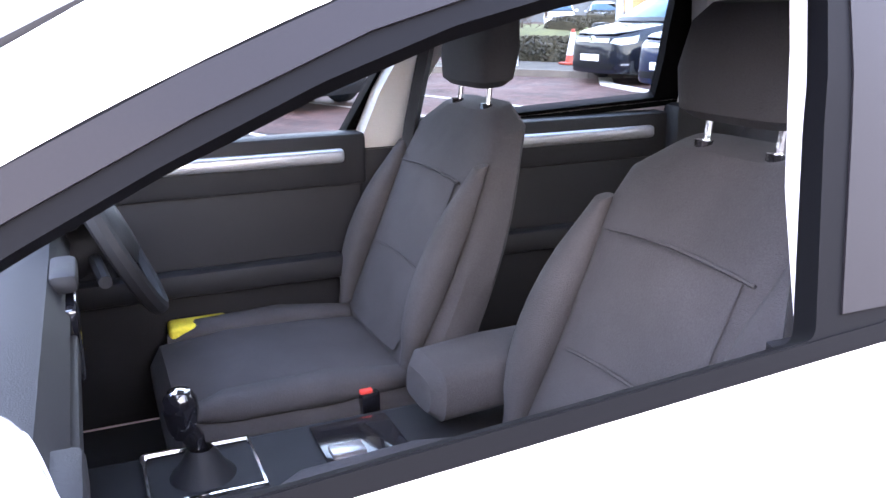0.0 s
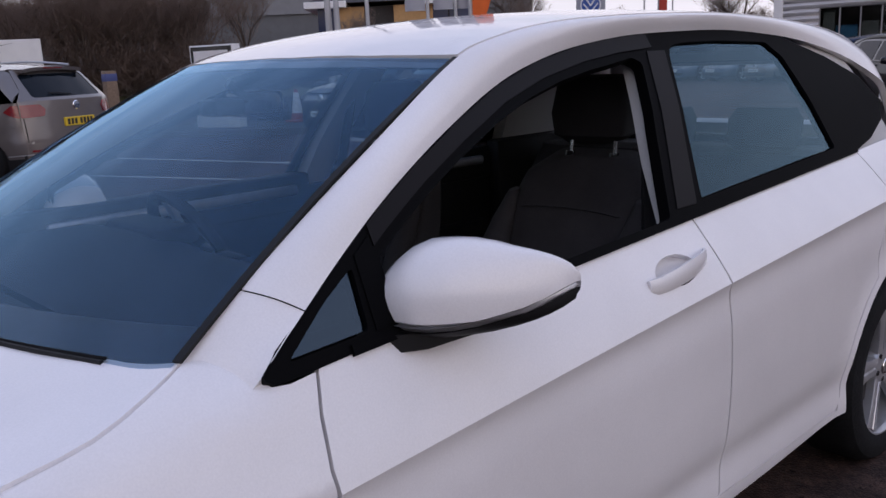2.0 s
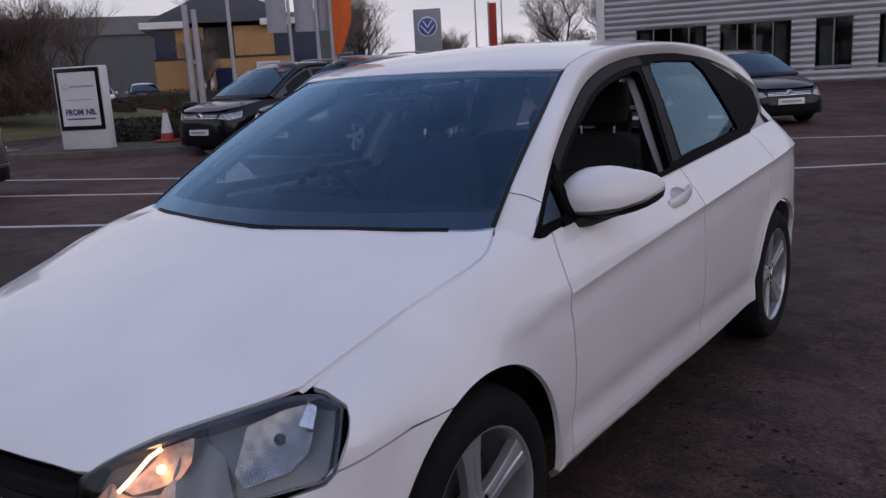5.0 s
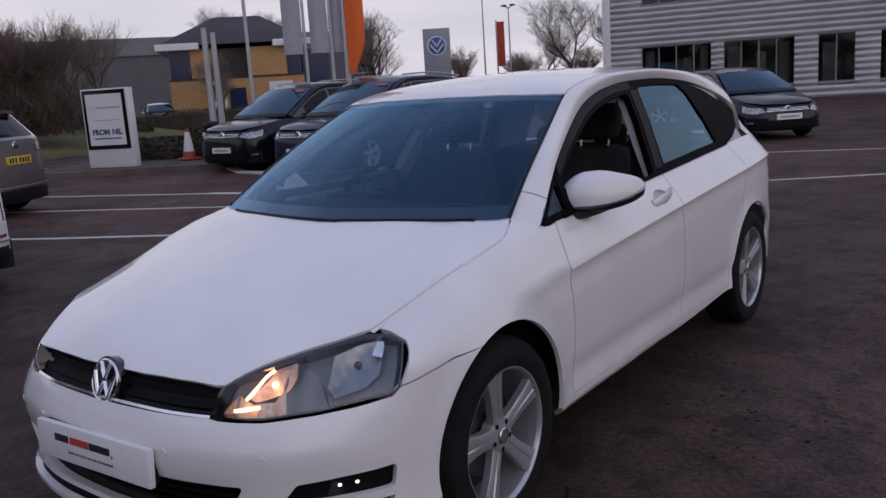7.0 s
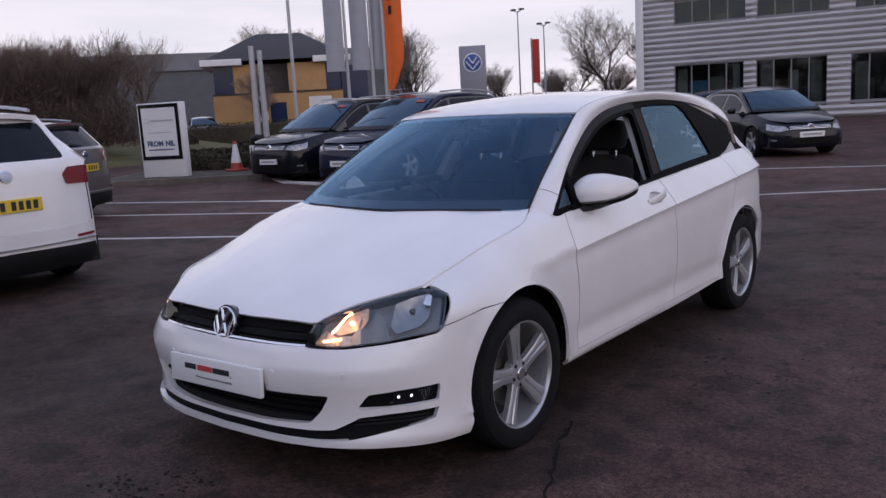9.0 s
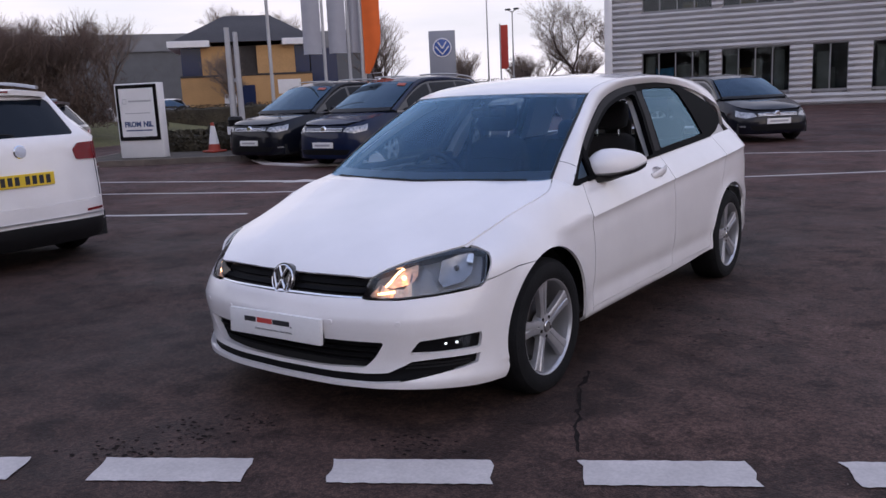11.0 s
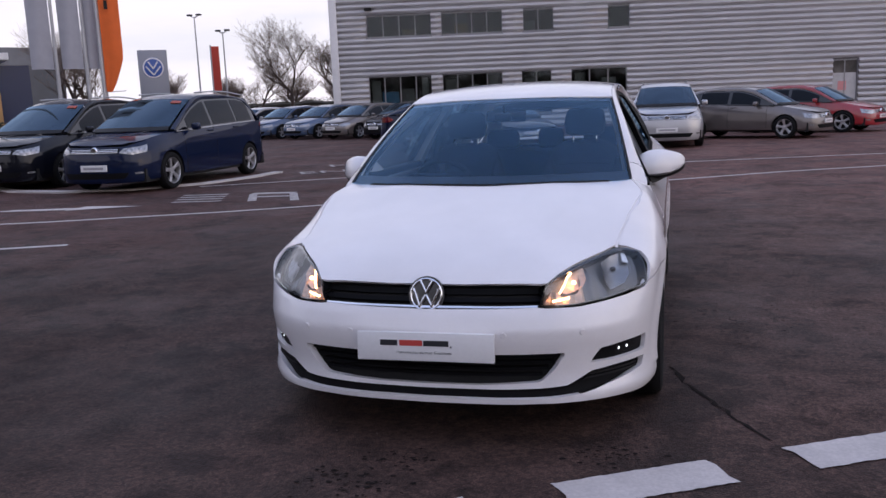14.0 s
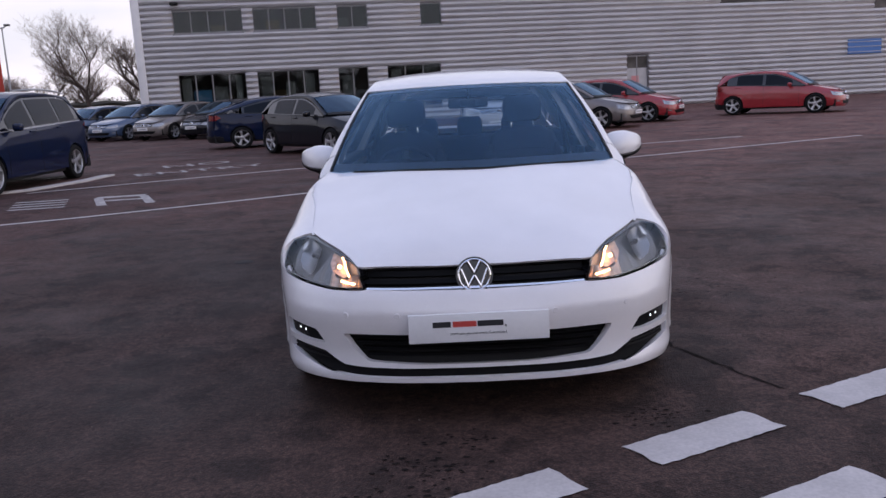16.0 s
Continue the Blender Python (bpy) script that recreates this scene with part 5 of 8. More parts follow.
# ---- ground and markings ----
def asphalt_mat():
    m, nt, b = node_mat("asphalt")
    tc = nt.nodes.new("ShaderNodeTexCoord")

    def noise(scale, detail=5.0, rough=0.6):
        n = nt.nodes.new("ShaderNodeTexNoise")
        n.inputs["Scale"].default_value, n.inputs["Detail"].default_value, n.inputs["Roughness"].default_value = scale, detail, rough
        nt.links.new(tc.outputs["Object"], n.inputs["Vector"])
        return n

    def ranged(n, lo, hi, a, c):
        r = nt.nodes.new("ShaderNodeMapRange")
        r.inputs["From Min"].default_value, r.inputs["From Max"].default_value = lo, hi
        r.inputs["To Min"].default_value, r.inputs["To Max"].default_value = a, c
        nt.links.new(n.outputs["Fac"], r.inputs["Value"])
        return r.outputs["Result"]

    start = (0.077, 0.044, 0.036, 1)
    stones = nt.nodes.new("ShaderNodeTexVoronoi")
    stones.inputs["Scale"].default_value = 130
    nt.links.new(tc.outputs["Object"], stones.inputs["Vector"])
    rs = nt.nodes.new("ShaderNodeMapRange")
    rs.inputs["From Max"].default_value = 0.6
    rs.inputs["To Min"].default_value, rs.inputs["To Max"].default_value = 1.35, 0.6
    nt.links.new(stones.outputs["Distance"], rs.inputs["Value"])
    c = multiply(nt, None, rs.outputs["Result"], start)
    c = multiply(nt, c, ranged(noise(38), 0.32, 0.68, 0.48, 1.45), start)
    c = multiply(nt, c, ranged(noise(6.5), 0.34, 0.66, 0.66, 1.22), start)
    c = multiply(nt, c, ranged(noise(0.55, 6.0, 0.65), 0.38, 0.62, 0.70, 1.12), start)
    c = multiply(nt, c, ranged(noise(0.16, 4.0), 0.36, 0.62, 0.82, 1.12), start)
    c = multiply(nt, c, ranged(noise(1.4, 7.0, 0.7), 0.53, 0.57, 1.0, 0.60), start)
    c = multiply(nt, c, ranged(noise(3.7, 6.0, 0.7), 0.56, 0.60, 1.0, 0.62), start)
    # the lane beyond the bays is surfaced in a paler, redder stone
    sep = nt.nodes.new("ShaderNodeSeparateXYZ")
    nt.links.new(tc.outputs["Object"], sep.inputs["Vector"])
    across = nt.nodes.new("ShaderNodeMath")
    across.operation, across.inputs[1].default_value = "MULTIPLY_ADD", -0.48
    along_y = nt.nodes.new("ShaderNodeMath")
    along_y.operation, along_y.inputs[1].default_value = "MULTIPLY", 0.88
    nt.links.new(sep.outputs["Y"], along_y.inputs[0])
    nt.links.new(sep.outputs["X"], across.inputs[0])
    nt.links.new(along_y.outputs["Value"], across.inputs[2])
    edge = nt.nodes.new("ShaderNodeMath")
    edge.operation, edge.inputs[1].default_value = "MULTIPLY_ADD", 4.0
    nt.links.new(noise(0.4, 4.0).outputs["Fac"], edge.inputs[0])
    nt.links.new(across.outputs["Value"], edge.inputs[2])
    lane = nt.nodes.new("ShaderNodeMapRange")
    lane.interpolation_type = "SMOOTHSTEP"
    lane.inputs["From Min"].default_value, lane.inputs["From Max"].default_value = 5.0, 11.0
    nt.links.new(edge.outputs["Value"], lane.inputs["Value"])
    tone = nt.nodes.new("ShaderNodeVectorMath")
    tone.operation, tone.inputs[1].default_value = "MULTIPLY", (1.75, 1.48, 1.52)
    nt.links.new(c, tone.inputs[0])
    mixed = nt.nodes.new("ShaderNodeMix")
    mixed.data_type = "VECTOR"
    nt.links.new(lane.outputs["Result"], mixed.inputs["Factor"])
    nt.links.new(c, mixed.inputs[4])
    nt.links.new(tone.outputs["Vector"], mixed.inputs[5])
    # a paler stretch along the car's near flank, behind the give-way line
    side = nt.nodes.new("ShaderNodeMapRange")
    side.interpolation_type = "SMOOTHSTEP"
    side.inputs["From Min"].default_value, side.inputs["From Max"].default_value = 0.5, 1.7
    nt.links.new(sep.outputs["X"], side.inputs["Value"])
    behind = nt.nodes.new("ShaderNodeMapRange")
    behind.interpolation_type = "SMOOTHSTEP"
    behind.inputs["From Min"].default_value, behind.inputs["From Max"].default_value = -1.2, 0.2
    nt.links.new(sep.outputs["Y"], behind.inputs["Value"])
    # mask of the paler stretch, soft at both edges
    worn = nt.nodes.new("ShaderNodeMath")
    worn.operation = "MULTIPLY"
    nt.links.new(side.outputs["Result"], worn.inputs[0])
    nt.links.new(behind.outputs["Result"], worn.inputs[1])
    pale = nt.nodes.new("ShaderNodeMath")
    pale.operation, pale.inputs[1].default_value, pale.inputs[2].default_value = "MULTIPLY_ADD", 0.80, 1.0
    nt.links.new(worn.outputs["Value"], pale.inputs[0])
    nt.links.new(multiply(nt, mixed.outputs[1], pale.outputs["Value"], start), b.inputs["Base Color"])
    b.inputs["Specular IOR Level"].default_value = 0.25
    nt.links.new(ranged(noise(0.9, 5.0), 0.3, 0.7, 0.62, 0.9), b.inputs["Roughness"])
    bp = nt.nodes.new("ShaderNodeBump")
    bp.inputs["Strength"].default_value, bp.inputs["Distance"].default_value = 0.55, 0.006
    nt.links.new(stones.outputs["Distance"], bp.inputs["Height"])
    nt.links.new(bp.outputs["Normal"], b.inputs["Normal"])
    return m


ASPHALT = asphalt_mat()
LINE = surface("road_paint", (0.52, 0.475, 0.455), 0.7, grain=0.09, grain_scale=70, blotch=0.10, blotch_scale=5, bump=0.12)
LINE_WORN = surface("worn_road_paint", (0.38, 0.345, 0.33), 0.75, grain=0.35, grain_scale=30, blotch=0.25, blotch_scale=5, bump=0.3)
KERB = surface("kerb_stone", (0.13, 0.105, 0.09), 0.85, grain=0.15, grain_scale=60, blotch=0.2, blotch_scale=3, bump=0.3, vary=0.12)
SOIL = surface("soil", (0.060, 0.048, 0.038), 0.95, grain=0.4, grain_scale=25, blotch=0.3, blotch_scale=2, bump=0.6)
GRASS = surface("grass", (0.098, 0.090, 0.028), 0.95, grain=0.45, grain_scale=18, blotch=0.35, blotch_scale=0.6, bump=0.6)
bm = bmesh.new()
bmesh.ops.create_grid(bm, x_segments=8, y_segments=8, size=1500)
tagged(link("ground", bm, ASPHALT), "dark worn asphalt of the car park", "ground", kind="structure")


def strip(pts, width, z=0.004):
    """A flat painted band along points, with slightly uneven edges."""
    rnd = random.Random(len(pts) * 7 + int(width * 100))
    bm = bmesh.new()
    dense = []
    for a, b in zip(pts, pts[1:]):
        a, b = Vector(a), Vector(b)
        n = max(1, int((b - a).length / 0.25))
        dense += [a.lerp(b, i / n) for i in range(n)]
    dense.append(Vector(pts[-1]))
    prev = None
    for i, p in enumerate(dense):
        d = (dense[min(i + 1, len(dense) - 1)] - dense[max(i - 1, 0)]).normalized()
        n = Vector((-d.y, d.x)) * width / 2
        q = [bm.verts.new((*(p + n * (1 + rnd.uniform(-0.06, 0.06))), z)), bm.verts.new((*(p - n * (1 + rnd.uniform(-0.06, 0.06))), z))]
        if prev:
            bm.faces.new((prev[0], prev[1], q[1], q[0]))
        prev = q
    bmesh.ops.recalc_face_normals(bm, faces=bm.faces[:])
    for f in bm.faces:
        if f.normal.z < 0:
            f.normal_flip()
    return bm


def marking(name, bm, label, mat=LINE, group=""):
    return tagged(link(name, bm, mat, smooth=False), label, "road marking", group, kind="structure")


marking("bay_line", strip([(-14.0, 0.1), (-6.9, 2.95), (-5.35, 3.63)], 0.11), "white painted bay line on the asphalt")
marking("lane_line", strip([(-16.3, 1.9), (-12.5, 3.3), (-9.09, 4.6), (-7.0, 5.35), (-4.97, 6.27), (-3.27, 7.25), (0, 9.3), (2.63, 11.0), (8, 13.6)], 0.10), "thin white painted lane line on the asphalt")
marking("lane_line", strip([(-15.5, 4.5), (-10.81, 5.85), (-8.4, 6.52)], 0.11), "white painted lane line on the asphalt")
marking("lane_line", strip([(-7.49, 9.79), (-5.5, 10.95), (-3.51, 12.08), (0.2, 13.2), (6, 15.0)], 0.10), "thin white painted lane line beside the parking bays")
marking("bay_line", strip([(-26.5, 11.2), (-21.2, 10.3), (-18.0, 8.4)], 0.14), "pale edge line of the side road")
bm = bmesh.new()
for loop in ([(-8.72, 6.36), (-7.72, 6.56), (-7.72, 6.46), (-6.77, 6.99), (-7.72, 6.96), (-7.72, 6.79), (-8.72, 6.56)],):
    bm.faces.new([bm.verts.new((x, y, 0.0045)) for x, y in loop])
marking("lane_arrow", bm, "white painted arrow on the asphalt")
bm = strip([(-12.23, 9.96), (-11.09, 9.24), (-9.84, 9.03), (-8.6, 9.34), (-7.7, 10.25), (-7.36, 11.49), (-7.31, 12.63)], 0.24, 0.03)
g = bmesh.ops.extrude_face_region(bm, geom=bm.faces[:])
bmesh.ops.translate(bm, verts=[v for v in g["geom"] if isinstance(v, bmesh.types.BMVert)], vec=(0, 0, -0.05))
bmesh.ops.recalc_face_normals(bm, faces=bm.faces[:])
tagged(link("kerb_edge", bm, LINE, smooth=False), "white painted kerb round the raised parking bay", "kerb", kind="structure")

# give-way dashes: two rows of worn blocks
ux, uy = 0.8712, 0.4909
rnd = random.Random(5)


def dash(x, y, length=0.612, width=0.20):
    bm = bmesh.new()
    pts = []
    n = 26
    for k in range(n + 1):
        pts.append((k / n * length, rnd.uniform(-0.0035, 0.0035)))
    pts += [(length + 0.012 + rnd.uniform(-0.008, 0.008), -width * k / 4) for k in range(1, 4)]
    for k in range(n + 1):
        pts.append((length * (1 - k / n) + 0.02, -width + rnd.uniform(-0.004, 0.004)))
    pts += [(0.015 + rnd.uniform(-0.01, 0.01), -width * (1 - k / 4)) for k in range(1, 4)]
    vs = [bm.verts.new((x + ux * a + uy * -b, y + uy * a + ux * b, 0.005)) for a, b in pts]
    f = bm.faces.new(vs)
    if f.normal.z < 0:
        f.normal_flip()
    bm.normal_update()
    for f in bm.faces:
        if f.normal.z < 0:
            f.normal_flip()
    return bm


for k in range(-3, 4):
    marking("give_way_dash", dash(0.516 + 0.816 * k, -1.093 + 0.459 * k), "worn white dash of a give-way line", LINE, "give-way dashes")
    marking("give_way_dash", dash(0.715 + 0.816 * k, -1.612 + 0.459 * k), "worn white dash of a give-way line", LINE, "give-way dashes")
text_turn = math.degrees(math.atan2(2.05, 3.6))
letters("ENTRY", 0.62, Matrix.Translation((-5.55, 13.0, 0.005)) @ pose(0, 0, 0, 0, 0, text_turn), LINE_WORN, "road_writing", None, 0.0)
letters("NO", 0.70, Matrix.Translation((-6.15, 14.6, 0.005)) @ pose(0, 0, 0, 0, 0, text_turn), LINE_WORN, "road_writing", None, 0.0)
for ob in [o for o in scene.objects if o.name.startswith("road_writing")]:
    tagged(ob, "worn white painted words on the asphalt", "road marking", kind="structure")
for k in range(4):
    a = Vector((-6.52 - 0.13 * k, 7.42 + 0.31 * k))
    marking("road_bar", strip([a, a + Vector((0.76, 0.12))], 0.12), "worn white painted bar on the asphalt", LINE_WORN, "painted bars")
for a, b, w in (((-5.74, 8.52), (-5.02, 8.62), 0.24), ((-5.20, 7.48), (-5.68, 8.45), 0.13), ((-4.53, 7.55), (-5.02, 8.55), 0.13), ((-5.42, 8.06), (-4.82, 8.16), 0.16)):
    marking("road_bar", strip([a, b], w), "worn white painted bar on the asphalt", LINE_WORN, "painted bars")
bm = bmesh.new()
lathe(bm, [(0.001, 0.005), (0.058, 0.005), (0.063, 0.003), (0.076, 0.004), (0.080, 0.0)], axis="z", seg=28, centre=(-1.95, 2.85, 0.0))
tagged(link("manhole_cover", bm, surface("iron_cover", (0.055, 0.050, 0.048), 0.85, 0.0, grain=0.4, grain_scale=40, bump=0.4, spec=0.1)), "round dark iron cover in the asphalt", "manhole cover")

# cracks and darker patches
CRACK = surface("crack", (0.022, 0.018, 0.017), 0.95, grain=0.3, grain_scale=60, spec=0.04)


def crack(pts, width, seed):
    r = random.Random(seed)
    line = []
    for a, b in zip(pts, pts[1:]):
        a, b = Vector(a), Vector(b)
        n = max(2, int((b - a).length / 0.05))
        line += [a.lerp(b, i / n) + Vector((r.uniform(-1, 1), r.uniform(-1, 1))) * 0.014 for i in range(n)]
    bm = bmesh.new()
    prev = None
    for i, p in enumerate(line):
        w = width * r.uniform(0.05, 0.8)
        q = [bm.verts.new((p.x - w, p.y + w * 0.6, 0.0032)), bm.verts.new((p.x + w, p.y - w * 0.6, 0.0032))]
        if prev:
            f = bm.faces.new((prev[0], prev[1], q[1], q[0]))
        prev = q
    bm.normal_update()
    for f in bm.faces:
        if f.normal.z < 0:
            f.normal_flip()
    return tagged(link("crack", bm, CRACK, smooth=False), "thin dark crack in the asphalt", "crack", kind="stuff")


crack([(0.93, 0.3), (1.00, 0.05), (1.10, -0.15), (1.22, -0.40), (1.36, -0.64)], 0.022, 1)
crack([(-3.4, 0.4), (-2.6, 0.8), (-1.9, 0.75)], 0.005, 3)

# dark oily crumbs in loose patches on the asphalt
rnd = random.Random(29)
bm = bmesh.new()
for cx, cy, sx_, sy_, n in ((-0.19, -1.20, 0.10, 0.07, 60), (-0.24, -1.48, 0.13, 0.06, 70), (-0.07, -0.98, 0.07, 0.05, 30), (0.68, -0.83, 0.09, 0.06, 45), (0.85, 1.7, 0.10, 0.30, 40), (1.3, 1.3, 0.16, 0.22, 50), (-3.6, 1.8, 0.35, 0.18, 60)):
    for k in range(n):
        x, y, s = rnd.gauss(cx, sx_), rnd.gauss(cy, sy_), rnd.uniform(0.004, 0.016)
        ring_ = [bm.verts.new((x + s * rnd.uniform(0.5, 1.3) * math.cos(a), y + 0.7 * s * rnd.uniform(0.5, 1.3) * math.sin(a), 0.0030)) for a in (0.2, 1.3, 2.3, 3.4, 4.5, 5.5)]
        tip = bm.verts.new((x, y, 0.0036 + 0.1 * s))
        for a, b in zip(ring_, ring_[1:] + ring_[:1]):
            bm.faces.new((a, b, tip))
tagged(link("asphalt_stain", bm, CRACK, smooth=False), "dark crumbly oil stains on the asphalt", "stain", kind="stuff")

# grit on the asphalt
rnd = random.Random(11)
bm = bmesh.new()
for k in range(900):
    x, y = rnd.uniform(-4, 4.5), rnd.uniform(-3.2, 5.5)
    if abs(x) < 0.7 and -0.5 < y < 3.2:
        continue
    s = rnd.uniform(0.002, 0.006)
    vs = [bm.verts.new((x + s * rnd.uniform(-1, 1), y + s * rnd.uniform(-1, 1), s * h)) for h in (0, 0, 0, 1.2)]
    for a, b, c in ((0, 1, 3), (1, 2, 3), (2, 0, 3)):
        bm.faces.new((vs[a], vs[b], vs[c]))
tagged(link("grit", bm, KERB, smooth=False), "loose pale grit on the asphalt", "grit", kind="stuff")

# planted island with kerb, verge and bank
def slab(outline, z, name, mat, label, cat, depth=0.14):
    bm = bmesh.new()
    f = bm.faces.new([bm.verts.new((x, y, z)) for x, y in outline])
    if f.calc_center_median() is not None:
        bm.normal_update()
        if f.normal.z < 0:
            f.normal_flip()
    g = bmesh.ops.extrude_face_region(bm, geom=[f])
    bmesh.ops.translate(bm, verts=[v for v in g["geom"] if isinstance(v, bmesh.types.BMVert)], vec=(0, 0, -depth))
    bmesh.ops.recalc_face_normals(bm, faces=bm.faces[:])
    return tagged(link(name, bm, mat, smooth=False), label, cat, kind="structure")


island = spline([(-15.77, 7.76), (-13.76, 9.01), (-12.23, 10.34), (-12.9, 12.73), (-15.67, 16.07), (-19.01, 17.03), (-19.49, 13.21), (-17.68, 9.96), (-16.43, 8.24)], 6, True)
slab(island, 0.12, "planting_bed", SOIL, "bare brown soil of a planted island", "planting bed")
loop = [Vector(p) for p in island]
kerb = tagged(new("kerb"), "pale concrete kerb round the planted island", "kerb", kind="structure")
step = 0
for i in range(len(loop)):
    a, b = loop[i - 1], loop[i]
    d = (b - a).normalized()
    n = Vector((d.y, -d.x)) * 0.06
    bm = bmesh.new()
    lo = [(*(a - n), 0), (*(b - n), 0), (*(b + n), 0), (*(a + n), 0)]
    loft(bm, [[Vector(p) for p in lo], [Vector((p[0], p[1], 0.125)) for p in lo], [Vector((p[0] * 1, p[1], 0.135)) + Vector((*((a + b) / 2 - Vector(p[:2])), 0)) * 0.03 for p in lo]])
    link("kerb_stone", bm, KERB, kerb, smooth=False)
slab([(-18.8, 6.2), (-16.9, 7.0), (-18.2, 9.2), (-20.8, 9.3)], 0.08, "pavement", KERB, "pale paved traffic island", "pavement", 0.12)
bank = bmesh.new()
nx, ny = 26, 26
grid = [[bank.verts.new((0, 0, 0)) for _ in range(ny + 1)] for _ in range(nx + 1)]
for i in range(nx + 1):
    for j in range(ny + 1):
        t, s = i / nx, j / ny
        base = Vector((-22.5, -14.0)).lerp(Vector((-24.5, 21.0)), t)
        p = base + Vector((-16, 2)) * s
        z = 0.05 + (0.5 + 0.9 * (1 - smoothstep(0.45, 0.9, t))) * smoothstep(-0.1, 0.62, s) + 0.15 * noise.noise(Vector((p.x * 0.3, p.y * 0.3, 0)))
        grid[i][j].co = (p.x, p.y, z if j else -0.05)
for i in range(nx):
    for j in range(ny):
        bank.faces.new((grid[i][j], grid[i][j + 1], grid[i + 1][j + 1], grid[i + 1][j]))
bank.normal_update()
for f in bank.faces:
    if f.normal.z < 0:
        f.normal_flip()
tagged(link("grass_bank", bank, GRASS), "low mown grass bank beside the road", "grass bank", kind="structure")

# ---- other vehicles ----
def vehicle(name, label, colour, at, turn, hw=0.88, yf=-0.86, yr=3.35, wb=2.62, r=0.315, nose_z=0.68, cowl=(0.22, 0.97), roof0=(0.95, 1.36), top=1.47, roof1=(3.0, 1.36), belt=(0.90, 1.0), roof_hw=0.56, glass_y=2.85,
            tail_y=3.3, rails=False, rear_plate=False, dark_glass=True, category="car", group="", tail_colour=TAIL_RED, rise=0.0, sticker=False):
    """A parked vehicle in simple body parts, its front axle at the pose, looking along -y before it is turned."""
    ob = empty(name, Matrix.Translation((at[0], at[1], rise)) @ pose(0, 0, 0, 0, 0, turn), label, category, group)
    plan = [(0, yf), (0.45 * hw, yf + 0.015), (0.72 * hw, yf + 0.10), (0.90 * hw, yf + 0.30), (0.985 * hw, yf + 0.62), (hw, 0.35), (hw, wb - 0.2), (0.97 * hw, yr - 0.5), (0.88 * hw, yr - 0.22), (0.68 * hw, yr - 0.08), (0.35 * hw, yr - 0.015), (0, yr)]
    bz = table([(yf, nose_z), (yf + 0.45, nose_z + 0.09), (cowl[0] - 0.1, belt[0] - 0.02), (cowl[0] + 0.3, belt[0]), (yr, belt[1])])
    gx = lambda z: hw - 0.07 - (hw - 0.07 - roof_hw) * max(0.0, (z - belt[0]) / (top - 0.06 - belt[0])) ** 1.1
    ex = table([(yf, 0.55 * hw), (yf + 0.45, 0.80 * hw), (cowl[0], 0.88 * hw), (cowl[0] + 0.35, hw - 0.07), (yr, hw - 0.075)])

    def side(p, z):
        f = max(0.0, (z - 0.62 * bz(p.y)) / (0.38 * bz(p.y)))
        return sill(z) - max(0.0, p.x - ex(p.y)) * f ** 2.0 - 0.008 * math.exp(-((z - 0.66 * bz(p.y)) / 0.05) ** 2)

    front = table([(0.15, -0.06), (0.24, 0.0), (0.46, 0.0), (nose_z - 0.12, -0.03), (nose_z, -0.10), (nose_z + 0.15, -0.3)])
    back = table([(0.2, -0.05), (0.32, 0.0), (0.55, 0.0), (0.66, -0.04), (1.2, -0.12)])
    sk = Skin(plan, front, back, side, None, (yf + 0.46, yf + 0.12, yr - 0.35, yr - 0.1))
    sx, sy = sk.sx, sk.sy
    sh = lambda nm, loop, lift, mat=colour, st=(0.12, 0.07), **k: shell(nm, loop, lift, ob, mat, step=st, **k)
    ac = lambda yc, a0, a1, n=10: [(sy(yc + (r + 0.04) * math.cos(radians(a0 + (a1 - a0) * i / n))), r + (r + 0.04) * math.sin(radians(a0 + (a1 - a0) * i / n))) for i in range(n + 1)]
    f0 = yf + 0.40
    loop = [(sy(f0), 0.22)] + ac(0, 195, -12) + [(sy(wb * 0.5), 0.24)] + ac(wb, 192, -15) + [(sy(yr - 0.13), 0.3), (sy(yr - 0.13), bz(yr - 0.13))]
    loop += [(sy(y), bz(y)) for y in (wb + 0.1, wb - 0.4, wb * 0.5, cowl[0] + 0.3, cowl[0] - 0.1, 0.0, -0.25)] + [(sy(f0), bz(f0))]
    sh("body_side", loop, sk)
    sh("front_end", [(-sy(f0 + 0.002), 0.22), (-sx(0.5 * hw), 0.19), (sx(0.5 * hw), 0.19), (sy(f0 + 0.002), 0.22), (sy(f0), bz(f0)), (sx(0.6 * hw), nose_z - 0.015), (-sx(0.6 * hw), nose_z - 0.015), (-sy(f0), bz(f0))], sk, both=False, out=(0, -1, 0))
    zc = table([(yf + 0.06, nose_z), (yf + 0.25, nose_z + 0.10), (cowl[0] - 0.25, cowl[1] - 0.07), (cowl[0] + 0.2, cowl[1])])
    bon = lambda x, y: Vector((x, y, zc(y) - (zc(y) - bz(y)) * (abs(x) / ex(y)) ** 3))
    half = [(0, yf + 0.08), (0.55 * hw, yf + 0.12)] + [(ex(y), y) for y in (yf + 0.30, yf + 0.45, -0.15, 0.05, cowl[0] - 0.05, cowl[0] + 0.12)] + [(0.4 * hw, cowl[0] - 0.06), (0, cowl[0] - 0.12)]
    sh("bonnet", half + [(-x, y) for x, y in half[1:-1]][::-1], bon, both=False, out=(0, 0, 1))
    b_hw, t_hw = 0.83 * hw, roof_hw + 0.03

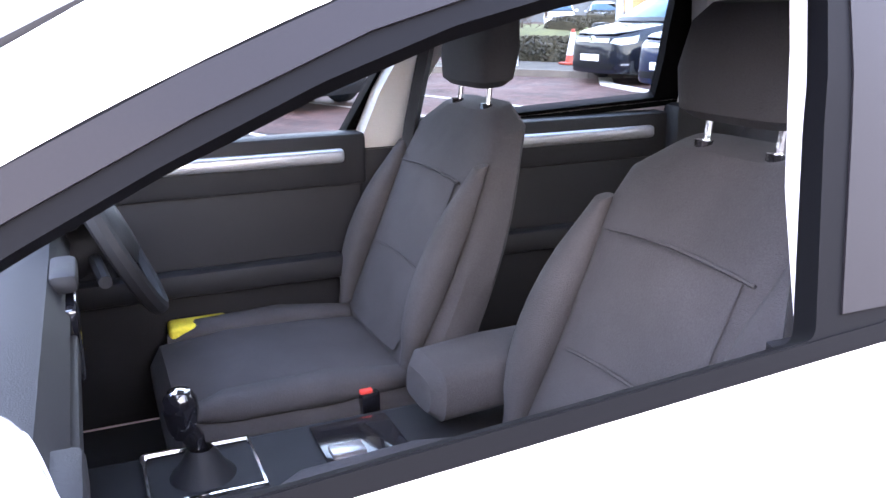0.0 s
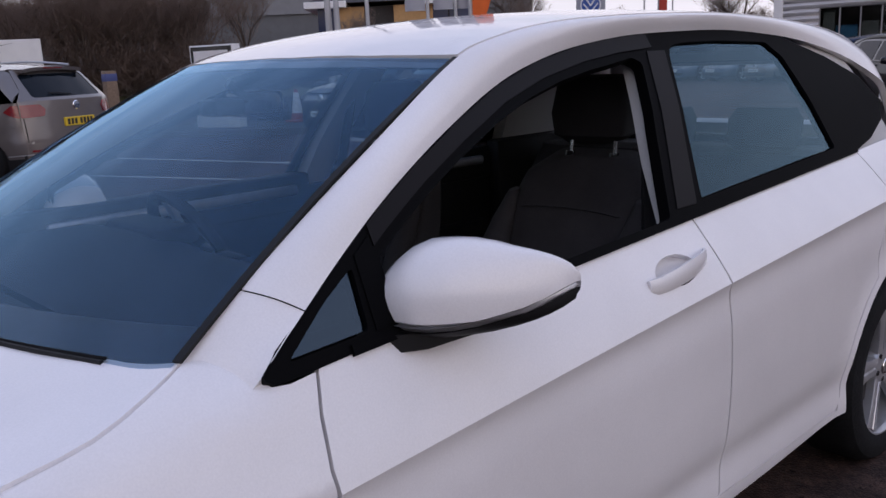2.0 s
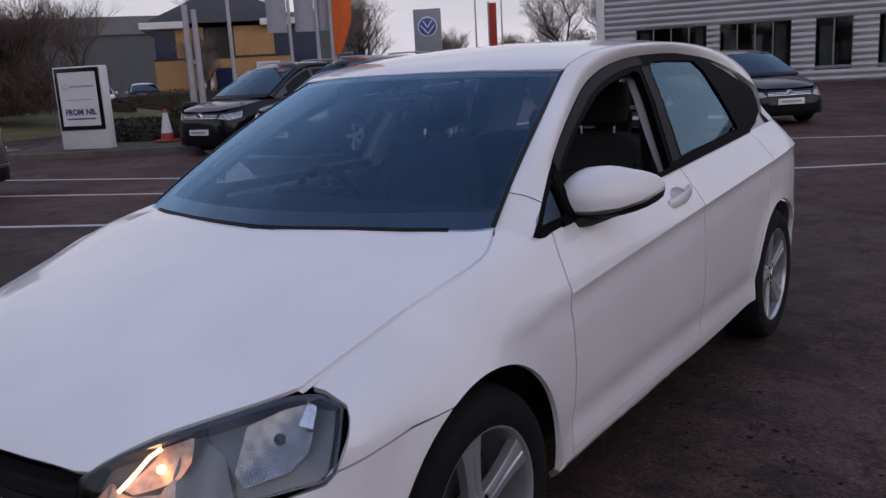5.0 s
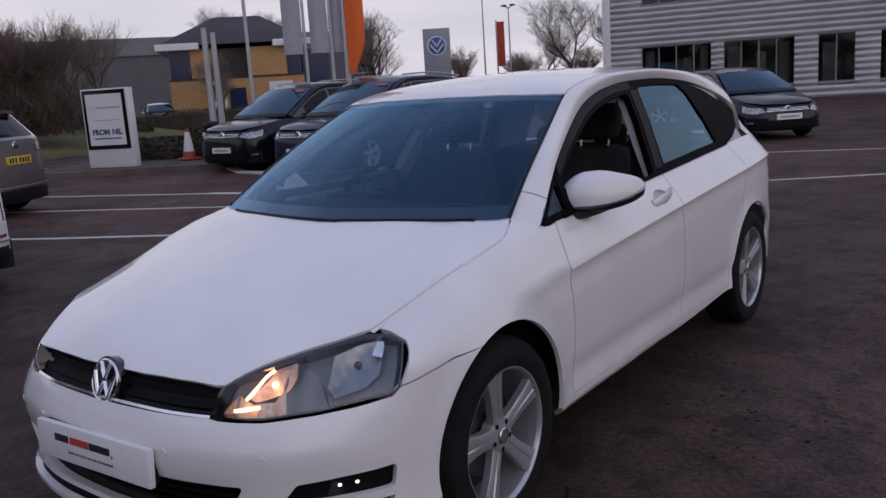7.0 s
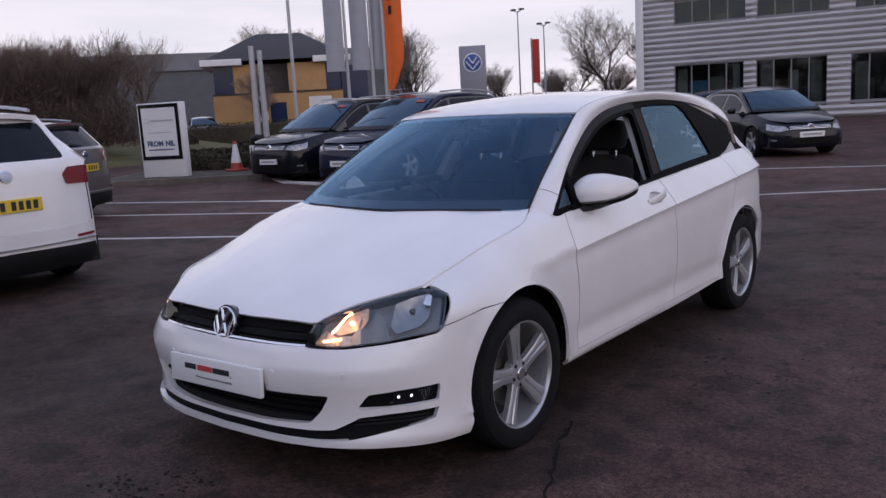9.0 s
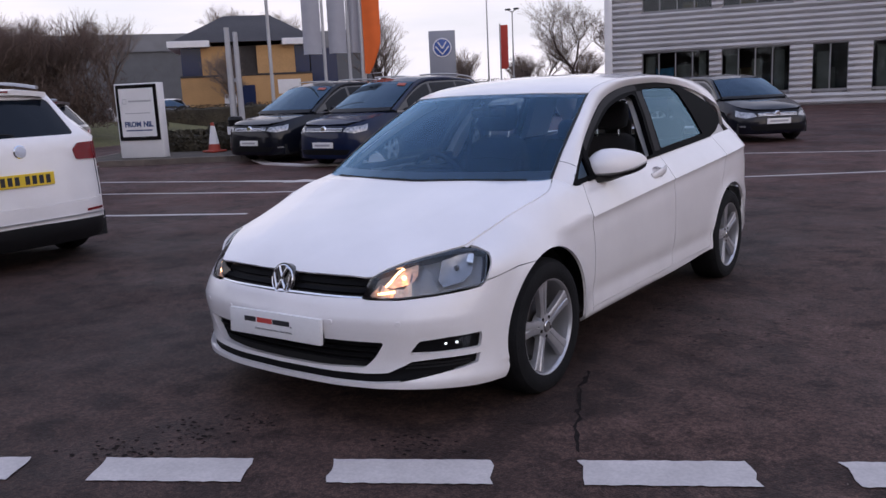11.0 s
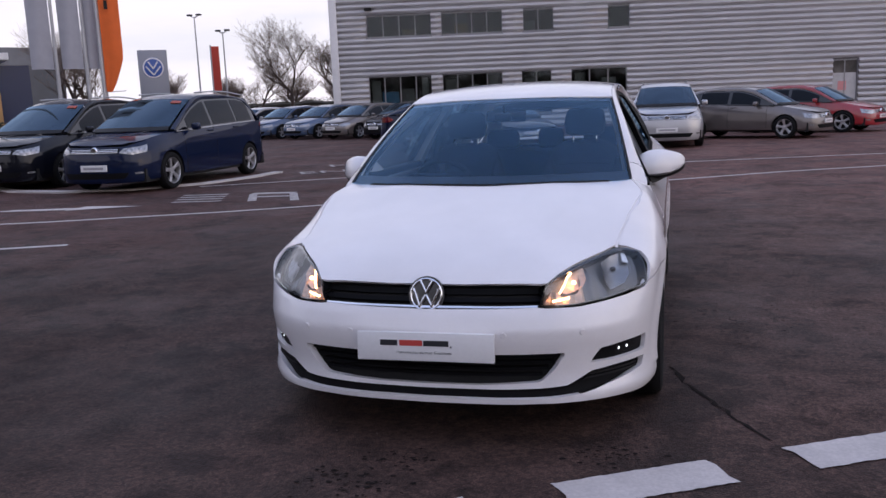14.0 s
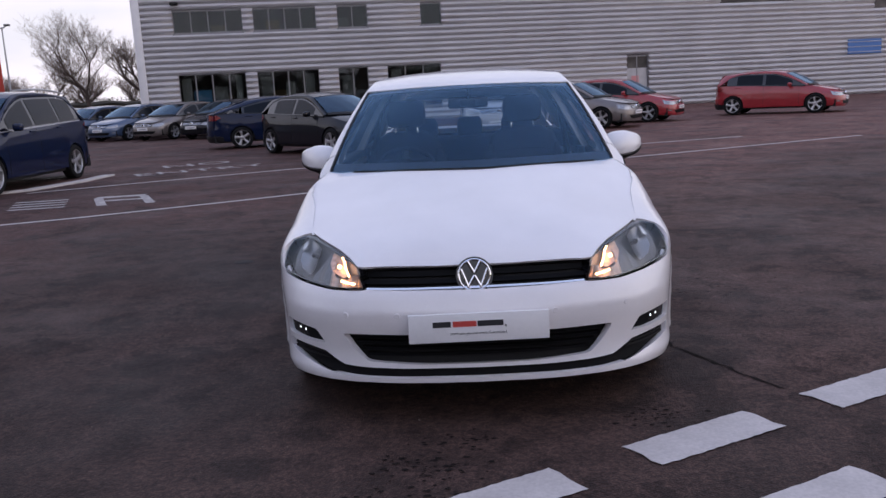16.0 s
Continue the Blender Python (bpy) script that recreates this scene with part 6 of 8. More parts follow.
    def screen_f(u, v, off=0.0):
        p = Vector((b_hw * u, cowl[0] + 0.16 * u * u - 0.16, cowl[1] - 0.02)).lerp(Vector((t_hw * u, roof0[0] + 0.12 * u * u - 0.12, roof0[1] - 0.03 * u * u + 0.01)), v)
        return p + Vector((0.1 * u, -0.5, 0.85)) * (0.06 * v * (1 - v) + off)

    g = sh("windscreen", [(-1, 0), (1, 0), (1, 1), (-1, 1)], screen_f, TINT_GLASS if dark_glass else SIDE_GLASS, (0.25, 0.25), both=False, depth=0.01, out=(0, -1, 1))
    g.visible_shadow = False
    if sticker:
        sh("sticker", [(0.60, 0.83), (0.86, 0.83), (0.86, 0.92), (0.60, 0.92)], lambda u, v: screen_f(u, v, 0.012), STICKER, (0.2, 0.1), both=False, depth=0.001, out=(0, -1, 1))
    sh("screen_frame", [(-1, -0.05), (1, -0.05), (1, 0.06), (-1, 0.06)], lambda u, v: screen_f(u, v, 0.006), BLACK_TRIM, (0.25, 0.2), both=False, out=(0, -1, 1))
    zr = table([(roof0[0] - 0.12, roof0[1] + 0.01), (roof0[0] + 0.35, top - 0.02), ((roof0[0] + roof1[0]) / 2, top), (roof1[0], roof1[1]), (roof1[0] + 0.2, roof1[1] - 0.06)])
    tw = lambda z: yr - 0.02 - max(0.0, z - 0.62) * 0.10 - max(0.0, z - belt[1]) * ((yr - 0.06 - roof1[0] - 0.07) / max(0.2, roof1[1] - belt[1]) - 0.10)
    tail_f = lambda x, z: Vector((x, tw(z) - 0.27 * (abs(x) / hw) ** 3.2, z))
    ea_ = even([Vector((b_hw + 0.03, cowl[0], cowl[1] - 0.03)), Vector((t_hw + 0.02, roof0[0], roof0[1] - 0.02)), Vector((roof_hw, roof0[0] + 0.35, top - 0.06)), Vector((roof_hw - 0.01, (roof0[0] + roof1[0]) / 2, top - 0.04)), Vector((roof_hw - 0.03, roof1[0], roof1[1] - 0.03)), tail_f(roof_hw + 0.04, belt[1] + 0.13) - Vector((0, 0.012, 0))], 30)
    dt = table([(cowl[0] + 0.05, belt[0] + 0.01), (roof0[0], roof0[1] - 0.13), (roof0[0] + 0.45, top - 0.13), (roof1[0] - 0.7, top - 0.115), (roof1[0] - 0.1, roof1[1] - 0.12), (glass_y, belt[1] + 0.16)])
    eb_ = even([Vector((gx(dt(y)) + 0.01, y, dt(y))) for y in [cowl[0] + 0.05 + (glass_y - cowl[0] - 0.05) * i / 24 for i in range(25)]] + [tail_f(hw - 0.08, belt[1]) - Vector((0, 0.012, 0))], 30)
    sh("roof_side", [(0, 0), (1, 0), (1, 1), (0, 1)], lambda t, v: along(ea_, t).lerp(along(eb_, t), v) + Vector((0.7, 0, 0.7)) * 0.02 * math.sin(math.pi * v), st=(0.04, 0.34), out=(1, 0, 0.6))
    ax = table([(p.y, p.x) for p in ea_[8:28:3]])
    az = table([(p.y, p.z) for p in ea_[8:28:3]])
    roof = lambda x, y: Vector((x, y, zr(y) - (zr(y) - az(y)) * (abs(x) / ax(y)) ** 2.5))
    half = [(0, roof0[0] - 0.12), (t_hw * 0.6, roof0[0] - 0.08), (t_hw, roof0[0])] + [(ax(y) - 0.002, y) for y in (roof0[0] + 0.2, roof0[0] + 0.5, (roof0[0] + roof1[0]) / 2, roof1[0] - 0.3, roof1[0])] + [(0.3, roof1[0] + 0.06), (0, roof1[0] + 0.07)]
    sh("roof", half + [(-x, y) for x, y in half[1:-1]][::-1], roof, both=False, out=(0, 0, 1))
    bl = lambda y: bz(y) + 0.004
    ys = [cowl[0] + 0.10 + (glass_y - cowl[0] - 0.12) * i / 12 for i in range(13)]
    dlo_ = [(y, bl(y)) for y in ys] + [(y, dt(y) - 0.012) for y in ys[::-1]]
    sh("side_surround", dlo_, lambda y, z: Vector((gx(z) + 0.004, y, z)), GLOSS_BLACK, (0.2, 0.12), depth=0.02, holes=[])
    mid = cowl[0] + 0.45 + 0.95
    for y0, y1 in ((cowl[0] + 0.5, mid - 0.05), (mid + 0.05, wb - 0.12 if glass_y < wb + 0.45 else mid + 0.95), *(() if glass_y < wb + 0.45 else ((mid + 1.02, glass_y - 0.18),))):
        q = [y0 + (y1 - y0) * i / 5 for i in range(6)]
        sh("side_pane", [(y, bl(y) + 0.03) for y in q] + [(y, dt(y) - 0.045) for y in q[::-1]], lambda y, z: Vector((gx(z) + 0.010, y, z)), DARK_PANE, (0.25, 0.15), depth=0.004)
    sh("belt_strip", [(y, bl(y) - 0.012) for y in ys] + [(y, bl(y) + 0.010) for y in ys[::-1]], lambda y, z: Vector((gx(max(z, belt[0])) + 0.016, y, z)), SILVER_TRIM if rails else BLACK_TRIM, (0.3, 0.1), depth=0.01)
    hz = roof1[1] - 0.03
    hole = rounded([(-0.82 * roof_hw - 0.1, belt[1] + 0.04), (0.82 * roof_hw + 0.1, belt[1] + 0.04), (0.90 * roof_hw, hz - 0.05), (-0.90 * roof_hw, hz - 0.05)], 0.05)
    sh("tailgate", [(-0.87 * hw, 0.34), (0.87 * hw, 0.34), (0.87 * hw, belt[1]), (roof_hw + 0.06, belt[1] + 0.14), (roof_hw - 0.02, hz), (-roof_hw + 0.02, hz), (-roof_hw - 0.06, belt[1] + 0.14), (-0.87 * hw, belt[1])], tail_f, both=False, out=(0, 1, 0), holes=[hole])
    sh("rear_screen", hole, lambda x, z: tail_f(x, z) + Vector((0, -0.01, 0)), DARK_PANE, (0.3, 0.2), both=False, out=(0, 1, 0), depth=0.0)
    sh("rear_bumper", [(sy(yr - 0.42), 0.22), (sx(0.6 * hw, True), 0.22), (sk.length, 0.22), (sk.length, 0.56), (sx(0.6 * hw, True), 0.56), (sy(yr - 0.42), 0.56)], lambda s, z: sk(s, z, 0.006), colour, out=(0.5, 1, 0))
    sh("rear_valance", [(sy(yr - 0.45), 0.20), (sx(0.6 * hw, True), 0.20), (sk.length, 0.20), (sk.length, 0.40), (sx(0.6 * hw, True), 0.39), (sy(yr - 0.45), 0.37)], lambda s, z: sk(s, z, 0.014), BLACK_TRIM, out=(0.5, 1, 0))
    link("underside", new_box(-hw + 0.10, hw - 0.10, yf + 0.25, yr - 0.2, 0.19, 0.42), CAVITY, ob)
    link("cabin", new_box(-hw + 0.2, hw - 0.2, cowl[0] + 0.35, yr - 0.4, 0.4, belt[0] - 0.02), CAVITY, ob)
    for x in (-0.36, 0.36):
        link("seat", new_box(x - 0.22, x + 0.22, roof0[0] + 0.45, roof0[0] + 0.62, belt[0] - 0.1, belt[0] + 0.18, 0.05, 2), CLOTH, ob)
    # lamps, grille, plates
    lz0, lz1 = nose_z - 0.155, nose_z - 0.045
    sh("headlight", rounded([(sx(0.52 * hw), lz0 + 0.035), (sx(0.75 * hw), lz0), (sy(yf + 0.34), lz0 + 0.04), (sy(yf + 0.40), lz1 + 0.06), (sy(yf + 0.28), lz1 + 0.03), (sx(0.6 * hw), lz1)], 0.02), lambda s, z: sk(s, z, 0.006), HEADLAMP, (0.08, 0.05), out=(0.3, -1, 0))
    sh("grille", [(-sx(0.5 * hw), nose_z - 0.125), (sx(0.5 * hw), nose_z - 0.125), (sx(0.53 * hw), nose_z - 0.04), (-sx(0.53 * hw), nose_z - 0.04)], lambda s, z: sk(s, z, 0.003), GRILLE_BLACK, (0.15, 0.1), both=False, out=(0, -1, 0))
    for z in (nose_z - 0.108, nose_z - 0.082, nose_z - 0.056):
        sh("grille_bar", [(-sx(0.5 * hw), z - 0.004), (sx(0.5 * hw), z - 0.004), (sx(0.5 * hw), z + 0.004), (-sx(0.5 * hw), z + 0.004)], lambda s, zz: sk(s, zz, 0.012), CHROME, (0.2, 0.1), both=False, out=(0, -1, 0))
    sh("lower_intake", rounded([(-sx(0.6 * hw), 0.27), (sx(0.6 * hw), 0.27), (sx(0.68 * hw), 0.37), (-sx(0.68 * hw), 0.37)], 0.03), lambda s, z: sk(s, z, 0.004), GRILLE_BLACK, (0.15, 0.1), both=False, out=(0, -1, 0))
    sh("fog_lamp", rounded([(sx(0.76 * hw), 0.34), (sx(0.86 * hw), 0.345), (sx(0.86 * hw), 0.375), (sx(0.76 * hw), 0.372)], 0.01), lambda s, z: sk(s, z, 0.006), HEADLAMP, (0.1, 0.1), out=(0.3, -1, 0))
    bm = bmesh.new()
    lathe(bm, [(0.0001, -0.012), (0.055, -0.012), (0.062, -0.006), (0.07, 0.02)], axis="y", seg=20, centre=(0, sk(0, nose_z - 0.08).y - 0.006, nose_z - 0.08))
    link("emblem", bm, CHROME, ob)
    link("front_plate", new_box(-0.26, 0.26, yf - 0.022, yf + 0.01, 0.40, 0.51, 0.003, 1), PLATE_WHITE, ob)
    link("plate_bars", new_box(-0.20, 0.20, yf - 0.025, yf - 0.021, 0.435, 0.475), surface("faded_print", (0.35, 0.35, 0.37), 0.5) if "faded_print" not in bpy.data.materials else bpy.data.materials["faded_print"], ob)
    if rear_plate:
        yy = tail_f(0, 0.78).y
        p = link("rear_plate", new_box(-0.26, 0.26, yy - 0.01, yy + 0.02, 0.74, 0.85, 0.003, 1), PLATE_YELLOW, ob)
        for k in range(7):
            x = -0.20 + 0.062 * k + (0.03 if k > 3 else 0)
            part("print_bar", new_box(x - 0.02, x + 0.02, yy + 0.02, yy + 0.022, 0.758, 0.832), INK, p)
        bm = bmesh.new()
        lathe(bm, [(0.0001, 0.012), (0.05, 0.012), (0.058, 0.004), (0.06, -0.02)], axis="y", seg=20, centre=(0, tail_f(0, belt[1] - 0.08).y + 0.004, belt[1] - 0.08))
        link("rear_emblem", bm, CHROME, ob)
        sh("spoiler", [(-roof_hw + 0.05, roof1[0] - 0.06), (roof_hw - 0.05, roof1[0] - 0.06), (roof_hw - 0.09, roof1[0] + 0.17), (-roof_hw + 0.09, roof1[0] + 0.17)], lambda x, y: Vector((x, y, roof1[1] + 0.022 - 0.10 * max(0.0, y - roof1[0]) - 0.05 * (abs(x) / roof_hw) ** 3)), both=False, out=(0, 0, 1), depth=0.045)
        link("brake_light", new_box(-0.16, 0.16, roof1[0] + 0.14, roof1[0] + 0.176, roof1[1] - 0.022, roof1[1] - 0.004, 0.003, 1), TAIL_RED, ob)
        sh("bumper_strip", [(sy(yr - 0.42), 0.405), (sx(0.6 * hw, True), 0.425), (sk.length, 0.425), (sk.length, 0.438), (sx(0.6 * hw, True), 0.438), (sy(yr - 0.42), 0.418)], lambda s, z: sk(s, z, 0.018), SILVER_TRIM, out=(0.5, 1, 0), depth=0.01)
        sh("reflector", [(sx(0.82 * hw, True), 0.455), (sx(0.60 * hw, True), 0.455), (sx(0.60 * hw, True), 0.478), (sx(0.82 * hw, True), 0.478)], lambda s, z: sk(s, z, 0.016), TAIL_RED, out=(0.3, 1, 0), depth=0.008)
        link("screen_wiper", tube(bmesh.new(), [tail_f(0.0, belt[1] + 0.06) + Vector((0, 0.014, 0)), tail_f(0.18, belt[1] + 0.085) + Vector((0, 0.014, 0)), tail_f(0.34, belt[1] + 0.09) + Vector((0, 0.012, 0))], 0.010, 6), BLACK_TRIM, ob)
        sh("tailgate_gap", [(0.835 * hw, 0.58), (0.845 * hw, 0.58), (0.845 * hw, belt[1] - 0.18), (0.835 * hw, belt[1] - 0.18)], lambda x, z: tail_f(x, z) + Vector((0, 0.004, 0)), CAVITY, (0.1, 0.1), out=(0, 1, 0), depth=0.004)
    lz = belt[1] - 0.17
    sh("tail_lamp", rounded([(sy(yr - 0.42), lz + 0.05), (sy(yr - 0.25), lz - 0.03), (sx(0.60 * hw, True), lz - 0.02), (sx(0.52 * hw, True), lz + 0.07), (sx(0.6 * hw, True), lz + 0.13), (sy(yr - 0.3), lz + 0.13)], 0.02), lambda s, z: sk(s, z, 0.012), tail_colour, (0.08, 0.06), out=(0.5, 1, 0))
    sh("tail_lamp_lens", rounded([(0.58 * hw, lz - 0.02), (0.868 * hw, lz - 0.03), (0.868 * hw, lz + 0.13), (0.62 * hw, lz + 0.13), (0.55 * hw, lz + 0.07)], 0.02), lambda x, z: tail_f(x, z) + Vector((0, 0.012, 0)), tail_colour, (0.1, 0.06), out=(0, 1, 0))
    for sg in (1, -1):
        mr = link("door_mirror", new_box(min(sg * (hw - 0.02), sg * (hw + 0.15)), max(sg * (hw - 0.02), sg * (hw + 0.15)), cowl[0] + 0.50, cowl[0] + 0.62, belt[0] + 0.0, belt[0] + 0.13, 0.045, 3), colour, ob)
        for y in (mid - 0.16, min(mid + 0.85, wb)):
            c = sk(sy(y), bz(y) * 0.94)
            link("door_pull", new_box(min(sg * (c.x - 0.01), sg * (c.x + 0.025)), max(sg * (c.x - 0.01), sg * (c.x + 0.025)), y - 0.1, y + 0.1, c.z - 0.015, c.z + 0.012, 0.01, 2), colour, ob)
        if rails:
            link("roof_rail", tube(bmesh.new(), [(sg * (roof_hw - 0.02), y, zr(y) + 0.015) for y in [roof0[0] + 0.3 + (roof1[0] - roof0[0] - 0.4) * i / 8 for i in range(9)]], 0.017, 6), SILVER_TRIM, ob)
        for y in (mid, cowl[0] + 0.28):
            b2 = bmesh.new()
            pts = [sk(sy(y + 0.0), z, 0.0025) for z in (0.30, 0.42, 0.54, 0.66, 0.78, bz(y) - 0.01)]
            tube(b2, [(sg * p.x, p.y, p.z) for p in pts], 0.004, 4)
            link("door_gap", b2, CAVITY, ob)
        for yc in (0.0, wb):
            b2 = bmesh.new()
            n = 14
            a = [b2.verts.new((sg * (hw - 0.03), yc + (r + 0.05) * math.cos(math.pi * i / n), r + (r + 0.05) * math.sin(math.pi * i / n))) for i in range(n + 1)]
            b = [b2.verts.new((sg * 0.45, v.co.y, v.co.z)) for v in a]
            for i in range(n):
                b2.faces.new((a[i], a[i + 1], b[i + 1], b[i]))
            b2.faces.new(b)
            link("arch_liner", b2, CAVITY, ob)
            wheel(ob, sg * (hw - 0.11), yc, r, 0.215, r * 0.70, sg, 5, plain=True)
    return ob


STICKER = surface("sticker_orange", (0.40, 0.08, 0.05), 0.5, grain=0.05)
DARK_PANE = surface("dark_pane", (0.006, 0.009, 0.014), 0.05, coat=0.0, grain=0.1, grain_scale=3, spec=0.14)
HEADLAMP = surface("headlamp_glass", (0.34, 0.345, 0.36), 0.12, 0.5, grain=0.5, grain_scale=22, coat=1.0)
mpv = dict(hw=0.95, yf=-0.95, yr=3.90, wb=2.92, r=0.335, nose_z=0.83, cowl=(0.20, 1.10), roof0=(1.15, 1.62), top=1.74, roof1=(3.45, 1.64), belt=(1.03, 1.14), roof_hw=0.64, glass_y=3.42, tail_y=3.86, rails=True)
vehicle("people_carrier", "dark navy people carrier parked facing out of its bay", PAINT_NAVY, (-8.78, 9.55), 0, category="people carrier", group="parked people carriers", sticker=True, **mpv)
vehicle("people_carrier", "black people carrier parked beside the navy one", PAINT_BLACK, (-11.55, 10.1), 2, category="people carrier", group="parked people carriers", sticker=True, **mpv)
suv = dict(hw=0.92, yf=-0.90, yr=3.58, wb=2.68, r=0.35, nose_z=0.83, cowl=(0.20, 1.08), roof0=(0.98, 1.52), top=1.65, roof1=(2.98, 1.57), belt=(1.02, 1.12), roof_hw=0.60, glass_y=2.95, tail_y=3.5, rails=True)
vehicle("sport_utility_car", "white sport utility car parked with its rear outwards", PAINT_WHITE, (-8.02, 0.45), -90, rear_plate=True, **suv)
wagon = dict(hw=0.90, yf=-0.86, yr=3.48, wb=2.68, r=0.32, nose_z=0.76, cowl=(0.12, 1.02), roof0=(0.95, 1.47), top=1.58, roof1=(2.95, 1.50), belt=(0.97, 1.08), roof_hw=0.60, glass_y=2.95, tail_y=3.4, rails=True)
vehicle("compact_people_carrier", "bronze-grey compact people carrier on the car park lane", PAINT_GREY, (-12.75, 2.47), -63, rear_plate=True, **wagon)
hatch = dict(yf=-0.86)
vehicle("parked_hatchback", "black hatchback parked nose out before the clad building", PAINT_BLACK, (-2.6, 15.83), 44, group="cars before the building", **hatch)
saloon = dict(hw=0.90, yf=-0.90, yr=3.75, wb=2.78, nose_z=0.68, cowl=(0.30, 0.96), roof0=(1.05, 1.36), top=1.46, roof1=(2.55, 1.38), belt=(0.90, 1.02), roof_hw=0.55, glass_y=2.75, tail_y=3.4)
vehicle("parked_saloon", "dark blue saloon parked in the row before the building", PAINT_NAVY, (-4.2, 21.8), 108, group="cars before the building", **saloon)
for k, (pt, what) in enumerate(((PAINT_BLACK, "black"), (PAINT_GREY, "bronze-grey"), (PAINT_BLUE, "steel-blue"), (PAINT_BLUE, "blue"), (PAINT_SILVER, "silver"), (PAINT_NAVY, "dark blue"), (PAINT_BLUE, "blue-grey"), (PAINT_BLACK, "black"))):
    vehicle("parked_hatchback", what + " hatchback in the row before the building", pt, (-10.3 - 2.28 * k, 28.7 + 1.05 * k), -24, group="cars before the building", **hatch)
vehicle("parked_suv", "silver sport utility car parked nose out before the building", PAINT_SILVER, (0.7, 18.7), 2, group="cars before the building", **suv)
vehicle("parked_hatchback", "grey hatchback parked at the building's foot", PAINT_GREY, (4.2, 21.7), 62, group="cars before the building", **hatch)
vehicle("parked_hatchback", "red hatchback parked behind a grey one", PAINT_RED, (6.1, 24.3), 62, group="cars before the building", **hatch)
vehicle("parked_hatchback", "red hatchback parked near the building", PAINT_RED, (11.7, 25.0), 60, group="cars before the building", **hatch)
vehicle("far_car", "white car far off beyond the verge", PAINT_WHITE, (-40.2, 25.6), 60, group="cars beyond the verge", rise=0.25, **hatch)
vehicle("far_car", "pale car far off beyond the verge", PAINT_SILVER, (-38.4, 27.3), 60, group="cars beyond the verge", rise=0.2, **hatch)

# ---- signs, poles, cone ----
WHITE_PANEL = surface("white_panel", (0.72, 0.71, 0.72), 0.45, grain=0.03, blotch=0.06, blotch_scale=2)
GREY_METAL = surface("grey_metal", (0.42, 0.42, 0.44), 0.45, 0.3, grain=0.05, blotch=0.08, blotch_scale=3)
BANNER_GREY = surface("grey_banner", (0.36, 0.36, 0.40), 0.8, grain=0.04, grain_scale=200, blotch=0.05)
BANNER_ORANGE = surface("orange_banner", (0.72, 0.13, 0.02), 0.75, grain=0.04, grain_scale=200, blotch=0.05)
CONE_RED = surface("cone_red", (0.36, 0.05, 0.03), 0.5, grain=0.08, blotch=0.12)

sign = empty("sign_board", Matrix.Translation((-15.3, 9.15, 0.12)) @ pose(0, 0, 0, 0, 0, 21), "white totem sign with a black-framed panel on the island", "sign")
part("totem", new_box(-0.60, 0.60, -0.10, 0.14, 0, 1.78, 0.012, 2), WHITE_PANEL, sign)
fr = part("panel_frame", new_box(-0.56, 0.56, -0.125, -0.10, 0.42, 1.75, 0.006, 1), GLOSS_BLACK, sign)
pn = part("panel", new_box(-0.47, 0.47, -0.132, -0.124, 0.51, 1.66), WHITE_PANEL, sign)
BLUE_INK = surface("blue_ink", (0.03, 0.06, 0.16), 0.5, grain=0.05)
for word, x in (("FROM", -0.155), ("NIL", 0.265)):
    letters(word, 0.122, Matrix.Translation((x, -0.1335, 0.80)) @ pose(0, 0, 0, 90, 0, 0), BLUE_INK, "sign_word", pn, 0.0015, 0.008)
part("print_bar", new_box(-0.36, 0.36, -0.1345, -0.132, 0.645, 0.675), BLUE_INK, pn)
part("print_bar", new_box(-0.22, 0.40, -0.1345, -0.132, 1.335, 1.375), GREY_METAL, pn)
part("print_bar", new_box(-0.34, 0.34, -0.1345, -0.132, 1.06, 1.08), GREY_METAL, pn)
bm = bmesh.new()
tube(bm, [(-0.38, -0.134, 1.30), (-0.28, -0.134, 1.30), (-0.28, -0.134, 1.41), (-0.38, -0.134, 1.41), (-0.38, -0.134, 1.30)], 0.008, 4)
part("print_mark", bm, GREY_METAL, pn)

board = empty("notice_board", Matrix.Translation((-26.9, 8.8, 0.45)) @ pose(0, 0, 0, 0, 0, 62), "plain white notice board on two posts on the grass", "sign")
part("panel", new_box(-0.62, 0.62, -0.03, 0.03, 0.75, 2.15, 0.01, 1), WHITE_PANEL, board)
for x in (-0.5, 0.5):
    part("post", new_box(x - 0.04, x + 0.04, 0.03, 0.11, -0.4, 2.1, 0.01, 1), GREY_METAL, board)

cone = empty("traffic_cone", Matrix.Translation((-14.6, 10.7, 0.125)), "red and white traffic cone on the island", "traffic cone")
part("base", new_box(-0.22, 0.22, -0.22, 0.22, 0, 0.05, 0.02, 2), CONE_RED, cone)
for z0, z1, mt in ((0.05, 0.20, CONE_RED), (0.20, 0.66, WHITE_PANEL), (0.66, 0.74, CONE_RED)):
    bm = bmesh.new()
    lathe(bm, [(0.165 - 0.17 * z0, z0), (0.165 - 0.17 * z1, z1)] + ([(0.02, z1)] if z1 > 0.7 else []), axis="z", seg=24)
    part("cone_band", bm, mt, cone)
binp = empty("litter_bin", Matrix.Translation((-14.3, 11.2, 0.12)), "black bollard bin with a pale notice", "bin")
bm = bmesh.new()
lathe(bm, [(0.17, 0), (0.19, 0.08), (0.18, 0.75), (0.20, 0.78), (0.16, 0.86), (0.001, 0.88)], axis="z", seg=24)
part("drum", bm, BLACK_TRIM, binp)
part("notice", new_box(-0.09, 0.09, -0.21, -0.185, 0.42, 0.62), WHITE_PANEL, binp)
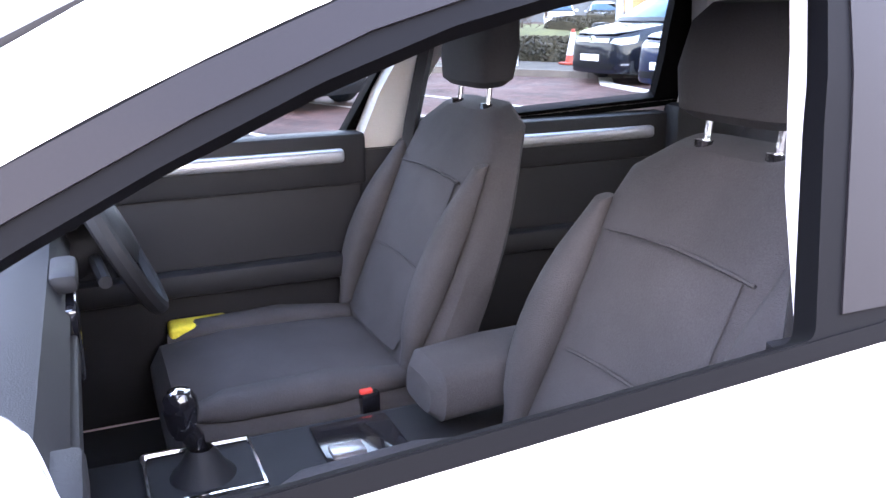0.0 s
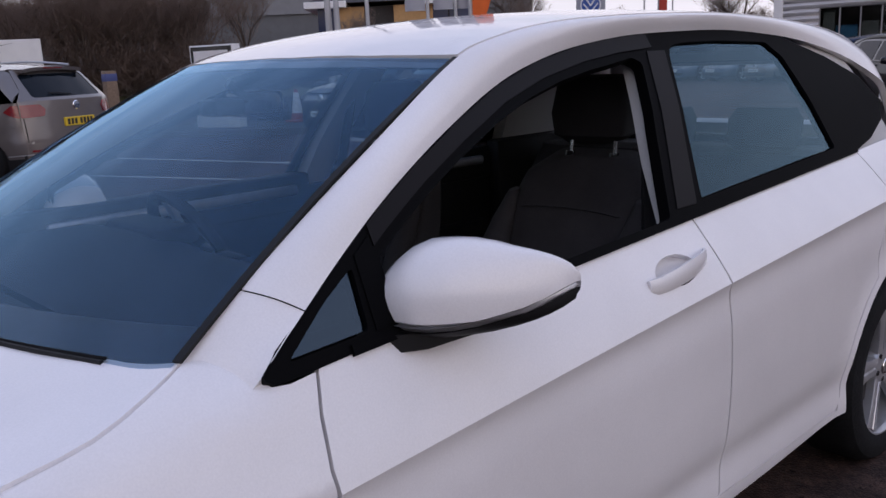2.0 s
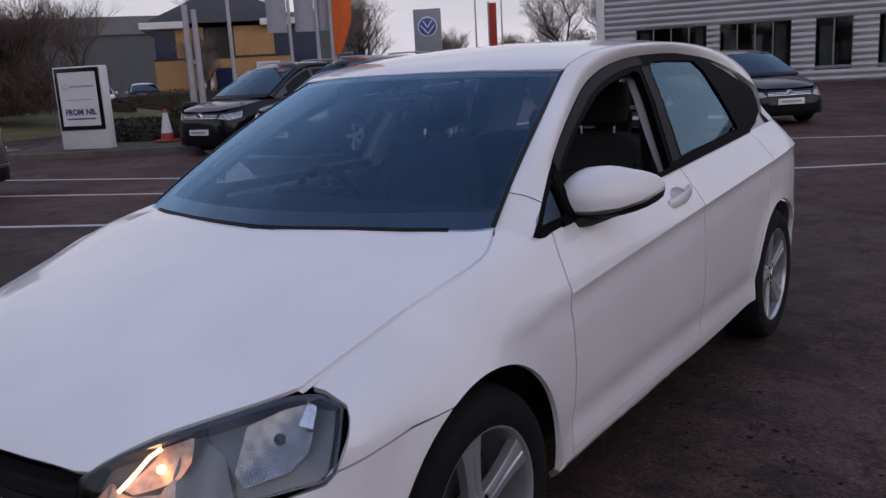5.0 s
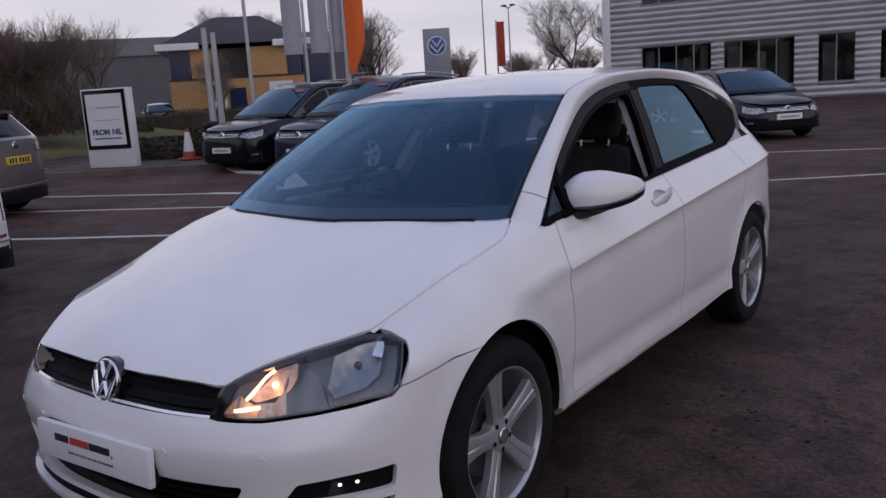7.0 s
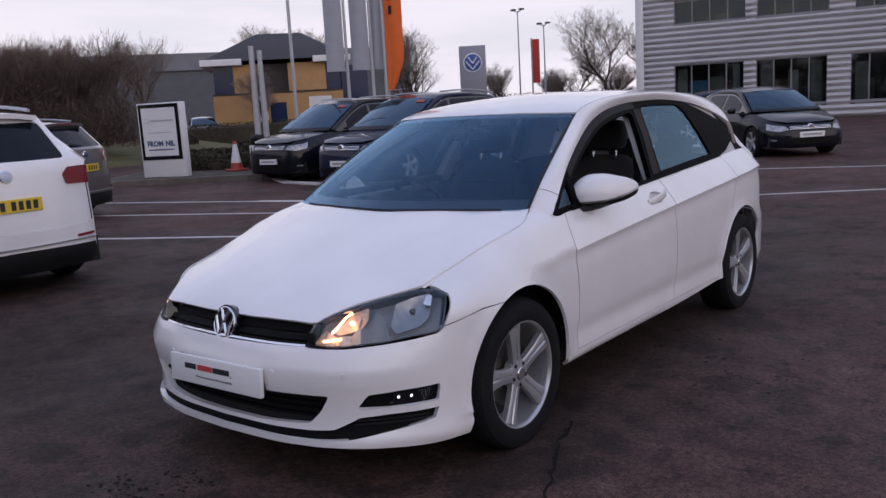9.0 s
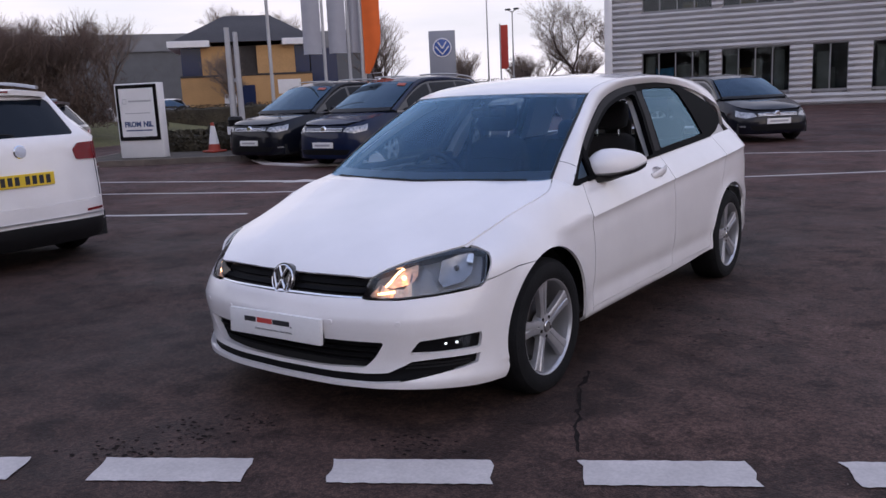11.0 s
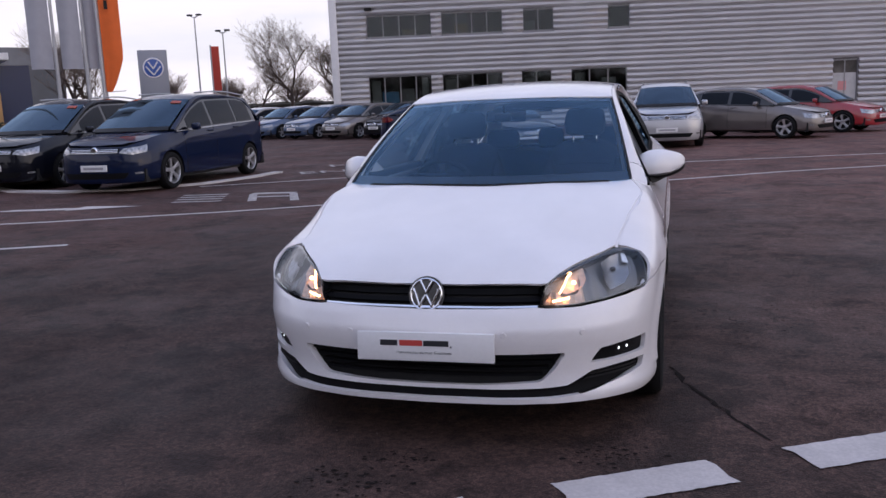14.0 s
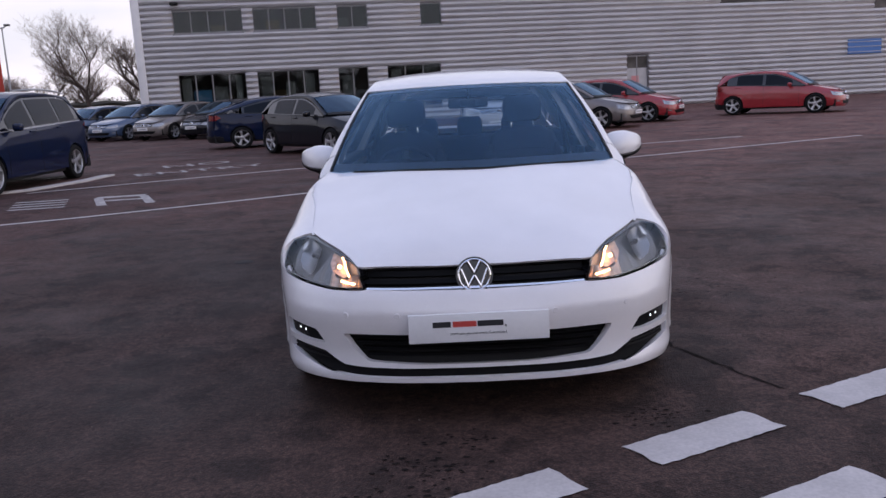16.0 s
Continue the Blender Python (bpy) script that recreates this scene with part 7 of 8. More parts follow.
post = empty("timber_bollard", Matrix.Translation((-20.4, 8.85, 0.08)), "weathered timber bollard on the traffic island", "bollard")
part("post", new_box(-0.15, 0.15, -0.15, 0.15, 0, 1.4, 0.03, 2), surface("old_timber", (0.20, 0.14, 0.10), 0.85, grain=0.25, grain_scale=30, bump=0.4), post)
part("cap_band", new_box(-0.156, 0.156, -0.156, 0.156, 1.12, 1.34, 0.03, 2), surface("blue_band", (0.06, 0.08, 0.22), 0.6), post)

# flags
def flag_pole(x, y, colour, z0, z1, width, label, curve=0.0, print_z=None, lean=0.0):
    ob = empty("flag", Matrix.Translation((x, y, 0)) @ pose(0, 0, 0, 0, 0, 35), label, "flag", "dealer flags")
    part("pole", tube(bmesh.new(), [(0, 0, 0), (0, 0, 3), (0, 0, z1 + 0.3)], 0.055, 12, 0.03), GREY_METAL, ob)
    bm = bmesh.new()
    nz, nw = 24, 10
    rows = []
    for i in range(nz + 1):
        z = z0 + (z1 - z0) * i / nz
        w = width * (1 - 0.10 * smoothstep(0.75, 1, i / nz))
        w *= min(1.0, (0.12 + i / nz / 0.2) ** 0.6) if curve else 1.0
        cut = 0.0
        rows.append([bm.verts.new((math.copysign(0.06, width) + w * j / nw, 0.07 * math.sin(5 * j / nw + 0.7 * z + lean) * j / nw, z + cut * (j / nw))) for j in range(nw + 1)])
    for a, b in zip(rows, rows[1:]):
        for j in range(nw):
            bm.faces.new((a[j], a[j + 1], b[j + 1], b[j]))
    part("banner", bm, colour, ob)
    part("arm", tube(bmesh.new(), [(0, 0, z0), (math.copysign(0.06, width) + width * 0.98, 0, z0 + 0.02)], 0.012, 6), GREY_METAL, ob)
    if print_z:
        for k in range(4):
            part("print_bar", new_box(min(width * 0.40, width * 0.58), max(width * 0.40, width * 0.58), -0.09, -0.075, print_z + 0.36 * k, print_z + 0.36 * k + 0.22), BLACK_TRIM, ob)
    return ob


for x, y, w in ((-13.99, 14.32, -0.52), (-13.47, 14.77, -0.50), (-13.22, 15.10, -0.38)):
    flag_pole(x, y, BANNER_GREY, 2.55, 6.9, w, "pale grey banner flag on a tall pole", 0.0, 5.2)
flag_pole(-13.18, 14.98, BANNER_ORANGE, 1.95, 6.9, 0.48, "orange banner flag on a tall pole", 0.45, 4.0)
for x, y, h, rr in ((-17.3, 13.72, 3.5, 0.11), (-15.06, 13.28, 7.8, 0.055)):
    p = empty("lamp_post" if h > 5 else "gate_post", Matrix.Translation((x, y, 0)), "tall pale metal pole" if h > 5 else "pair of pale metal posts by the verge", "pole")
    part("shaft", tube(bmesh.new(), [(0, 0, 0), (0, 0, h / 2), (0, 0, h)], rr, 12, rr * 0.7), GREY_METAL, p)
    if h < 5:
        part("shaft", tube(bmesh.new(), [(0.22, 0.12, 0), (0.22, 0.12, h * 0.96)], rr * 0.9, 12, rr * 0.65), GREY_METAL, p)
        part("bracket", new_box(0, 0.22, 0.02, 0.10, h * 0.55, h * 0.58), GREY_METAL, p)

pylon = empty("pylon_sign", Matrix.Translation((-29.45, 41.5, 0)) @ pose(0, 0, 0, 0, 0, 35) @ Matrix.Scale(0.84, 4), "grey pylon sign with a round blue emblem", "sign")
part("slab", new_box(-1.0, 1.0, -0.3, 0.3, 0, 6.1, 0.04, 2), surface("pylon_grey", (0.24, 0.25, 0.29), 0.4, 0.2, grain=0.03), pylon)
bm = bmesh.new()
lathe(bm, [(0.0001, -0.34), (0.66, -0.34), (0.72, -0.33), (0.74, -0.29)], axis="y", seg=32, centre=(0, 0, 4.85))
em = part("emblem", bm, surface("emblem_blue", (0.03, 0.09, 0.35), 0.3), pylon)
bm = bmesh.new()
lathe(bm, [(0.62, -0.345), (0.70, -0.35), (0.72, -0.34)], axis="y", seg=32, centre=(0, 0, 4.85))
part("emblem_ring", bm, WHITE_PANEL, em)
for x0, z0, x1, z1 in ((-0.32, 0.42, 0, -0.06), (0.32, 0.42, 0, -0.06), (-0.5, 0.1, 0, -0.5), (0.5, 0.1, 0, -0.5)):
    part("emblem_bar", tube(bmesh.new(), [(x0, -0.345, 4.85 + z0), (x1, -0.345, 4.85 + z1)], 0.06, 6), WHITE_PANEL, em)

FRAME_DARK = surface("lantern_grey", (0.10, 0.10, 0.105), 0.5, grain=0.05)
for x, y, h in ((-32.4, 51.5, 8.1), (-30.8, 52.5, 7.0)):
    p = empty("floodlight_pole", Matrix.Translation((x, y, 0)), "tall floodlight pole far off", "lamp post", "floodlight poles")
    part("shaft", tube(bmesh.new(), [(0, 0, 0), (0, 0, h / 2), (0, 0, h)], 0.075, 8, 0.045), GREY_METAL, p)
    for sx_ in (-1, 1):
        part("arm", tube(bmesh.new(), [(0, 0, h - 0.1), (0.35 * sx_, 0, h + 0.08)], 0.04, 6), GREY_METAL, p)
        part("lantern", new_box(min(0.18 * sx_, 0.55 * sx_), max(0.18 * sx_, 0.55 * sx_), -0.14, 0.14, h + 0.05, h + 0.18, 0.04, 2), FRAME_DARK, p)
p = empty("red_flag", Matrix.Translation((-31.6, 52.0, 0)) @ pose(0, 0, 0, 0, 0, 30), "narrow red banner far off", "flag")
part("pole", tube(bmesh.new(), [(0, 0, 0), (0, 0, 6.1)], 0.06, 8), GREY_METAL, p)
bm = bmesh.new()
box(bm, 0.0, 0.58, -0.02, 0.02, 2.8, 6.0, 0.01, 1)
part("banner", bm, surface("red_banner", (0.50, 0.05, 0.03), 0.7, grain=0.05), p)

# ---- clad building ----
CLAD = surface("grey_cladding", (0.52, 0.505, 0.515), 0.45, 0.25, grain=0.03, grain_scale=30, blotch=0.08, blotch_scale=0.5)
FRAME_GREY = surface("window_frame", (0.24, 0.235, 0.245), 0.5, 0.2, grain=0.03)
# dark tone puts the gloom of rooms and recesses into the colour
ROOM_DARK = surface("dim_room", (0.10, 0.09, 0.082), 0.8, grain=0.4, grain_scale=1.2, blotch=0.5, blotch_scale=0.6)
BLD = Matrix.Translation((-15.06, 35.65, 0)) @ pose(0, 0, 0, 0, 0, 13) @ Matrix.Scale(0.87, 4)
bld = empty("office_building", BLD, "two-storey office clad in ribbed grey metal sheets", "building")
LENGTH, HEIGHT, PITCH = 62.0, 9.6, 0.31
openings = [(1.65, 5.28, 5.28, 6.50), (5.85, 9.25, 5.28, 6.50), (10.42, 12.1, 5.28, 6.50), (15.1, 16.3, 5.28, 6.50), (1.63, 5.2, 0.75, 3.15), (5.82, 9.2, 0.75, 3.15), (10.28, 11.95, 0.75, 3.15), (13.05, 16.15, 0.75, 3.15), (27.45, 28.85, 0.0, 3.05),
            (33.5, 38.5, 5.9, 6.6), (44, 47.5, 5.28, 6.5)]
bm = bmesh.new()
z = 0.0
while z < HEIGHT:
    za, zb = z, z + PITCH
    cuts = [(0.0, LENGTH)]
    for x0, x1, o0, o1 in openings:
        if za < o1 - 0.06 and zb > o0 + 0.06:
            cuts = [c for a, b in cuts for c in ((a, min(b, x0)), (max(a, x1), b)) if c[1] - c[0] > 0.01] if any(a < x1 and b > x0 for a, b in cuts) else cuts
    for a, b in cuts:
        prof = ((0.0, 0.0), (-0.12, 0.12), (-0.13, 0.16), (-0.02, 0.27), (0.0, PITCH))
        va = [bm.verts.new((a, y, z + h)) for y, h in prof]
        vb = [bm.verts.new((b, y, z + h)) for y, h in prof]
        for i in range(4):
            bm.faces.new((va[i], vb[i], vb[i + 1], va[i + 1]))
        va2 = [bm.verts.new((a, 0.25, z)), bm.verts.new((a, 0.25, z + PITCH))]
        bm.faces.new((va[0], va[4], va2[1], va2[0]))
        vb2 = [bm.verts.new((b, 0.25, z)), bm.verts.new((b, 0.25, z + PITCH))]
        bm.faces.new((vb[4], vb[0], vb2[0], vb2[1]))
    z += PITCH
part("wall", bm, CLAD, bld)
sidew = part("side_wall", new_box(-0.02, 0.25, 0.06, 22, 0, HEIGHT), CLAD, bld)
part("corner_post", new_box(-0.42, 0.0, -0.16, 0.26, 0, HEIGHT + 0.3, 0.03, 2), WHITE_PANEL, bld)
part("roof", new_box(-0.3, LENGTH, -0.2, 22, HEIGHT + 0.1, HEIGHT + 0.45), GREY_METAL, bld)
part("back_wall", new_box(0, LENGTH, 21.8, 22, 0, HEIGHT), CLAD, bld)
part("inner_floor", new_box(0.3, LENGTH, 0.3, 8, 3.9, 4.2), HEADLINER, bld)
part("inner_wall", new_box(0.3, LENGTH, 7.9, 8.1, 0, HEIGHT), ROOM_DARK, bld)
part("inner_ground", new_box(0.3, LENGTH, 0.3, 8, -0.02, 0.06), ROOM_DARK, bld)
part("end_wall", new_box(LENGTH - 0.2, LENGTH, 0.3, 22, 0, HEIGHT), CLAD, bld)
WIN_GLASS = pane_mat("office_glass", (0.60, 0.64, 0.64), 0.035)
for x0, x1, z0, z1 in openings[:-2]:
    door = z0 < 0.1
    w = part("door" if door else "window", new_box(x0, x1, 0.14, 0.2, z0, z0 + 0.07), FRAME_GREY, bld, "grey steel door with a small notice" if door else "")
    part("frame_head", new_box(x0, x1, 0.06, 0.2, z1 - 0.08, z1), FRAME_GREY, w)
    n = max(1, round((x1 - x0) / 0.9))
    for k in range(n + 1):
        x = x0 + (x1 - x0) * k / n
        part("mullion", new_box(x - 0.028, x + 0.028, 0.08, 0.2, z0, z1), FRAME_GREY, w)
    if door:
        part("leaf", new_box(x0 + 0.05, x1 - 0.05, 0.10, 0.15, 0, z1 - 0.75), GREY_METAL, w)
        part("notice", new_box(x0 + 0.35, x0 + 0.8, 0.085, 0.10, 1.35, 1.85), surface("notice_red", (0.6, 0.25, 0.25), 0.6), w)
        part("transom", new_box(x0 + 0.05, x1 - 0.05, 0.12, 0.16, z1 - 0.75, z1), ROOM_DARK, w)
        continue
    for k in range(n):
        a, b = x0 + (x1 - x0) * k / n, x0 + (x1 - x0) * (k + 1) / n
        part("pane", new_box(a + 0.04, b - 0.04, 0.13, 0.14, z0 + 0.06, z1 - 0.06), WIN_GLASS, w).visible_shadow = False
    part("sill", new_box(x0 - 0.05, x1 + 0.05, -0.06, 0.2, z0 - 0.08, z0), FRAME_GREY, w)
# flat dark panels in the openings; the recess shade is in their colour
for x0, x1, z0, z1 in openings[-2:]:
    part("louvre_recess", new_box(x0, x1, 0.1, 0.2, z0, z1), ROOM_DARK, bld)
part("wall_sign", new_box(42.2, 44.6, -0.12, -0.06, 2.5, 3.4, 0.02, 1), surface("sign_blue", (0.05, 0.16, 0.42), 0.5), bld, "blue sign on the cladding")
# pale panels added behind the lower windows to lighten them
for x, w_, h_, tone in ((2.0, 0.5, 2.4, 0.34), (3.8, 0.7, 1.9, 0.26), (4.8, 0.35, 2.5, 0.40), (6.3, 0.6, 2.3, 0.30), (7.6, 0.5, 2.0, 0.38), (8.7, 0.5, 2.4, 0.28), (10.8, 0.6, 2.2, 0.34), (13.6, 0.6, 2.4, 0.30), (15.2, 0.8, 2.1, 0.34)):
    part("display_panel", new_box(x - w_ / 2, x + w_ / 2, 0.42, 0.47, 0.5, h_ + 0.5), surface("pale_insert_tone", (tone, tone * 0.97, tone * 0.92), 0.6, grain=0.1, grain_scale=5, blotch=0.25, blotch_scale=1.5), bld)
part("window_poster", new_box(2.35, 3.3, 0.22, 0.24, 1.1, 2.25), surface("poster_blue", (0.07, 0.25, 0.45), 0.5, grain=0.2, grain_scale=4), bld, "blue poster behind a pane")
part("floodlight", new_box(1.6, 2.0, -0.35, -0.05, 6.75, 6.9, 0.03, 1), BLACK_TRIM, bld)
for k, (x, c) in enumerate(((3.9, (0.28, 0.20, 0.13)), (7.0, (0.32, 0.22, 0.12)), (8.2, (0.10, 0.09, 0.09)), (11.0, (0.25, 0.23, 0.22)), (14.4, (0.12, 0.12, 0.14)), (15.4, (0.30, 0.28, 0.26)))):
    part("cupboard", new_box(x - 0.45, x + 0.45, 2.6, 3.2, 0.06, 1.9 + 0.2 * (k % 3)), surface("cupboard_tone", c, 0.7, grain=0.1), bld)
    part("cupboard", new_box(x - 0.5, x + 0.3, 3.0, 3.5, 4.2, 5.9 + 0.2 * (k % 2)), surface("cupboard_tone", c, 0.7, grain=0.1), bld)

# ---- yellow brick offices ----
BRICK = surface("yellow_brick", (0.46, 0.27, 0.12), 0.85, grain=0.10, grain_scale=12, blotch=0.12, blotch_scale=0.6, bump=0.2)
SLATE = surface("slate_roof", (0.036, 0.031, 0.032), 0.7, grain=0.15, grain_scale=6, blotch=0.15, blotch_scale=0.5, bump=0.3)
BLUE_GLASS = surface("blue_glazing", (0.012, 0.022, 0.07), 0.15, coat=0.2, spec=0.2, grain=0.1)
off = empty("brick_offices", Matrix.Translation((-41.3, 30.2, 0)) @ pose(0, 0, 0, 0, 0, 48.5) @ Matrix.Diagonal((0.84, 0.84, 0.88, 1)), "two-storey yellow brick offices under a hipped slate roof", "building")
part("wall", new_box(0, 9.6, 0, 8, 0, 3.3), BRICK, off)
part("upper_wall", new_box(1.6, 3.5, 0.05, 8, 3.3, 5.35), BRICK, off)
part("upper_wall", new_box(5.6, 8.4, 0.05, 8, 3.3, 5.35), BRICK, off)
part("upper_wall", new_box(3.5, 5.6, 0.6, 8, 3.3, 5.35), SLATE, off)
for x0, x1 in ((0.15, 1.6), (8.4, 9.5)):
    part("corner_window", new_box(x0, x1, 0.3, 7.8, 3.3, 5.3), BLUE_GLASS, off)
part("fascia", new_box(-0.7, 2.3, -0.6, 8.4, 5.3, 5.75, 0.03, 1), WHITE_PANEL, off)
part("fascia", new_box(7.5, 10.3, -0.6, 8.4, 5.3, 5.75, 0.03, 1), WHITE_PANEL, off)
bm = bmesh.new()
v = [bm.verts.new(p) for p in ((-0.7, -0.6, 5.6), (10.3, -0.6, 5.6), (10.3, 8.6, 5.6), (-0.7, 8.6, 5.6), (3.4, 3.4, 7.7), (6.8, 3.4, 7.7), (6.8, 4.6, 7.7), (3.4, 4.6, 7.7))]
for f in ((0, 1, 5, 4), (1, 2, 6, 5), (2, 3, 7, 6), (3, 0, 4, 7), (4, 5, 6, 7), (3, 2, 1, 0)):
    bm.faces.new([v[i] for i in f])
part("roof", bm, SLATE, off)
part("doorway", new_box(4.1, 5.3, -0.06, 0.1, 0, 2.6), BLUE_GLASS, off)
part("wall_notice", new_box(3.0, 3.9, -0.08, 0.0, 1.2, 2.0), WHITE_PANEL, off)
part("wall_notice", new_box(7.0, 8.7, -0.08, 0.0, 1.9, 2.9), WHITE_PANEL, off)
part("string_course", new_box(0, 9.6, -0.05, 0.0, 3.25, 3.38), SLATE, off)
part("blue_bay", new_box(9.6, 11.6, 0.5, 8, 0, 5.0), BLUE_GLASS, off)

shed = empty("distant_shed", Matrix.Translation((-80, 42, 0)) @ pose(0, 0, 0, 0, 0, 58) @ Matrix.Scale(0.8, 4), "long dark blue-grey shed beyond the trees", "building")
part("wall", new_box(-30, 45, 0, 12, 0, 8.4), surface("shed_blue", (0.10, 0.105, 0.115), 0.7, grain=0.1, grain_scale=0.8), shed)
part("eaves_band", new_box(-30, 45, -0.3, 12, 8.4, 10.6), surface("shed_pale", (0.18, 0.185, 0.20), 0.7, grain=0.1, grain_scale=0.8), shed)

# ---- bare trees, hedges, woods ----
BARK = surface("bark", (0.085, 0.062, 0.050), 0.95, grain=0.3, grain_scale=20, blotch=0.2, blotch_scale=2)
TWIG = surface("twigs", (0.20, 0.155, 0.132), 0.95, grain=0.2, grain_scale=8)
WOOD_TWIG = surface("wood_twigs", (0.155, 0.108, 0.090), 0.95, grain=0.2, grain_scale=8)
BRUSH = surface("brushwood", (0.075, 0.048, 0.036), 0.95, grain=0.35, grain_scale=6, blotch=0.3, blotch_scale=0.8)
HEDGE = surface("hedge", (0.046, 0.038, 0.024), 0.95, grain=0.4, grain_scale=14, blotch=0.3, blotch_scale=1.5)


def limb(verts, faces, a, b, ra, rb, sides=4):
    d = (b - a).normalized()
    x = d.cross(Vector((0.3, 0.2, 1)) if abs(d.z) < 0.9 else Vector((1, 0, 0))).normalized()
    y = d.cross(x)
    n = len(verts)
    for p, r in ((a, ra), (b, rb)):
        for k in range(sides):
            t = 2 * math.pi * k / sides
            verts.append(p + (math.cos(t) * x + math.sin(t) * y) * r)
    for k in range(sides):
        faces.append((n + k, n + (k + 1) % sides, n + sides + (k + 1) % sides, n + sides + k))


def bare_tree(rnd, base, height, spread=0.55, levels=5, trunk=0.28, density=1.0):
    """Trunk and limbs, and twigs, as two lists of vertices and faces."""
    wood, twig = ([], []), ([], [])

    def grow(p, d, length, r, level):
        steps = 3 if level < 2 else 2
        q = p
        for s in range(steps):
            d2 = (d + Vector((rnd.uniform(-1, 1), rnd.uniform(-1, 1), rnd.uniform(-0.3, 0.6))) * 0.16).normalized()
            e = q + d2 * length / steps
            tgt = wood if level < levels - 2 else twig
            limb(tgt[0], tgt[1], q, e, r * (1 - 0.28 * s / steps), r * (1 - 0.28 * (s + 1) / steps), 6 if level == 0 else 4 if level < 3 else 3)
            q, d = e, d2
            if level < levels and (level or s > 0):
                for _ in range(1 if level < 2 else (2 if rnd.random() < density else 1)):
                    side = Vector((rnd.uniform(-1, 1), rnd.uniform(-1, 1), rnd.uniform(-0.15, 0.5))).normalized()
                    nd = (d * (1 - spread) + side * spread * 1.25 + Vector((0, 0, 0.16))).normalized()
                    grow(q, nd, length * rnd.uniform(0.55, 0.8), max(0.0045, r * 0.42), level + 1)
        if level < levels:
            for _ in range(2 if level < 3 else 1):
                side = Vector((rnd.uniform(-1, 1), rnd.uniform(-1, 1), rnd.uniform(0, 0.6))).normalized()
                grow(q, (d * 0.6 + side * 0.5).normalized(), length * rnd.uniform(0.6, 0.8), max(0.0045, r * 0.5), level + 1)

    grow(Vector(base), Vector((0, 0, 1)), height * 0.30, trunk, 0)
    return wood, twig


def mesh_of(name, lists, mat, parent=None):
    me = bpy.data.meshes.new(name)
    me.from_pydata(lists[0], [], lists[1])
    me.materials.append(mat)
    me.polygons.foreach_set("use_smooth", [True] * len(me.polygons))
    ob = new(name, me)
    if parent:
        ob.parent = parent
    return ob


def tree(x, y, height, seed, label, spread=0.55, levels=5, trunk=0.28, z=0.0, density=1.0):
    ob = empty("bare_tree", Matrix.Translation((x, y, z)), label, "tree", "bare trees")
    wood, twig = bare_tree(random.Random(seed), (0, 0, 0), height, spread, levels, trunk, density)
    mesh_of("trunk", wood, BARK, ob)
    mesh_of("crown", twig, TWIG, ob)
    return ob


tree(-24.27, 49.78, 8.2, 3, "wide bare tree beside the clad building", 0.55, 6, 0.15, density=0.45)
tree(-27.5, 51.5, 5.4, 13, "low bare tree beside a taller one", 0.55, 5, 0.12, density=0.5)
tree(-20.96, 52.16, 7.2, 4, "tall bare tree at the building's corner", 0.5, 5, 0.25)
tree(-36.26, 41.96, 8.2, 5, "bare tree behind the flags", 0.5, 6, 0.22, density=0.35)
tree(-34.13, 41.11, 6.2, 6, "bushy bare tree behind the flags", 0.55, 5, 0.2, density=0.6)
tree(-43.48, 38.98, 9.5, 7, "bare tree behind the brick offices", 0.5, 6, 0.26)
tree(-37.11, 30.48, 5.0, 8, "small bare tree before the brick offices", 0.7, 5, 0.16)
for k in range(-4, 3):
    tree(-42.6 + 1.28 * k, 21.1 + 1.87 * k, 6.3 + (k * 37 % 5) * 0.3, 30 + k, "slender bare tree beyond the verge", 0.36, 5, 0.13)
for k, (x, y, h) in enumerate(((-38.8, 67.5, 5.5), (-34.6, 71, 4.6), (-30.3, 72.6, 5.5), (-26.9, 69, 4.6), (-42.2, 64, 6.4), (-22.7, 74, 5), (-40.6, 70, 5.2), (-36.8, 66, 4.8), (-32.6, 68, 5.4), (-28.6, 74, 4.6), (-25.0, 72, 5.2), (-45.0, 66, 5.6))):
    tree(x, y, h, 40 + k, "bare tree on the skyline", 0.6, 5, 0.18)
# trees that stand before the car and show in its windscreen
for k, (x, y, h) in enumerate(((-4.5, -15.5, 6.5), (0.0, -17.0, 7.0), (4.5, -15.0, 6.0), (-9.0, -16.0, 7.0), (9.0, -17.5, 7.0))):
    tree(x, y, h, 60 + k, "bare tree across the car park mirrored in the windscreen", 0.6, 5, 0.2)

for k, (x, y, h) in enumerate(((-12.5, -7.0, 9.0), (-10.0, -10.0, 8.5), (-16.0, -6.0, 8.5), (-7.0, -12.5, 8.0))):
    tree(x, y, h, 80 + k, "tall bare tree at the car park's edge mirrored in the windscreen", 0.55, 6, 0.2, density=0.6)

# the wood: trunks, and brushwood under them
rnd = random.Random(77)
wood, twig, brush = ([], []), ([], []), ([], [])


def join(dst, src):
    n = len(dst[0])
    dst[0].extend(src[0])
    dst[1].extend(tuple(i + n for i in f) for f in src[1])


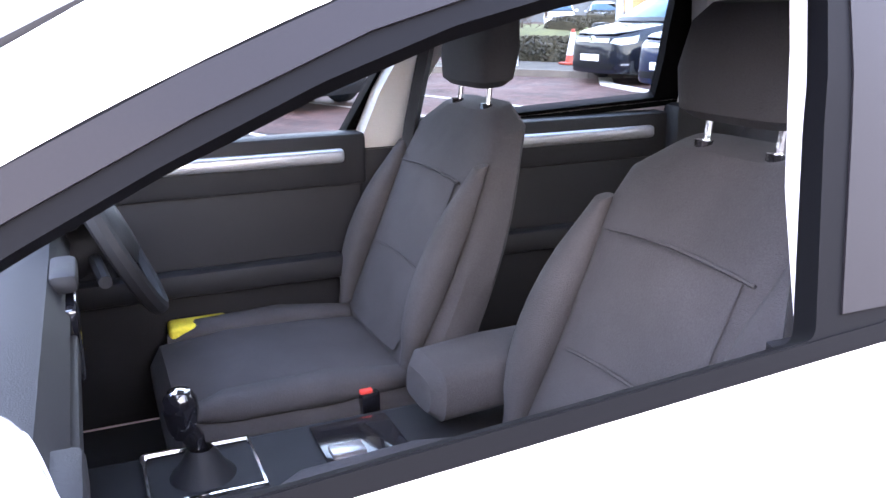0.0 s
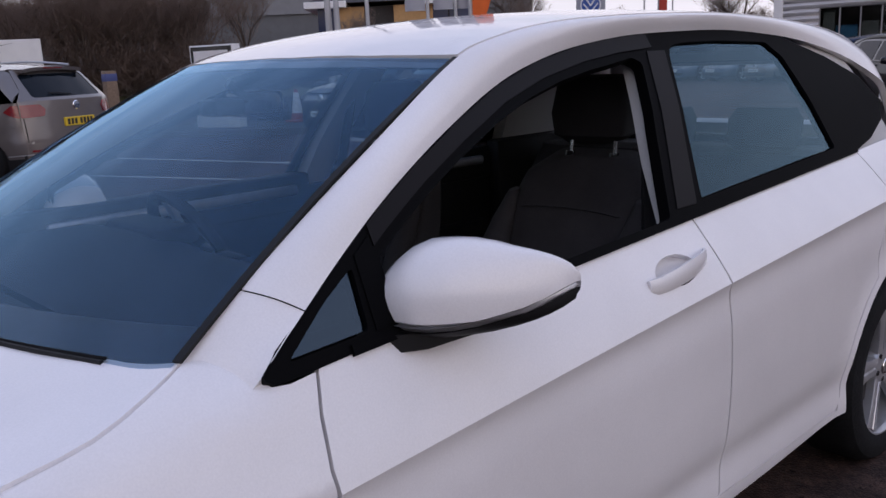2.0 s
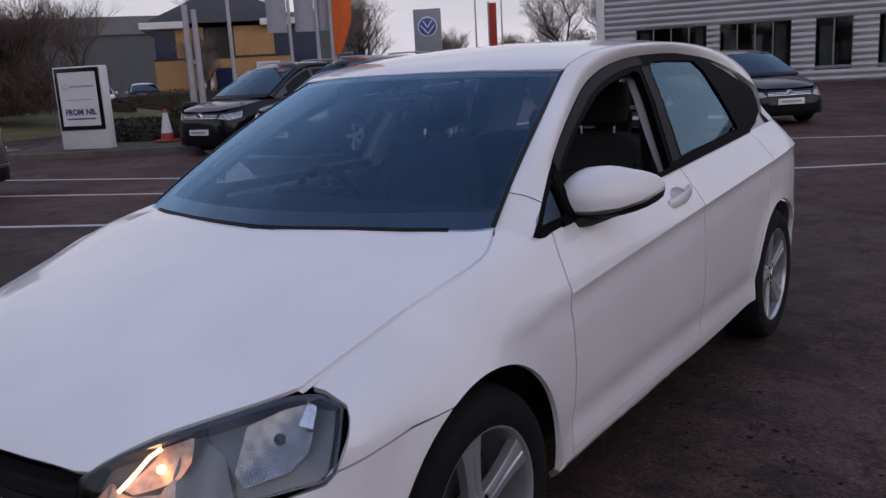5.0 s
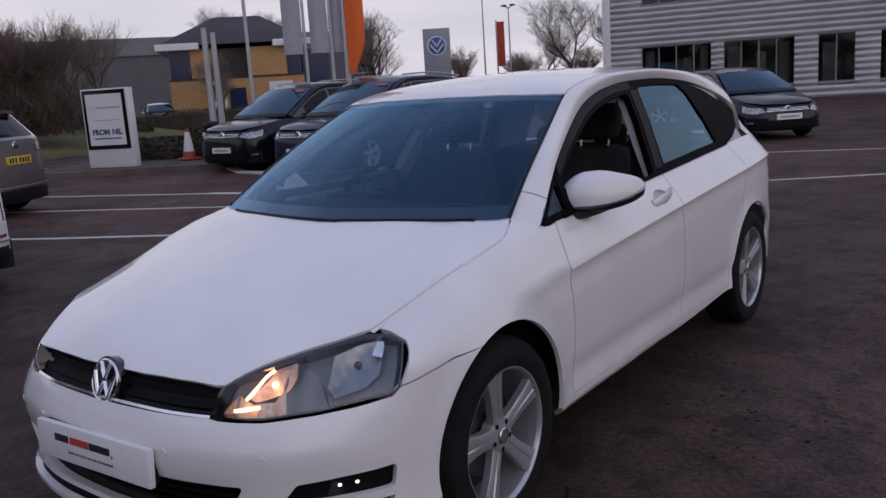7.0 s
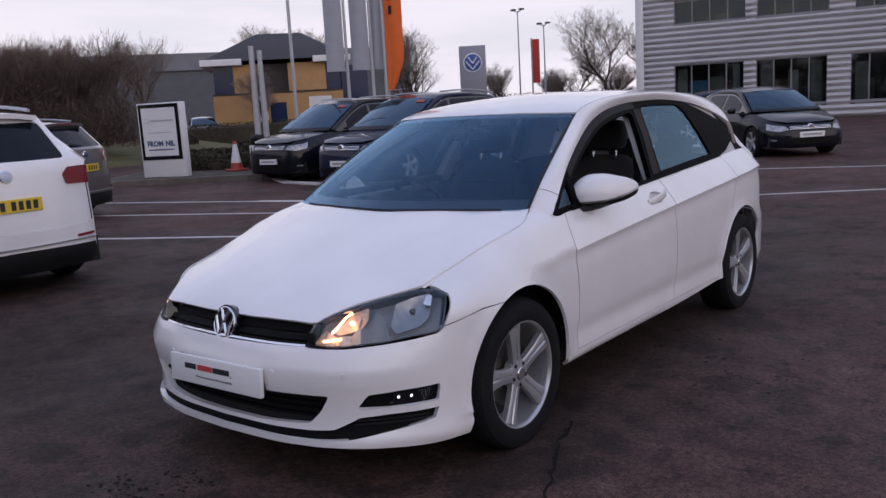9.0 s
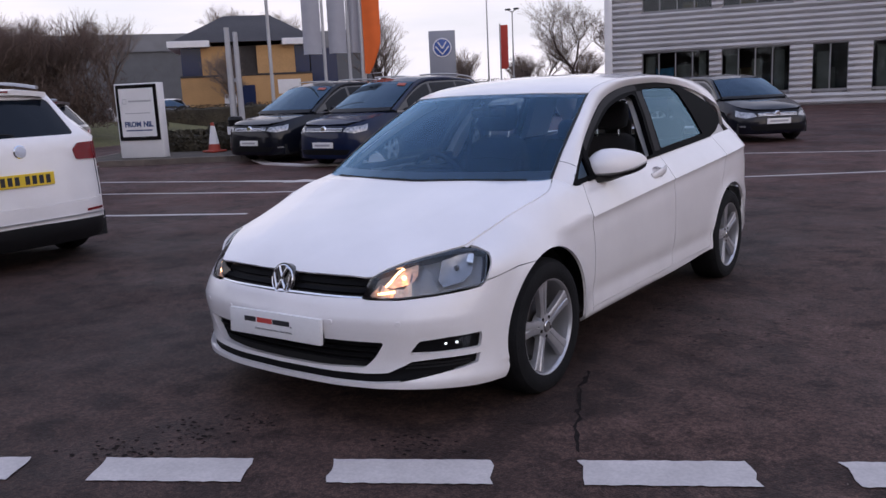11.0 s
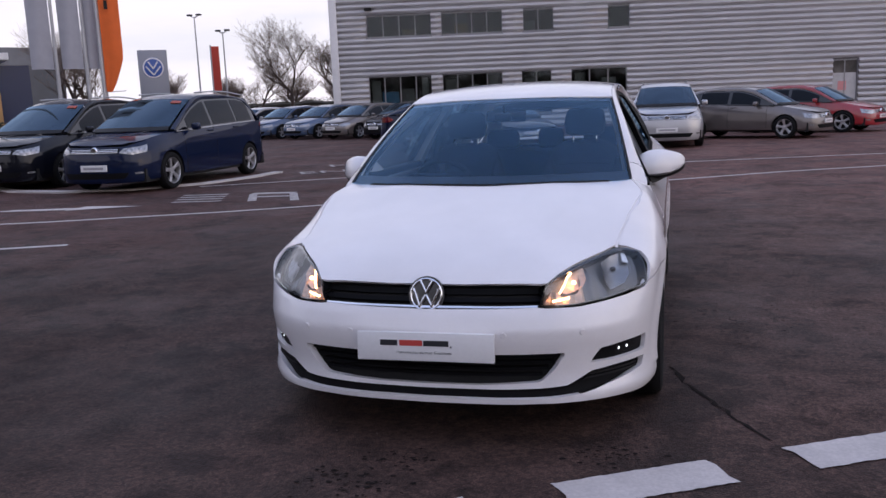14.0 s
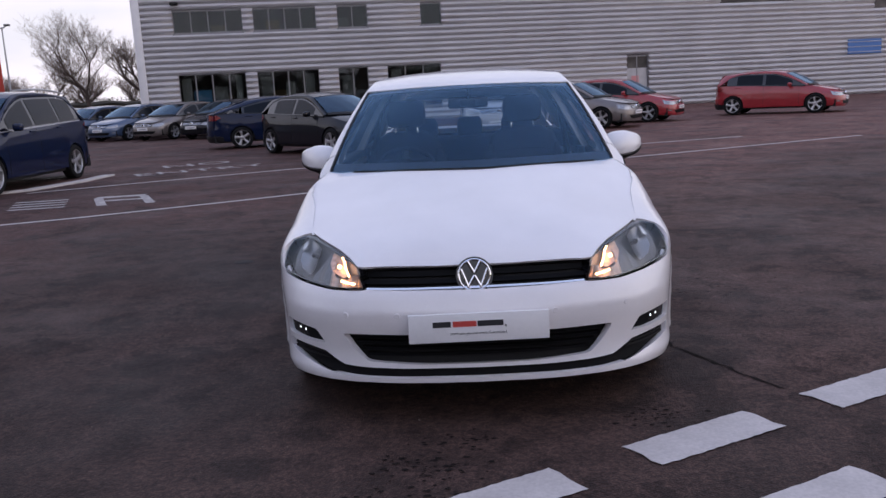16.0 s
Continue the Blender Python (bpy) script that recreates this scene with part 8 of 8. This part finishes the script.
line = spline([(-28.5, 15.4), (-29.3, 13.6), (-30.6, 11.0), (-31.6, 6.0), (-31.0, 0.0), (-29.0, -7.0), (-25.0, -15.0)], 12)
for k in range(110):
    p = line[rnd.randrange(len(line))] + Vector((rnd.uniform(-5, 1.0), rnd.uniform(-1.5, 1.5)))
    h = rnd.uniform(3.7, 4.8)
    w, t = bare_tree(rnd, (p.x, p.y, 0.8), h, rnd.uniform(0.22, 0.34), 5, 0.06, 0.2)
    join(wood, w)
    join(twig, t)
for k in range(34000):
    p = line[rnd.randrange(len(line))] + Vector((rnd.gauss(0.4, 1.3), rnd.uniform(-1.2, 1.2)))
    top = 2.1 + 0.8 * noise.noise(Vector((p.x * 0.25, p.y * 0.25, 3)))
    z = 0.6 + abs(rnd.gauss(0, 0.55)) * top if rnd.random() < 0.7 else rnd.uniform(0.6, top + 0.3)
    d = Vector((rnd.uniform(-1, 1), rnd.uniform(-1, 1), rnd.uniform(0.1, 1.4))).normalized() * rnd.uniform(0.35, 0.9)
    s = d.cross(Vector((rnd.uniform(-1, 1), rnd.uniform(-1, 1), 0.1))).normalized() * rnd.uniform(0.005, 0.016)
    a = Vector((p.x, p.y, z))
    n = len(brush[0])
    brush[0].extend((a - s, a + s, a + d))
    brush[1].append((n, n + 1, n + 2))
# unseen belt of trees and brush, added to cut low light on the car's front
unseen_belt = spline([(-22, -16), (-10, -19), (4, -20), (18, -17), (24, -8)], 12)
for k in range(40):
    p = unseen_belt[rnd.randrange(len(unseen_belt))] + Vector((rnd.uniform(-1.5, 1.5), rnd.uniform(-3, 1)))
    w, t = bare_tree(rnd, (p.x, p.y, 0.0), rnd.uniform(6.0, 8.0), rnd.uniform(0.3, 0.5), 4, 0.12, 0.5)
    join(wood, w)
    join(twig, t)
for k in range(9000):
    p = unseen_belt[rnd.randrange(len(unseen_belt))] + Vector((rnd.uniform(-1.5, 1.5), rnd.gauss(0, 0.9)))
    a = Vector((p.x, p.y, rnd.uniform(0.0, 3.6)))
    d = Vector((rnd.uniform(-1, 1), rnd.uniform(-1, 1), rnd.uniform(0.2, 1.4))).normalized() * rnd.uniform(0.6, 1.3)
    s = d.cross(Vector((rnd.uniform(-1, 1), rnd.uniform(-1, 1), 0.1))).normalized() * rnd.uniform(0.05, 0.12)
    n = len(brush[0])
    brush[0].extend((a - s, a + s, a + d))
    brush[1].append((n, n + 1, n + 2))
tagged(mesh_of("wood_trunks", wood, BARK), "dense bare winter wood beyond the grass bank, with an unseen belt added behind the view", "woods", kind="stuff")
tagged(mesh_of("wood_twigs", twig, WOOD_TWIG), "brown twigs of the bare winter wood and of the unseen added belt", "woods", kind="stuff")
tagged(mesh_of("brushwood", brush, BRUSH), "dark brown brushwood along the wood's edge and in the unseen added belt", "brushwood", kind="stuff")


def hedge(pts, width, height, name, label, seed, leaves=5200):
    """A clipped hedge: a dark core with small leaves all over."""
    r = random.Random(seed)
    path = spline(pts, 8)
    ob = empty(name, None, label, "hedge")
    bm = bmesh.new()
    secs = []
    for i, p in enumerate(path):
        d = (path[min(i + 1, len(path) - 1)] - path[max(i - 1, 0)]).normalized()
        n = Vector((-d.y, d.x))
        w, h = width * 0.42 * r.uniform(0.9, 1.1), height * r.uniform(0.88, 0.98)
        secs.append([Vector((*(p + n * w * a), h * b)) for a, b in ((-1, 0), (-1.05, 0.5), (-0.8, 0.9), (0, 1.0), (0.8, 0.9), (1.05, 0.5), (1, 0))])
    loft(bm, secs)
    part("core", bm, HEDGE, ob)
    lf = ([], [])
    for _ in range(leaves):
        i = r.randrange(len(path) - 1)
        p = path[i].lerp(path[i + 1], r.random())
        d = (path[i + 1] - path[i]).normalized()
        n = Vector((-d.y, d.x))
        t = r.uniform(0, math.pi)
        c = Vector((*(p + n * math.cos(t) * width * 0.5 * r.uniform(0.85, 1.08)), height * min(1.05, (0.15 + 0.9 * math.sin(t) ** 0.5) * r.uniform(0.7, 1.05))))
        u = Vector((r.uniform(-1, 1), r.uniform(-1, 1), r.uniform(-1, 1))).normalized() * r.uniform(0.03, 0.08)
        v = u.cross(Vector((r.uniform(-1, 1), r.uniform(-1, 1), r.uniform(-1, 1)))).normalized() * r.uniform(0.02, 0.05)
        k = len(lf[0])
        lf[0].extend((c - u, c + v, c + u, c - v))
        lf[1].append((k, k + 1, k + 2, k + 3))
    mesh_of("leaves", lf, HEDGE, ob)
    return ob


hedge([(-17.09, 10.88), (-15.39, 11.63), (-13.79, 12.38), (-12.86, 13.32)], 1.3, 0.62, "hedge", "low dark hedge on the island behind the sign", 1)
hedge([(-18.5, 13.88), (-16.33, 15.01), (-13.98, 15.76)], 1.2, 0.7, "hedge", "low dark hedge behind the flags", 2)
hedge([(-38.38, 26.23), (-34.98, 30.06), (-31.58, 33.88), (-27.76, 37.71)], 1.4, 1.15, "hedge", "clipped hedge before the brick offices", 3, 6000)
hedge([(-30.31, 19.86), (-33.71, 22.41), (-37.11, 24.96)], 1.6, 0.9, "hedge", "dark hedge along the verge", 4, 6000)
hedge([(-33.71, 50.46), (-26.91, 55.56), (-20.11, 60.66)], 1.8, 2.0, "hedge", "dark hedge on the skyline", 5, 6000)
